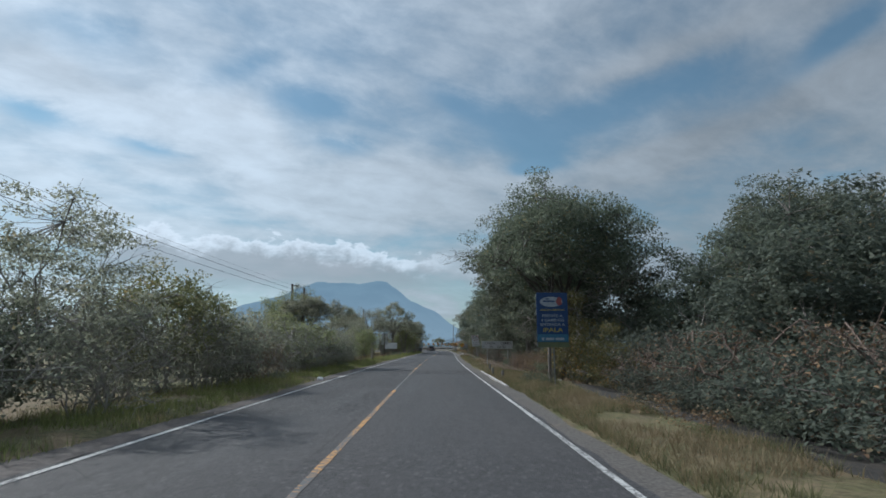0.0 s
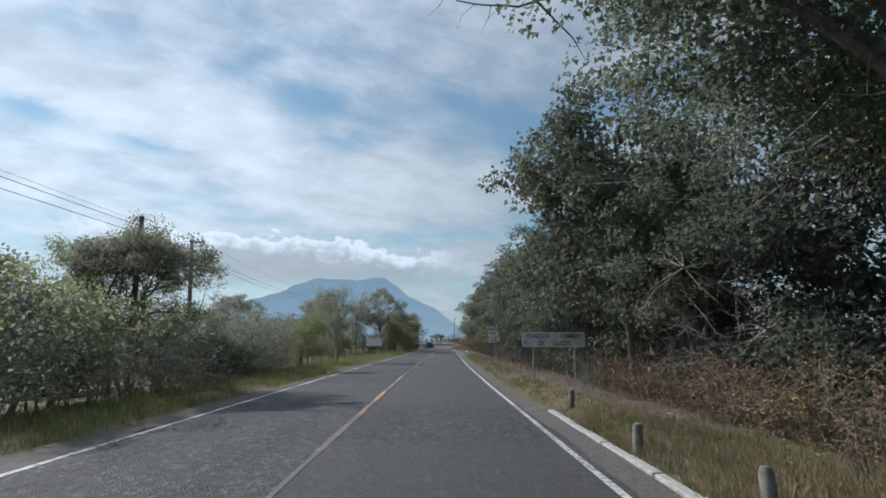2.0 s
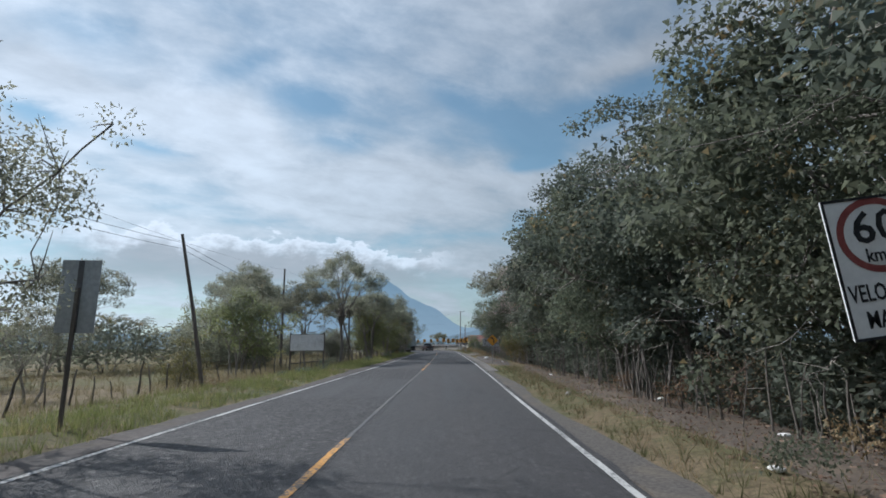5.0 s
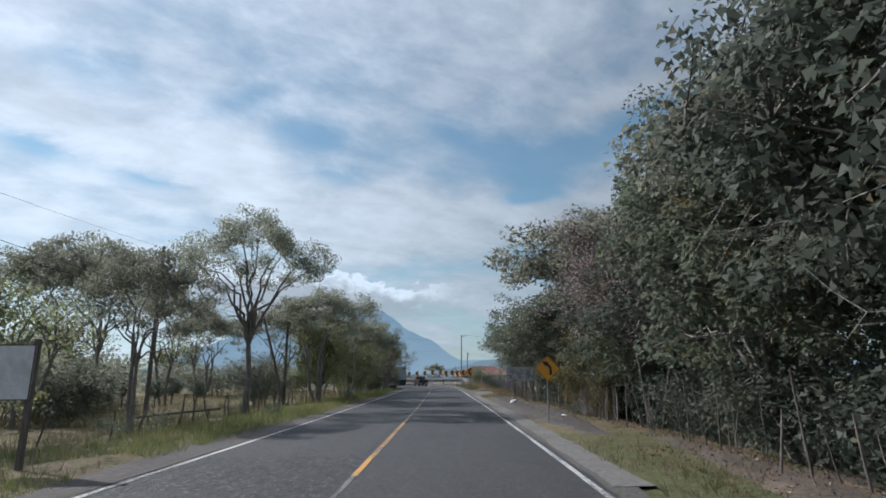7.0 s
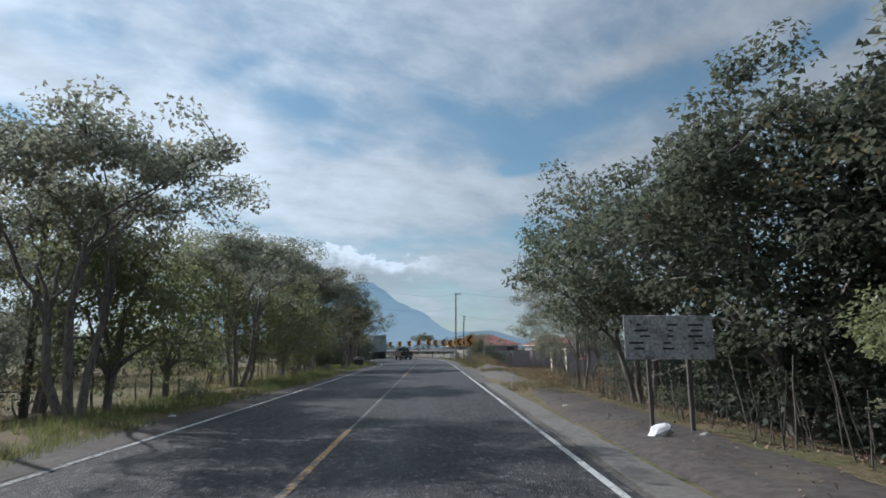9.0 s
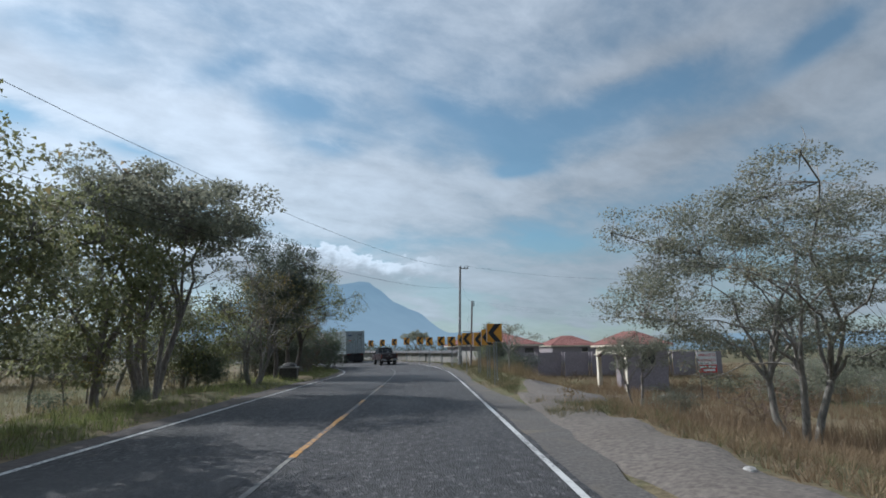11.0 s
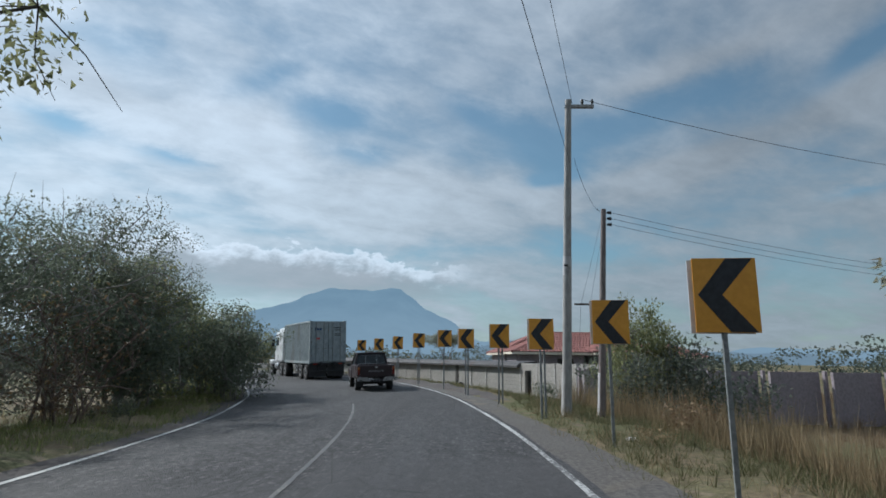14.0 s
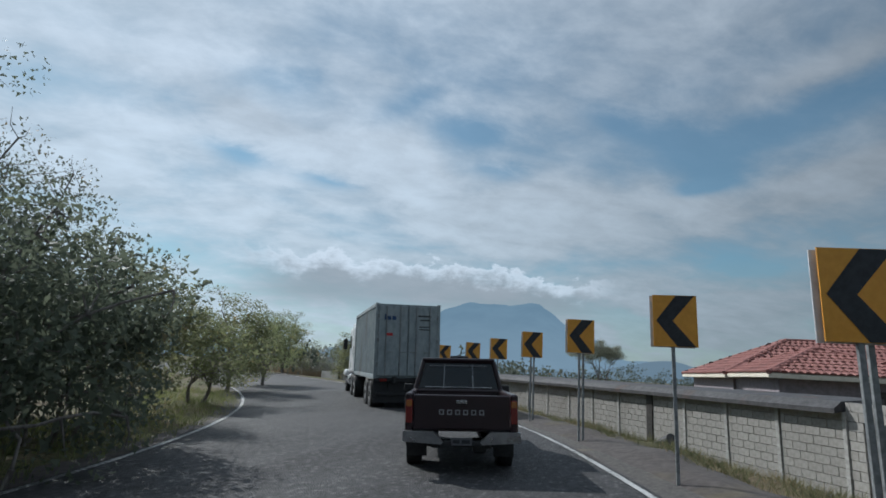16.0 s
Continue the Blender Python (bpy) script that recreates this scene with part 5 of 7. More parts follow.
def board(parent, w, h, z, y=0.0, material=None, name="board", thick=0.02, rim=None):
    b = part(name, MB().box((0, y, z), (w, thick, h), 0.006), material, parent)
    if rim:
        mb = MB()
        for sx, sz, ww, hh in ((0, h / 2 - 0.012, w, 0.024), (0, -h / 2 + 0.012, w, 0.024), (-w / 2 + 0.012, 0, 0.024, h - 0.05), (w / 2 - 0.012, 0, 0.024, h - 0.05)):
            mb.box((sx, y - thick / 2 - 0.003, z + sz), (ww, 0.008, hh))
        part("frame", mb, rim, parent)
    return b


def blue_billboard():
    x, y = 4.22, 21.5
    t = thing("billboard", "tall blue advertising board on a wooden post and a thin pole", "billboard", pose(x, y, z_at(x, y), 0, 0.3, 4))
    w, h, zc = 1.24, 2.12, 2.44
    b = board(t, w, h, zc, 0, SIGN_BLUE, "panel", 0.03)
    part("lower_band", MB().box((0, -0.018, zc - h / 2 + 0.10), (w - 0.02, 0.006, 0.20)), SIGN_OLIVE, b, "olive band")
    part("middle_band", MB().box((0, -0.018, zc - h / 2 + 0.36), (w - 0.02, 0.006, 0.28)), SIGN_TEAL, b, "lighter blue band")
    oval = MB().prism([(0.45 * math.cos(a * math.pi / 14), 0.20 * math.sin(a * math.pi / 14)) for a in range(28)], -0.022, -0.016, m=pose(-0.03, 0, zc + 0.70))
    part("emblem", oval, SIGN_DULL, b, "pale oval emblem")
    part("emblem_figure", MB().prism([(0.14 * math.cos(a * math.pi / 5) * (1 if a % 2 else 0.7), 0.17 * math.sin(a * math.pi / 5)) for a in range(10)], -0.027, -0.021, m=pose(0.28, 0, zc + 0.72)), SIGN_FADED_RED, b, "reddish shape on the emblem")
    bars([(-0.12, zc + 0.72, 0.46, 0.06), (-0.2, zc + 0.81, 0.16, 0.04)], -0.026, SIGN_BLUE, b, "emblem_mark")
    part("lettering", lettering([("ASADOS & MARISCOS", 0.10, 0, zc + 0.38, 0.95)], SIGN_GOLD), None, b, "gold letters", pose(0, -0.017, 0))
    for row in (("FRENTE A", 0.16, 0, zc + 0.15, 0.80), ("4 CAMINOS", 0.16, 0, zc - 0.02, 0.92), ("ENTRADA A", 0.16, 0, zc - 0.19, 0.96)):
        part("lettering", lettering([row], SIGN_DULL), None, b, "pale letters", pose(0, -0.017, 0))
    part("lettering", lettering([("IPALA", 0.22, 0, zc - 0.40, 0.78)], SIGN_GOLD), None, b, "gold letters", pose(0, -0.017, 0))
    bars([(-0.40, zc - 0.74, 0.10, 0.10), (-0.12, zc - 0.74, 0.34, 0.09), (0.27, zc - 0.74, 0.34, 0.09)], -0.024, SIGN_DULL, b, "number_bar")
    part("wooden_post", MB().tube([(-0.12, 0.10, -0.2), (-0.13, 0.10, 0.8), (-0.11, 0.09, 1.6), (-0.12, 0.08, 2.6)], [0.075, 0.07, 0.065, 0.06], 9), POLE_WOOD, t, "dark wooden post")
    part("steel_pole", MB().tube([(0.05, 0.06, -0.2), (0.02, 0.05, 2.4)], 0.025, 8), GALVANISED, t, "thin leaning steel pole")


def lights_notice():
    x, y = 4.13, 43.3
    t = thing("road_notice", "long faded white road notice with black letters on two posts", "road sign", pose(x, y, z_at(x, y) + 0.0, 0, 0.6, 0))
    b = board(t, 2.4, 0.56, 1.58, 0, SIGN_GREY, rim=SIGN_WHITE)
    for row in (("CONCEDA", 0.235, -0.60, 1.70, 0.92), ("CAMBIO", 0.235, 0.66, 1.70, 0.76), ("DE", 0.235, -0.47, 1.43, 0.22), ("LUCES", 0.235, 0.32, 1.43, 0.64)):
        part("lettering", lettering([row], SIGN_BLACK), None, b, "black letters", pose(0, -0.013, 0))
    part("peeled_patch", MB().prism([(-1.17, 1.36), (-0.98, 1.33), (-1.02, 1.40), (-0.92, 1.46), (-1.06, 1.50), (-1.0, 1.56), (-1.17, 1.58)], -0.0165, -0.0115), SIGN_BACK, b, "patch of bare metal")
    for px in (-0.78, 0.82):
        part("post", post_tube(px, 0.035, -0.3, 1.84, 0.03), GALVANISED, t)


def speed_sign():
    x, y = 3.62, 61.5
    t = thing("speed_limit_sign", "leaning white speed-limit sign on a thin steel post", "road sign", pose(x + 0.10, y, z_at(x, y), 0, -7.0, 0))
    w, h, zc = 0.86, 1.24, 2.12
    b = board(t, w, h, zc, 0, SIGN_WHITE, rim=SIGN_BLACK)
    ring, n = MB(), 40
    vs = [(r * math.cos(2 * math.pi * k / n), -0.0135, zc + 0.27 + r * 0.93 * math.sin(2 * math.pi * k / n)) for r in (0.295, 0.36) for k in range(n)]
    ring.add(vs, [(k, (k + 1) % n, n + (k + 1) % n, n + k) for k in range(n)])
    part("red_ring", ring, SIGN_FADED_RED, b, "red ring")
    for row in (("60", 0.40, 0, zc + 0.33, 0.42), ("km/h", 0.17, 0, zc + 0.09, 0.28), ("VELOCIDAD", 0.21, 0, zc - 0.23, 0.76), ("MAXIMA", 0.21, 0, zc - 0.46, 0.56)):
        part("lettering", lettering([row], SIGN_BLACK), None, b, "black letters", pose(0, -0.012, 0))
    part("post", post_tube(0, 0.03, -0.3, 2.6, 0.028), GALVANISED, t)


def curve_sign():
    x, y = 3.16, 98.6
    t = thing("curve_warning_sign", "yellow diamond warning sign with a black left-curve arrow", "road sign", pose(x, y, z_at(x, y), 0, 2.0, -3))
    zc = 1.74
    turn = pose(0, 0, zc, 0, 45, 0)
    b = part("board", MB().box((0, 0, 0), (0.62, 0.018, 0.62), 0.02, pose(0, 0, 0)), SIGN_YELLOW, t, "", turn)
    mb = MB()
    for k in range(4):
        a, c = k * 90, 0.29
        mb.box((0, 0, 0), (0.57, 0.005, 0.012), 0, pose(0, 0, 0, 0, a, 0) @ pose(0, -0.012, c))
    part("border", mb, SIGN_BLACK, b, "black border")
    arrow = MB()
    line = [(0.10, -0.20), (0.10, -0.06), (0.085, 0.03), (0.04, 0.10), (-0.03, 0.15)]
    wv = 0.043
    left, right = [], []
    for k, (px, pz) in enumerate(line):
        a, c = line[max(k - 1, 0)], line[min(k + 1, len(line) - 1)]
        d = Vector((c[0] - a[0], c[1] - a[1])).normalized()
        left.append((px - d.y * wv, pz + d.x * wv))
        right.append((px + d.y * wv, pz - d.x * wv))
    n = len(line)
    arrow.add([(px, -0.013, pz) for px, pz in left + right], [(k, k + 1, n + k + 1, n + k) for k in range(n - 1)])
    arrow.add([(-0.20, -0.013, 0.235), (0.035, -0.013, 0.225), (-0.07, -0.013, 0.075)], [(0, 1, 2)])
    part("arrow", arrow, SIGN_BLACK, b, "black arrow", pose(0, 0, 0, 0, -45, 0))
    part("post", post_tube(0, 0.03, -0.3, 2.05, 0.026), GALVANISED, t)


def peeled_notice():
    x, y = 4.22, 112.6
    t = thing("notice_board", "weathered white notice board with peeling paint on two rusty posts", "notice board", pose(x, y, z_at(x, y), 0, 0.8, 0))
    b = board(t, 1.62, 0.78, 1.66, 0, SIGN_PEELED)
    rs = random.Random(3)
    for r in (-0.2, -0.1, 0.02, 0.12, 0.22):
        for px in (-0.5, 0.0, 0.45):
            bars([(px + rs.uniform(-0.1, 0.1), 1.66 + r, rs.uniform(0.08, 0.3), 0.035)], -0.012, SIGN_BLACK, b, "faded_writing")
    for px in (-0.38, 0.34):
        part("post", MB().box((px, 0.05, 0.62), (0.07, 0.06, 1.9), 0.008), POLE_WOOD, t)


def small_signs():
    x, y = -7.25, 66.9
    t = thing("road_sign", "blank grey back of a road sign on a dark post", "road sign", pose(x, y, z_at(x, y), 0, 1.5, 0))
    b = board(t, 0.74, 1.36, 2.40, 0, SIGN_BACK)
    part("brace", MB().box((0, -0.016, 2.40), (0.10, 0.014, 1.34), 0.003), TIN, b, "dark brace down the middle")
    part("post", MB().box((0, -0.04, 1.1), (0.07, 0.05, 2.9), 0.006), POLE_WOOD, t)
    x, y = -8.6, 89.8
    t = thing("billboard", "low blank white billboard in a dark frame on posts", "billboard", pose(x, y, z_at(x, y), 0, 0, 4))
    b = board(t, 2.0, 0.98, 1.72, 0, SIGN_GREY, rim=POLE_WOOD)
    for px in (-0.98, 0.98):
        part("post", MB().box((px, 0.04, 1.0), (0.10, 0.08, 2.6), 0.008), POLE_WOOD, t)
    part("brace", MB().tube([(-0.4, 0.05, 0.0), (-0.35, 0.05, 1.3)], 0.035, 7), POLE_WOOD, t)
    x, y = 12.5, 149.4
    t = thing("for_sale_sign", "small white and red hand-painted for-sale board on two stakes", "sign", pose(x, y, z_at(x, y), 0, -1, -8))
    gz = z_at(x, y)
    z = 0.86 - gz
    b = board(t, 0.78, 0.88, z, 0, SIGN_WHITE)
    part("red_band", MB().box((0, -0.012, z - 0.27), (0.77, 0.006, 0.34)), SIGN_RED, b, "red band")
    part("lettering", lettering([("VENDO ESTOS", 0.15, 0, z + 0.30, 0.70), ("4 LOTES JUNTOS", 0.15, 0, z + 0.08, 0.72)], SIGN_RED), None, b, "red letters", pose(0, -0.012, 0))
    bars([(-0.2, z - 0.20, 0.30, 0.09), (0.18, z - 0.20, 0.30, 0.09), (0.05, z - 0.34, 0.5, 0.09)], -0.017, SIGN_WHITE, b, "number_bar")
    for px in (-0.33, 0.33):
        part("stake", MB().box((px, 0.04, z - 0.55), (0.05, 0.05, 2.0), 0.005), POLE_WOOD, t)


def chevron_sign(posts):
    """Square yellow board with a black arrow to the left, a second board behind it, two posts."""
    t = thing("chevron_sign", "square yellow bend sign with a black chevron on steel posts", "road sign", group="bend signs")
    w, h, zc = 0.62, 0.76, 2.14
    b = part("board", MB().box((0, 0, zc), (w, 0.012, h), 0.0), SIGN_YELLOW, t)
    ch = MB()
    y = -0.009
    k = zc
    ch.add([(0.02, y, k + h / 2 - 0.004), (w / 2 - 0.03, y, k + h / 2 - 0.004), (-0.035, y, k), (-w / 2 + 0.04, y, k)], [(0, 1, 2, 3)])
    ch.add([(0.02, y, k - h / 2 + 0.004), (w / 2 - 0.03, y, k - h / 2 + 0.004), (-0.035, y, k), (-w / 2 + 0.04, y, k)], [(3, 2, 1, 0)])
    part("chevron", ch, SIGN_BLACK, b, "black chevron")
    part("back_board", MB().box((-0.035, 0.055, zc - 0.01), (w, 0.010, h), 0.0), SIGN_GREY, t, "bare metal board facing the other way")
    for px, py in ((-0.035, 0.028), (0.075, 0.083))[:posts]:
        part("post", MB().box((px, py, 0.95), (0.05, 0.035, 2.9), 0.004), GALVANISED, t)
    part("bracket", MB().box((0.02, 0.03, zc + 0.2), (0.30, 0.05, 0.03), 0.003), GALVANISED, t)
    return t


def build_chevrons():
    pattern = {1: chevron_sign(1), 2: chevron_sign(2)}
    fresh = {1, 2}
    rs = random.Random(8)
    spots = [(3.07, 148.6, 2.55, 0), (3.25, 153.0, 2.46, -4), (3.20, 157.2, 2.43, 0), (2.80, 161.7, 2.55, -6), (2.73, 165.8, 2.54, -3), (2.13, 169.9, 2.50, 6),
             (1.38, 174.05, 2.60, -7), (0.35, 178.0, 2.64, 8), (-0.61, 181.7, 2.76, 8), (-2.12, 186.0, 2.78, 16), (-3.7, 189.9, 2.74, 20), (-5.4, 193.6, 2.72, 24),
             (-7.2, 197.1, 2.70, 26), (-9.4, 200.2, 2.66, 30), (-11.9, 203.2, 2.66, 32), (-14.7, 206.1, 2.66, 34)]
    for n, (x, y, top, turn) in enumerate(spots):
        lean = rs.uniform(-0.5, 0.5)
        m = pose(x - 2.14 * math.sin(radians(lean)), y, top - 2.52, rs.uniform(-1, 1), lean, turn + rs.uniform(-4, 4))
        k = 1 if n in (3, 4, 8, 11, 13) else 2
        if k in fresh:
            pattern[k].matrix_basis = m
            fresh.remove(k)
        else:
            copy_thing(pattern[k], m)


blue_billboard()
lights_notice()
speed_sign()
curve_sign()
peeled_notice()
small_signs()
build_chevrons()


# ---- poles and cables ----
def utility_pole(x, y, top, lean_x=0.0, lean_y=0.0, kind="wood", arm=True, r=0.12):
    z0 = z_at(x, y)
    label = {"wood": "dark weathered wooden utility pole with a small crossarm", "plain": "thin dark wooden utility pole", "concrete": "tall concrete utility pole with a painted foot and fittings",
             "service": "short wooden service pole with a white foot and insulators"}[kind]
    t = thing("utility_pole", label, "utility pole", pose(x, y, z0), group="utility poles")
    h = top - z0
    mat = POLE_CONCRETE if kind == "concrete" else POLE_WOOD
    if kind == "service":
        mat = POLE_STAINED
    tip = Vector((lean_x, lean_y, h))
    part("pole", MB().tube([(0, 0, -0.4), tip * 0.5, tip], [r * 1.15, r * 0.95, r * 0.75], 12), mat, t)
    if kind in ("concrete", "service"):
        f = 0.13 if kind == "concrete" else 0.20
        part("painted_foot", MB().tube([tip * 0.0, tip * f], [r * 1.17, r * 1.10], 12), POLE_WHITE, t, "white painted foot")
        part("painted_band", MB().tube([tip * (0.43 if kind == "concrete" else 0.335), tip * (0.49 if kind == "concrete" else 0.415)], [r * 1.0, r * 0.985], 12), POLE_WHITE, t, "white sticker band")
        if kind == "concrete":
            bars([(0.0, tip.z * 0.46, 0.10, 0.05)], tip.y * 0.46 - r * 1.02, SIGN_BLACK, t, "band_mark")
    if kind == "service":
        part("lettering", lettering([("IPALA", 0.11, 0, 0, 0.34)], SIGN_FADED_RED), None, t, "dark red upright letters", pose(tip.x * 0.375, tip.y * 0.375 - r * 1.05, tip.z * 0.375, 0, -90, 0))
    if arm:
        part("crossarm", MB().box((tip.x + 0.28, tip.y, tip.z - 0.18), (0.75, 0.08, 0.09), 0.01), mat, t)
        for k, px in enumerate((0.05, 0.36, 0.62)):
            part("insulator", MB().tube([(tip.x + px, tip.y, tip.z - 0.14), (tip.x + px, tip.y, tip.z - 0.05), (tip.x + px, tip.y, tip.z + 0.02)], [0.02, 0.045, 0.025], 8), CAR_BLACK, t)
    if kind == "service":
        part("side_arm", MB().box((-0.28, 0, h * 0.53), (0.62, 0.05, 0.05), 0.004), POLE_WOOD, t)
        for k in range(3):
            part("insulator", MB().tube([(tip.x + 0.08, tip.y, tip.z - 0.1 - 0.16 * k), (tip.x + 0.19, tip.y, tip.z - 0.1 - 0.16 * k)], [0.03, 0.05], 8), CAR_BLACK, t)
    return Vector((x, y, z0)) + tip


def cable(points, sag, r=0.014, label="thin black overhead cable between utility poles"):
    mb = MB()
    for a, b in zip(points[:-1], points[1:]):
        a, b = Vector(a), Vector(b)
        line = []
        for k in range(13):
            t = k / 12
            p = a.lerp(b, t)
            p.z -= 4 * sag * t * (1 - t)
            line.append(p)
        mb.tube(line, r * 0.6, 4, False)
    tagged(part("cable", mb, WIRE), label, "cable", "overhead cables")


P1 = utility_pole(-10.25, 39.9, 5.75, 0.05, -0.1, "plain", False, 0.10)
P2 = utility_pole(-14.75, 53.8, 7.66, -0.25, 0, "wood", True, 0.13)
P4 = utility_pole(-10.2, 79.6, 6.15, -1.15, -0.4, "plain", False, 0.08)
P3 = utility_pole(-16.2, 110.3, 8.98, 0.05, 0, "plain", False, 0.11)
P5 = utility_pole(-9.75, 114.0, 5.55, -1.65, -0.3, "plain", False, 0.078)
P6 = utility_pole(2.75, 170.24, 8.16, 0.12, -0.82, "concrete", True, 0.108)
P7 = utility_pole(3.68, 170.52, 5.42, 0.18, -0.36, "service", False, 0.085)
up = Vector((0, 0, 1))
for dz, sag in ((-0.35, 0.6), (-0.6, 0.65)):
    cable([Vector((-9.5, -30, 6.6)) + up * dz, P1 + up * dz, P2 + up * (dz - 0.3), P4 + up * dz, P5 + up * dz], sag)
cable([P2 + up * -0.1, Vector((-13.2, -28, 7.6))], 0.6, 0.010)
cable([P2 + Vector((0.5, 0, -0.1)), P3 + up * -0.1], 0.9, 0.010)
P8 = utility_pole(-11.05, 118.2, 7.0, 0, 0, "plain", False, 0.10)
cable([P5 + up * -0.05, P8 + up * -1.8], 0.05, 0.012)
cable([P3 + up * -0.1, P8 + up * -0.1], 0.1, 0.010)
cable([P8 + up * -0.1, P6 + Vector((0.1, 0, -0.1))], 1.56, 0.010)
cable([P8 + up * -1.8, P6 + Vector((0.0, 0, -1.75))], 1.3, 0.010)
cable([P6 + Vector((0.36, 0, 0.02)), Vector((30, 178, 8.6))], 0.8, 0.012)
for k in range(3):
    cable([P7 + Vector((0.19, 0, -0.1 - 0.16 * k)), Vector((28, 180, 5.0 - 0.2 * k))], 0.5, 0.009)
cable([P6 + Vector((0.1, 0, -1.6)), P7 + Vector((0, 0, -0.1))], 0.35, 0.008)
cable([P7 + Vector((-0.05, 0, -0.2)), Vector((3.25, 170.5, 2.9)), Vector((3.2, 170.6, 1.8))], 0.02, 0.006)
cable([P7 + Vector((0.0, 0, -0.3)), Vector((3.5, 170.45, 3.0)), Vector((3.42, 170.5, 1.6))], 0.02, 0.006)


# ---- block wall along the bend ----
WALL_LINE = [Vector(p) for p in ((5.6, 182.5), (3.55, 187.6), (1.9, 190.6), (-0.1, 194.1), (-2.6, 198.0), (-5.5, 201.9), (-9.1, 206.2), (-13.3, 210.6), (-18.0, 215.2))]
WALL_FOOT = -0.95


def along(line, step):
    """Points at equal steps along a polyline, with headings."""
    out, carry = [], 0.0
    for a, b in zip(line[:-1], line[1:]):
        L = (b - a).length
        s = carry
        while s < L:
            out.append((a.lerp(b, s / L), (b - a).normalized()))
            s += step
        carry = s - L
    return out


def build_block_wall():
    wall = thing("block_wall", "grey concrete block wall with posts and a dark sheet-metal coping", "wall", kind="structure")
    posts = along(WALL_LINE, 1.832)
    BW, BH = 0.385, 0.19
    me_post = recalc(MB().box((0, 0, 0.90), (0.11, 0.19, 2.2), 0.012).mesh("wall_post", CONCRETE))
    me_tall = recalc(MB().box((0, 0, 1.02), (0.10, 0.16, 2.44), 0.012).mesh("wall_post", CONCRETE))
    me_dark = recalc(MB().box((0, 0, 0.90), (0.34, 0.20, 2.2), 0.012).mesh("dark_post", DOOR_DARK))
    me_block = recalc(MB().box((0, 0, 0), (BW, 0.12, BH), 0.004).mesh("block", BLOCK))
    me_half = recalc(MB().box((0, 0, 0), (BW / 2 - 0.005, 0.12, BH), 0.004).mesh("block", BLOCK))
    rs = random.Random(12)
    core, far = MB(), MB()
    D0, D1, DH = 0.62, 1.34, 1.83                 # doorway in the third bay
    for n, (p, d) in enumerate(posts):
        rz = math.degrees(math.atan2(d.y, d.x))
        dark = n == 7
        ob = new("dark_post" if dark else "wall_post", me_dark if dark else me_tall if n in (0, 2) else me_post)
        ob.parent = wall
        ob.matrix_basis = pose(p.x, p.y, WALL_FOOT, 0, rs.uniform(-0.8, 0.8), rz)
        if n + 1 == len(posts):
            break
        q = posts[n + 1][0]
        dd = (q - p)
        L = dd.length
        rz = math.degrees(math.atan2(dd.y, dd.x))
        m = pose(p.x, p.y, WALL_FOOT, 0, 0, rz)
        rows = 11 if n < 3 else 10
        H = rows * (BH + 0.012) + 0.01
        spans = [(0.05, D0, -0.3, H), (D1, L - 0.05, -0.3, H), (D0, D1, DH + 0.02, H)] if n == 2 else [(0.05, L - 0.05, -0.3, H)]
        for x0, x1, z0, z1 in spans:
            core.box(((x0 + x1) / 2, 0, (z0 + z1) / 2), (x1 - x0, 0.1175, z1 - z0), 0, m)
        if n != 2:
            part("bond_beam", MB().box((L / 2, 0, 1.13), (L - 0.11, 0.134, 0.13), 0.006, m), CONCRETE, wall, "pale concrete band")
        for r in range(rows):
            z = 0.005 + BH / 2 + r * (BH + 0.012)
            runs = [(0.06, D0 - 0.005), (D1 + 0.005, L - 0.06)] if n == 2 and r < 9 else [(0.06, L - 0.06)]
            for x, stop in runs:
                first = r % 2 == 1
                while stop - x > 0.05:
                    w = min(BW / 2 if first else BW, stop - x)
                    first = False
                    mm = m @ pose(x + w / 2, rs.uniform(-0.003, 0.003), z, 0, rs.uniform(-0.3, 0.3), 0)
                    whole = abs(w - BW) < 0.001
                    if n < 6 and (whole or abs(w - BW / 2) < 0.001):
                        ob = new("block", me_block if whole else me_half)
                        ob.parent = wall
                        ob.matrix_basis = mm
                    else:
                        far.box((0, 0, 0), (w - 0.006, 0.12, BH), 0, mm)
                    x += w + 0.012
        if n == 2:
            door = part("door", MB().box(((D0 + D1) / 2, 0.0, DH / 2), (D1 - D0 - 0.10, 0.05, DH - 0.04), 0.01, m), DOOR_DARK, wall, "dark metal door in the wall")
            for x in (D0 + 0.03, D1 - 0.03):
                part("door_jamb", MB().box((x, 0, DH / 2), (0.07, 0.15, DH), 0.008, m), CONCRETE, door, "pale concrete jamb")
            part("door_handle", MB().box((D1 - 0.16, 0.045, 0.95), (0.03, 0.05, 0.14), 0.008, m), TIN, door)
    part("wall_core", core, MORTAR, wall, "mortar between the blocks")
    ob = part("block_courses", far, BLOCK, wall, "grey blocks farther along the wall")
    ob["kind"] = "stuff"
    # side wall that runs back from the corner along the field
    yard = thing("yard_wall", "long grey rendered wall at the edge of the field, shade in its colour", "wall", kind="structure")
    m = pose(5.62, 182.36, 0, 0, 0, 14)
    for k in range(9):
        # dark plaster: the shade on this face is put into its colour
        part("wall_panel", MB().box((1.45 + k * 2.8, 0, -0.65), (2.66, 0.14, 3.5), 0.004, m), PLASTER_SHADE, yard)
        part("wall_post", MB().box((0.05 + k * 2.8, 0, -0.62), (0.15, 0.146, 3.52), 0.004, m), PLASTER_SHADE, yard)
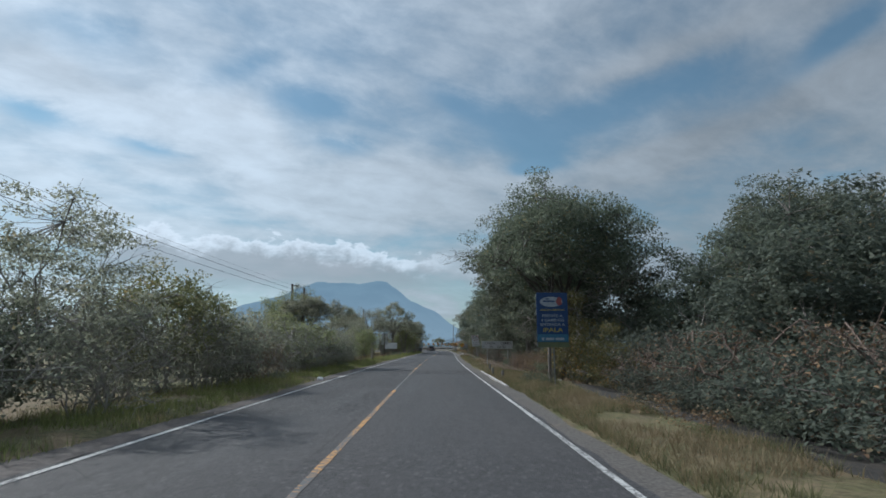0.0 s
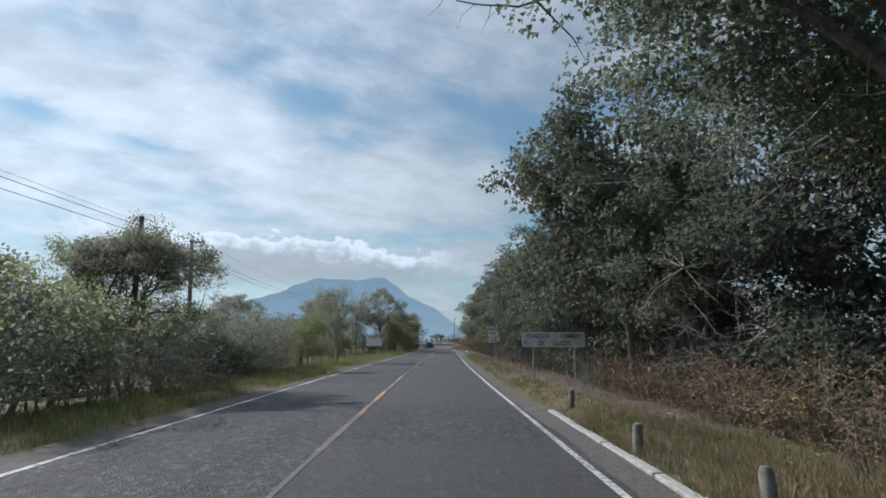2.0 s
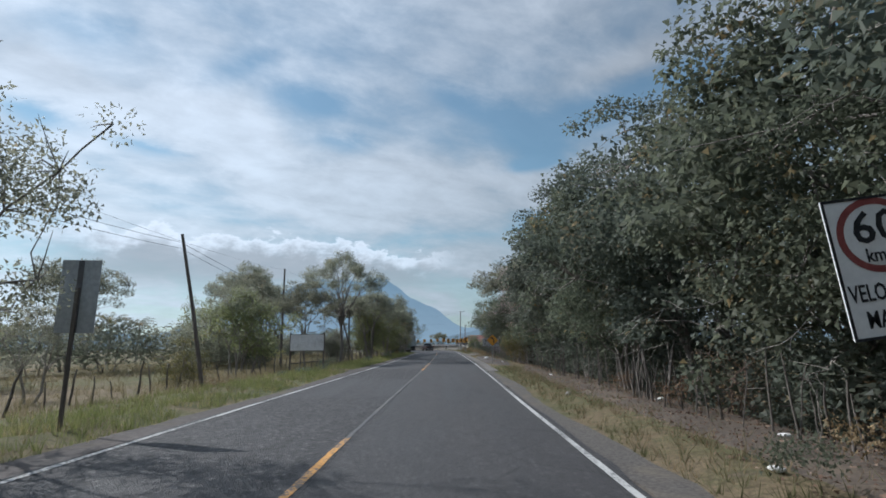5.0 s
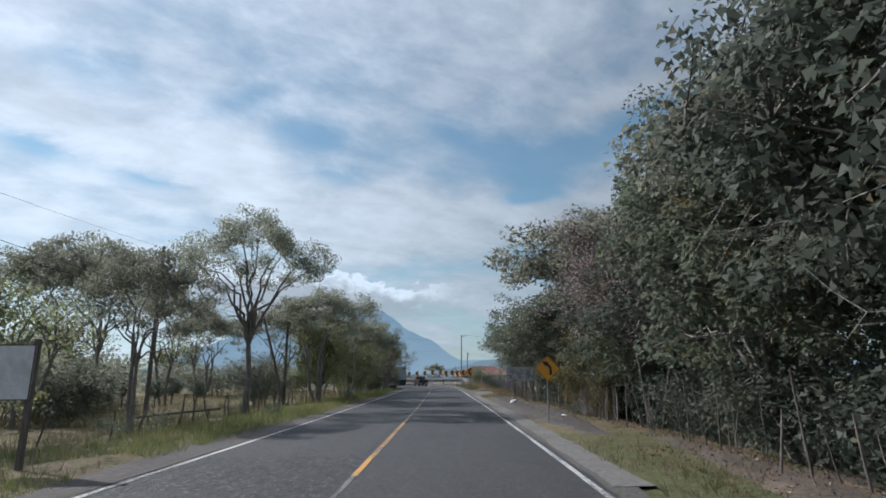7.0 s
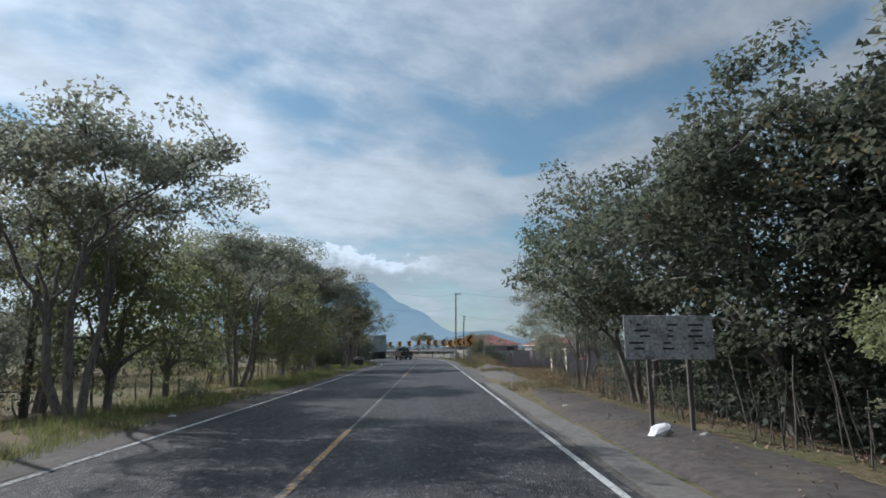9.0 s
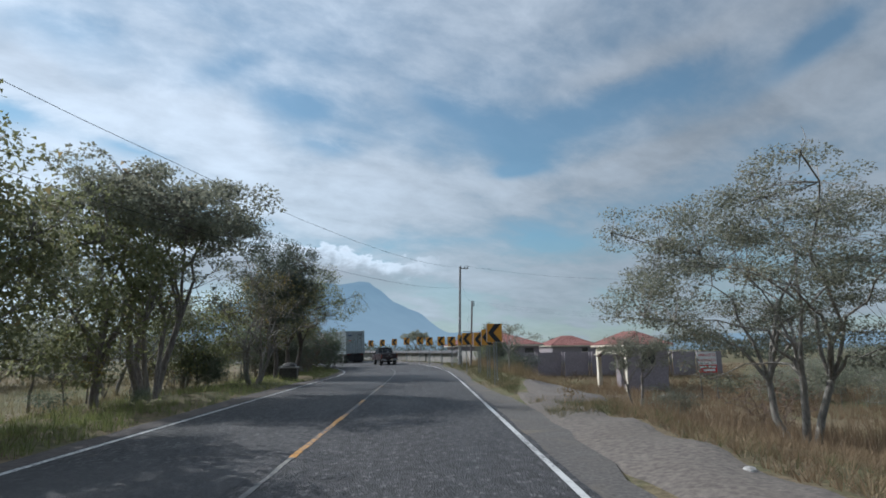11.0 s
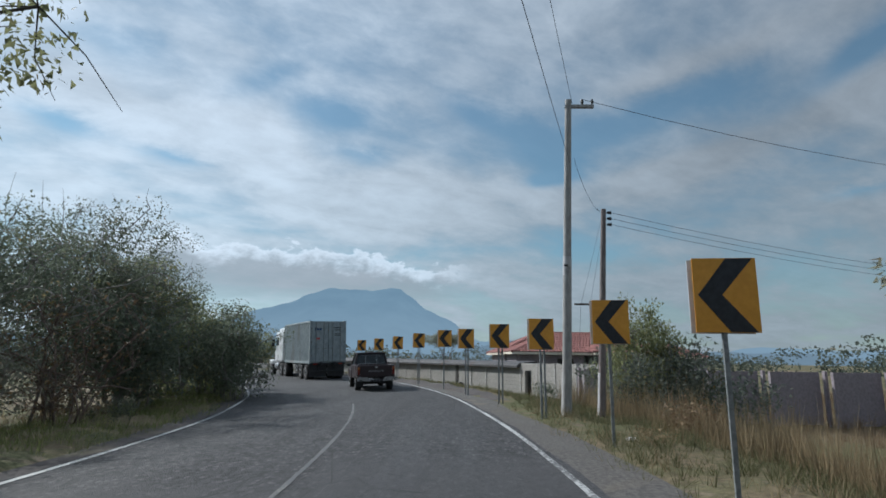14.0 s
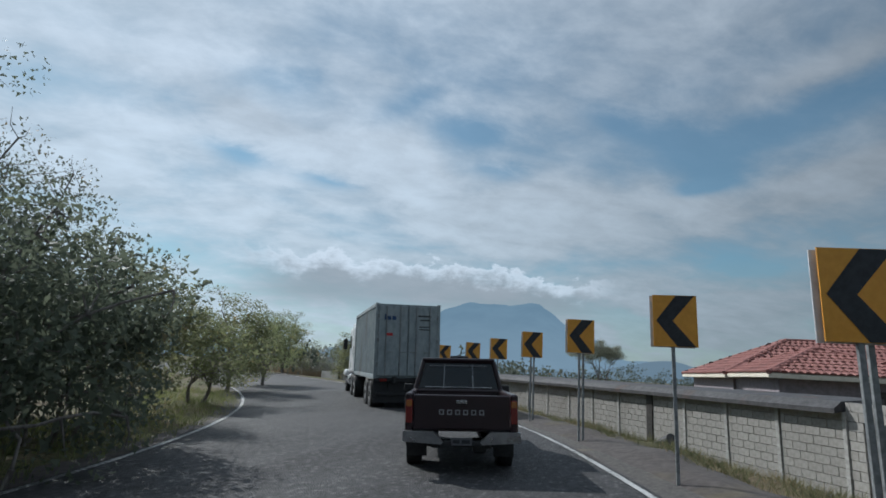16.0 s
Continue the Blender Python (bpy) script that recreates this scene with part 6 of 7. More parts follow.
    # sheet-metal coping: a narrow sloping roof along the top
    cop = MB()
    pts = along(WALL_LINE[1:], 0.97)
    vs = []
    for p, d in pts:
        side = Vector((d.y, -d.x))            # away from the road
        for o, z in ((-0.32, 1.09), (-0.32, 1.20), (-0.10, 1.36), (1.10, 1.46), (1.10, 1.36), (0.02, 1.16)):
            q = p + side * o
            vs.append((q.x, q.y, z - 0.08))
    n = len(pts)
    fs = [(r * 6 + k, r * 6 + (k + 1) % 6, (r + 1) * 6 + (k + 1) % 6, (r + 1) * 6 + k) for r in range(n - 1) for k in range(6)] + [tuple(range(6)), tuple(range(n * 6 - 1, n * 6 - 7, -1))]
    cop.add(vs, fs)
    part("coping", cop, COPING, wall, "dark weathered sheet-metal coping")
    # low parapet far along the bend
    par = thing("parapet", "low weathered white parapet with dark painted marks", "parapet", kind="structure")
    for k in range(4):
        i = index_at(203) + k * 9
        x, y, _ = beside(i, right_edge(i) + 2.2)
        ob = part("parapet_section", MB().box((0, 0, 0.35), (4.0, 0.22, 0.85), 0.02), WHITEWASH, par, "", pose(x, y, -0.1, 0, 0, math.degrees(LINE[i, 2]) + 90))
        bars([(-1.2, 0.38, 0.5, 0.30), (-0.4, 0.38, 0.35, 0.30), (0.5, 0.38, 0.55, 0.30)], -0.112, SIGN_BLACK, ob, "painted_mark", "dark painted marks")


build_block_wall()


# ---- houses ----
def tile_field(mb, a, b, c, d, tw=0.24, tl=0.36):
    """Rows of half-round clay tiles on the roof face with eave a-b and ridge d-c."""
    a, b, c, d = (Vector(p) for p in (a, b, c, d))
    nrm = (b - a).cross(d - a).normalized()
    if nrm.z < 0:
        nrm = -nrm
    ex = (b - a).normalized()
    H = (d - a) - ex * (d - a).dot(ex)
    L, Hl = (b - a).length, H.length
    ey = H / Hl
    x0d, x1c = (d - a).dot(ex), (c - a).dot(ex)
    rows = max(int(Hl / tl), 1)
    for r in range(rows):
        t = r / rows
        lo, hi = x0d * t, L + (x1c - L) * t
        cnt = int((hi - lo) / tw)
        for k in range(cnt):
            x = lo + (hi - lo - cnt * tw) / 2 + k * tw
            vs = []
            for e, lift in ((0.0, 0.035), (tl * 1.12, 0.0)):
                for s in range(5):
                    an = math.pi * s / 4
                    vs.append(a + ex * (x + tw / 2 - math.cos(an) * tw * 0.5) + ey * (r * Hl / rows + e) + nrm * (math.sin(an) * 0.075 + lift + 0.01))
            mb.add(vs, [(s, s + 1, s + 6, s + 5) for s in range(4)] + [(0, 1, 2, 3, 4)], 0, False)


def hip_roof(parent, w, d, z, rise, over=0.45):
    w, d = w / 2 + over, d / 2 + over
    rx = max(w - d, 0.0)
    A, B, C, D = (-w, -d, z), (w, -d, z), (w, d, z), (-w, d, z)
    E, F = (-rx, 0, z + rise), (rx, 0, z + rise)
    roof = part("roof", MB().add([A, B, C, D, E, F, (-w, -d, z - 0.12), (w, -d, z - 0.12), (w, d, z - 0.12), (-w, d, z - 0.12)],
                                 [(0, 1, 5, 4), (1, 2, 5), (2, 3, 4, 5), (3, 0, 4), (6, 7, 1, 0), (7, 8, 2, 1), (8, 9, 3, 2), (9, 6, 0, 3), (9, 8, 7, 6)]), PLASTER, parent, "roof slab with a pale eave edge")
    mb = MB()
    tile_field(mb, A, B, F, E)
    tile_field(mb, B, C, F, F)
    tile_field(mb, C, D, E, F)
    tile_field(mb, D, A, E, E)
    ob = part("roof_tiles", mb, TILE, roof, "rows of red clay tiles")
    ob["kind"] = "stuff"
    ridge = MB()
    for p, q in ((E, F), (A, E), (D, E), (B, F), (C, F)):
        p, q = Vector(p) + up * 0.05, Vector(q) + up * 0.05
        if (q - p).length > 0.1:
            ridge.tube([p, q], 0.09, 7)
    part("ridge_tiles", ridge, TILE, roof, "rounded ridge tiles")


def small_house():
    x, y = 17.4, 172.3
    zg = z_at(x, y)
    t = thing("house", "small cream house with red tiled hip roof and gabled porch", "house", pose(x, y, zg, 0, 0, 96))
    eave = 1.72 - zg
    w, d = 5.9, 3.4
    h = eave + 0.1
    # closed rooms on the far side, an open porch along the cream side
    # mauve instead of cream: the shade on these walls is in the colour
    part("wall", MB().box((0.0, -0.75, h / 2 - 0.15), (w - 0.3, d - 1.9, h + 0.1), 0.01), PLASTER_SHADE, t, "rooms with shade in their mauve colour")
    part("wall", MB().box((-w / 2 + 0.08, 0, h / 2 - 0.15), (0.18, d, h + 0.12), 0.01), PLASTER_SHADE, t, "end wall with shade in its mauve colour")
    part("wall", MB().box((0, d / 2 - 0.12, eave - 0.36), (w - 0.02, 0.24, 0.72), 0.012), PLASTER, t, "cream beam over the porch")
    for px in (-w / 2 + 0.19, w / 2 - 0.17):
        part("porch_pillar", MB().box((px, d / 2 - 0.10, eave / 2 - 0.2), (0.36, 0.34, eave - 0.1), 0.015), PLASTER, t, "cream pillar")
        part("pillar_cap", MB().box((px, d / 2 - 0.08, eave - 0.80), (0.62, 0.52, 0.09), 0.01), PLASTER, t)
    win = part("window", MB().box((-w / 2 - 0.03, -0.1, eave - 1.0), (0.06, 1.15, 0.95), 0.005), DOOR_DARK, t, "dark window")
    part("window_sill", MB().box((-w / 2 - 0.06, -0.1, eave - 1.5), (0.12, 1.3, 0.06), 0.005), PLASTER_SHADE, win)
    part("door", MB().box((0.4, 0.24, eave / 2 - 0.4), (0.95, 0.06, 2.1), 0.01), DOOR_DARK, t, "dark door in the porch")
    # porch gable
    g = MB()
    for sx in (-1, 1):
        a0, a1 = Vector((sx * 2.45, 0, eave - 0.98)), Vector((0, 0, eave - 0.16))
        vs = [(p.x, yy, p.z + dz) for yy in (d / 2 - 0.1, d / 2 + 0.16) for p, dz in ((a0, 0), (a1, 0), (a1, 0.12), (a0, 0.12))]
        g.add(vs, [(0, 1, 2, 3), (7, 6, 5, 4), (3, 2, 6, 7), (1, 0, 4, 5), (0, 3, 7, 4), (2, 1, 5, 6)])
    part("porch_gable", g, GABLE, t, "dark brown gabled porch roof")
    hip_roof(t, w, d, eave, 1.05, 0.38)


def walled_house(x, y, w, d, eave, rise, turn, label):
    zg = z_at(x, y)
    t = thing("house", label, "house", pose(x, y, zg, 0, 0, turn), group="houses behind the wall")
    part("wall", MB().box((0, 0, (eave - zg) / 2 - 0.1), (w, d, eave - zg + 0.15), 0.01), PLASTER_SHADE, t, "walls of the shade-toned mauve plaster")
    win = part("window", MB().box((w * 0.22, -d / 2 - 0.02, eave - zg - 0.75), (1.1, 0.06, 0.7), 0.005), DOOR_DARK, t, "dark window")
    part("window_sill", MB().box((w * 0.22, -d / 2 - 0.06, eave - zg - 1.14), (1.3, 0.12, 0.06), 0.005), PLASTER, win)
    part("fascia", MB().box((0, -d / 2 - 0.42, eave - zg - 0.06), (w + 0.9, 0.05, 0.16), 0.004), PLASTER, t, "pale eave board")
    hip_roof(t, w, d, eave - zg, rise)


small_house()
walled_house(8.7, 202.3, 11.0, 6.6, 1.92, 1.7, 5, "low house with broad red tiled hip roof behind a wall")
walled_house(6.05, 197.0, 4.6, 5.4, 1.95, 1.05, 5, "tiled front wing of a low house behind a wall")
walled_house(11.6, 197.0, 4.6, 5.2, 1.98, 1.0, 5, "second tiled wing of a low house behind a wall")
walled_house(27, 232, 9, 7, 2.0, 1.8, 10, "distant house with a red tiled roof among trees")


def shed():
    x, y = 6.45, 107.2
    t = thing("shed", "low dark shed with a grey ribbed sheet wall with tree shade in its colour", "shed", pose(x, y, z_at(x, y), 0, 0, 3))
    w = part("wall", MB().box((0.06, 0, 0.45), (0.05, 4.3, 1.1), 0.008), SHED_SHEET, t, "grey ribbed sheet wall with tree shade in its colour")
    for k in range(11):
        part("rib", MB().box((0.026, 0, 0.02 + k * 0.088), (0.03, 4.28, 0.035), 0.008), SHED_SHEET, w)
    part("inner_wall", MB().box((0.13, 0, 0.8), (0.06, 4.2, 2.02), 0.01).box((1.6, -2.05, 0.7), (2.6, 0.08, 1.7), 0.01).box((1.6, 2.05, 0.7), (2.6, 0.08, 1.7), 0.01), SHED_SHADE_BOARD, t, "brown board wall with tree shade in its dark colour")
    for yy in (-2.1, -0.7, 0.75, 2.1):
        part("roof_post", MB().tube([(0.02, yy, -0.3), (0.0, yy + 0.04, 0.8), (0.02, yy, 1.84)], [0.045, 0.04, 0.035], 7), STICK, t)
    part("eave_pole", MB().tube([(-0.1, -2.5, 1.80), (-0.08, 0.0, 1.83), (-0.1, 2.5, 1.87)], 0.022, 7), PALE_BARK, t, "thin pale eave pole")
    mb = MB()
    for k in range(24):
        mb.tube([(0.12, -2.42 + k * 0.21, 1.80), (2.9, -2.42 + k * 0.21, 1.62)], 0.06, 6)
    part("roof", mb, COPING, t, "dark rusty corrugated roof")


shed()


# ---- vehicles, as they stand at the bend ----
def wheel(parent, x, y, r, w):
    ob = part("wheel", MB().tube([(x - w / 2, y, r), (x - w / 2 + 0.03, y, r), (x + w / 2 - 0.03, y, r), (x + w / 2, y, r)], [r * 0.93, r, r, r * 0.93], 28), TYRE, parent, "black tyre")
    part("rim", MB().tube([(x - w / 2 - 0.006, y, r), (x + w / 2 + 0.006, y, r)], [r * 0.56, r * 0.56], 20), CHROME, ob, "steel rim")
    part("hub", MB().tube([(x - w / 2 - 0.03, y, r), (x + w / 2 + 0.03, y, r)], [r * 0.2, r * 0.2], 12), CAR_BLACK, ob, "dark hub")
    return ob


def pickup():
    t = thing("pickup_truck", "dark maroon pickup truck with a chrome rear bumper, seen from behind", "pickup truck", pose(-3.62, 181.15, -0.045, 0, -2.2, 16))
    W = 1.70
    part("bed", MB().box((-W / 2 + 0.06, 1.02, 0.90), (0.11, 1.95, 0.58), 0.035).box((W / 2 - 0.06, 1.02, 0.90), (0.11, 1.95, 0.58), 0.035).box((0, 1.05, 0.68), (W - 0.2, 1.9, 0.08), 0.01), CAR_PAINT, t, "maroon load bed")
    gate = part("tailgate", MB().box((0, 0.075, 0.92), (W - 0.26, 0.06, 0.50), 0.02), CAR_PAINT, t, "maroon tailgate")
    part("tailgate_handle", MB().box((0, 0.038, 1.07), (0.17, 0.025, 0.055), 0.008), CHROME, gate, "chrome handle")
    for k in range(6):
        bars([(-0.30 + 0.12 * k + dx, 0.92 + dz, w, h) for dx, dz, w, h in ((0, 0.030, 0.075, 0.014), (0, -0.030, 0.075, 0.014), (-0.028, 0, 0.016, 0.046), (0.028, 0, 0.016, 0.046))], 0.040, LETTER_PALE, gate, "maker_mark", "pale plain mark")
    for sx in (-1, 1):
        lamp = part("tail_lamp", MB().box((sx * (W / 2 - 0.065), 0.055, 0.93), (0.10, 0.05, 0.34), 0.01), TAIL_RED, t, "red tail lamp")
        part("turn_lamp", MB().box((sx * (W / 2 - 0.065), 0.030, 1.04), (0.085, 0.012, 0.09), 0.004), TAIL_AMBER, lamp, "amber lens")
        part("bumper", MB().prism([(sx * 0.86, 0.655), (sx * 0.865, 0.51), (sx * 0.30, 0.475), (sx * 0.27, 0.51), (sx * 0.42, 0.655)], -0.09, 0.05), CHROME, t, "dull chrome bumper end")
        flap = part("mud_flap", MB().box((sx * 0.68, 0.60, 0.40), (0.32, 0.02, 0.36), 0.004), CAR_BLACK, t)
        part("lettering", lettering([("4WD", 0.075, sx * 0.68, 0.47, 0.17)], LETTER_PALE), None, flap, "small pale letters", pose(0, 0.588, 0))
        part("door_mirror", MB().box((sx * (W / 2 + 0.13), 3.15, 1.17), (0.20, 0.08, 0.14), 0.025), CAR_BLACK, t, "black door mirror")
        part("fender", MB().box((sx * (W / 2 - 0.05), 4.0, 0.74), (0.12, 1.9, 0.42), 0.05), CAR_PAINT, t)
    part("bumper_step", MB().box((0, -0.01, 0.49), (0.62, 0.13, 0.07), 0.012), CAR_BLACK, t, "dark bumper step")
    part("number_plate", MB().box((0, -0.082, 0.52), (0.30, 0.012, 0.11), 0.004), TIN, t, "grey plate with plain bars")
    bars([(-0.08, 0.52, 0.10, 0.05), (0.06, 0.52, 0.12, 0.05)], -0.090, SIGN_BLACK, t, "plate_bar")
    part("chassis", MB().box((-0.4, 2.4, 0.46), (0.10, 4.5, 0.12), 0.01).box((0.4, 2.4, 0.46), (0.10, 4.5, 0.12), 0.01).tube([(-0.7, 1.05, 0.36), (0.7, 1.05, 0.36)], 0.06, 8).box((0.28, 0.5, 0.40), (0.2, 0.7, 0.16), 0.04), CAR_BLACK, t)
    # cab: lower box, glasshouse, roof
    part("cab", MB().box((0, 2.72, 0.86), (W - 0.04, 1.55, 0.62), 0.05), CAR_PAINT, t)
    y0, y1, y2, y3 = 1.98, 2.08, 3.05, 3.62
    roofz, belt = 1.69, 1.15
    hb, ht = W / 2 - 0.06, W / 2 - 0.20
    P = [(-hb, y0, belt), (hb, y0, belt), (ht, y1, roofz), (-ht, y1, roofz), (-hb, y3, belt), (hb, y3, belt), (ht, y2, roofz), (-ht, y2, roofz)]
    panes = [part(nm, MB().add([P[k] for k in ids], [(0, 1, 2, 3)]), CAR_GLASS, t, "dark tinted glass")
             for nm, ids in (("rear_window", (0, 1, 2, 3)), ("windscreen", (5, 4, 7, 6)), ("side_window", (4, 0, 3, 7)), ("side_window", (1, 5, 6, 2)))]
    for a, b in ((0, 3), (1, 2), (4, 7), (5, 6), (0, 1), (3, 2), (4, 5), (7, 6)):
        part("pillar", MB().tube([P[a], P[b]], 0.045, 6), CAR_PAINT, t)
    for px in (-0.26, 0.26):
        part("window_bar", MB().tube([(px * 1.05, y0 - 0.005, belt + 0.04), (px, y1 - 0.008, roofz - 0.05)], 0.012, 5), CHROME, panes[0], "thin pale bar of the sliding window")
    part("window_bar", MB().tube([(-0.62, y0, belt + 0.07), (0.62, y0, belt + 0.07)], 0.010, 5), CHROME, panes[0])
    part("window_bar", MB().tube([(-0.54, y1 - 0.02, roofz - 0.08), (0.54, y1 - 0.02, roofz - 0.08)], 0.010, 5), CHROME, panes[0])
    part("roof", MB().box((0, (y1 + y2) / 2, roofz + 0.025), (2 * ht + 0.06, y2 - y1 + 0.12, 0.07), 0.03), CAR_PAINT, t)
    part("roof_vent", MB().box((0.02, y1 + 0.2, roofz + 0.08), (0.34, 0.3, 0.05), 0.02), CAR_BLACK, t)
    for sx in (-1, 1):
        part("head_rest", MB().box((sx * 0.36, 2.65, 1.27), (0.28, 0.12, 0.24), 0.05), CAR_BLACK, t)
    part("hood", MB().box((0, 4.2, 0.98), (W - 0.16, 1.45, 0.16), 0.06), CAR_PAINT, t)
    for sx in (-1, 1):
        for yy in (1.08, 4.0):
            wheel(t, sx * (W / 2 - 0.12), yy, 0.37, 0.24)


def lorry():
    t = thing("container_lorry", "articulated lorry with a weathered pale shipping container", "lorry", pose(-8.5, 192.3, -0.03, 0, -2.2, 31))
    W, L, z0, z1 = 2.44, 6.7, 1.08, 3.82
    c = part("container", MB().box((0, L / 2, (z0 + z1) / 2), (W - 0.16, L - 0.08, z1 - z0 - 0.06), 0.0), CONTAINER, t, "pale grey-blue corrugated container")
    for sx in (-1, 1):
        # corrugated side: one folded sheet
        fold = []
        y = 0.14
        while y < L - 0.2:
            fold += [(0.07, y), (0.07, y + 0.07), (0.03, y + 0.11), (0.03, y + 0.21), (0.07, y + 0.25)]
            y += 0.28
        n = len(fold)
        vs = [(sx * (W / 2 - o), yy, z) for z in (z0 + 0.1, z1 - 0.08) for o, yy in fold]
        part("side_wall", MB().add(vs, [(k, k + 1, n + k + 1, n + k) for k in range(n - 1)]), CONTAINER, c)
        for yy in (0.06, L - 0.06):
            part("corner_post", MB().box((sx * (W / 2 - 0.05), yy, (z0 + z1) / 2), (0.12, 0.14, z1 - z0), 0.01), CONTAINER, c)
        for zz, hh in ((z1 - 0.06, 0.12), (z0 + 0.07, 0.15)):
            part("side_rail", MB().box((sx * (W / 2 - 0.05), L / 2, zz), (0.10, L - 0.28, hh), 0.01), CONTAINER, c)
    for sx in (-1, 1):
        d = part("container_door", MB().box((sx * 0.56, -0.01, (z0 + z1) / 2), (1.08, 0.06, z1 - z0 - 0.22), 0.01), CONTAINER, c)
        rods = MB()
        for px in (0.30, 0.82):
            rods.tube([(sx * px, -0.06, z0 + 0.10), (sx * px, -0.06, z1 - 0.10)], 0.018, 7)
            rods.box((sx * px, -0.06, z0 + 0.5), (0.05, 0.05, 0.10), 0.005).box((sx * px, -0.06, z1 - 0.5), (0.05, 0.05, 0.10), 0.005)
            rods.box((sx * (px - 0.1), -0.075, z0 + 0.95), (0.26, 0.02, 0.03), 0.003)
        part("lock_rod", rods, GALVANISED, d, "steel locking rods")
        part("hinge", MB().box((sx * 1.12, -0.03, z0 + 0.5), (0.08, 0.06, 0.14), 0.01).box((sx * 1.12, -0.03, z1 - 0.5), (0.08, 0.06, 0.14), 0.01).box((sx * 1.12, -0.03, (z0 + z1) / 2), (0.08, 0.06, 0.14), 0.01), GALVANISED, d)
    for bx, bz, bw, bh in ((-0.86, 0.52, 0.07, 0.20), (-0.72, 0.55, 0.14, 0.14), (-0.54, 0.55, 0.15, 0.14)):
        bars([(bx, z1 - bz, bw, bh)], -0.045, SIGN_BLUE, c, "maker_mark", "plain dark mark")
    for bz, bw, bh in ((0.45, 0.5, 0.06), (0.60, 0.36, 0.05), (0.85, 0.42, 0.04), (0.95, 0.42, 0.04)):
        bars([(0.62, z1 - bz, bw, bh)], -0.045, SIGN_BLACK, c, "number_bar")
    bars([(-0.70, z1 - 1.15, 0.26, 0.10)], -0.045, SIGN_RED, c, "hazard_mark")
    part("chassis", MB().box((-0.45, L / 2 + 1.2, 1.05), (0.14, L + 2.6, 0.22), 0.01).box((0.45, L / 2 + 1.2, 1.05), (0.14, L + 2.6, 0.22), 0.01).box((0, 0.12, 1.05), (2.4, 0.16, 0.16), 0.01), CAR_BLACK, t, "dark steel chassis")
    part("rear_guard", MB().box((0, 0.14, 0.55), (2.2, 0.08, 0.12), 0.01).box((-0.6, 0.16, 0.8), (0.08, 0.08, 0.5)).box((0.6, 0.16, 0.8), (0.08, 0.08, 0.5)), CAR_BLACK, t)
    for sx in (-1, 1):
        part("mud_flap", MB().box((sx * 0.60, 0.22, 0.66), (1.16, 0.03, 0.86), 0.006), CAR_BLACK, t)
        part("tail_lamp", MB().box((sx * 0.85, 0.03, 1.03), (0.26, 0.05, 0.10), 0.008), TAIL_RED, t, "red tail lamp")
        for yy in (0.95, 2.2, L - 0.2, L + 1.1):
            wheel(t, sx * 0.95, yy, 0.50, 0.52)
        wheel(t, sx * 1.02, L + 4.4, 0.50, 0.30)
    cab = part("cab", MB().box((0, L + 1.95, 2.25), (2.36, 2.3, 2.3), 0.12).box((0, L + 1.75, 3.45), (2.2, 1.7, 0.42), 0.16), TRUCK_WHITE, t, "white sleeper cab")
    part("hood", MB().box((0, L + 4.0, 1.5), (1.7, 2.0, 1.05), 0.20), TRUCK_WHITE, t)
    for sx in (-1.05, 1.05):
        part("fender", MB().box((sx, L + 4.35, 1.05), (0.45, 1.3, 0.35), 0.12), TRUCK_WHITE, t)
    part("windscreen", MB().box((0, L + 3.06, 2.75), (1.9, 0.05, 0.8), 0.01), CAR_GLASS, cab, "dark windscreen")
    for sx in (-1, 1):
        part("side_window", MB().box((sx * 1.185, L + 2.5, 2.65), (0.02, 0.8, 0.65), 0.005), CAR_GLASS, cab)
        part("mirror", MB().box((sx * 1.42, L + 3.0, 2.55), (0.22, 0.12, 0.55), 0.03).tube([(sx * 1.15, L + 3.0, 2.7), (sx * 1.4, L + 3.0, 2.7)], 0.02, 6), CAR_BLACK, t, "black wing mirror")
        part("exhaust_stack", MB().tube([(sx * 1.05, L + 0.65, 1.3), (sx * 1.05, L + 0.65, 3.75)], 0.07, 10), CHROME, t, "chrome exhaust stack")
        part("fuel_tank", MB().tube([(sx * 0.95, L + 1.9, 0.75), (sx * 0.95, L + 3.1, 0.75)], 0.30, 16), CHROME, t, "dull metal fuel tank")
    part("air_hose", MB().tube([(-0.9, L + 0.1, 1.4), (-1.0, L + 0.35, 1.15), (-0.95, L + 0.6, 1.5)], 0.025, 6), LETTER_PALE, t)


pickup()
lorry()


# ---- fences ----
def stick_mesh(seed, h, r, name="stick"):
    rs = random.Random(seed)
    pts, x, y = [], 0.0, 0.0
    for k in range(5):
        pts.append((x, y, -0.25 + (h + 0.25) * k / 4))
        x, y = x + rs.uniform(-0.05, 0.05), y + rs.uniform(-0.05, 0.05)
    return MB().tube(pts, [r * 1.1, r, r * 0.92, r * 0.8, r * 0.55], 6).mesh(name, STICK)


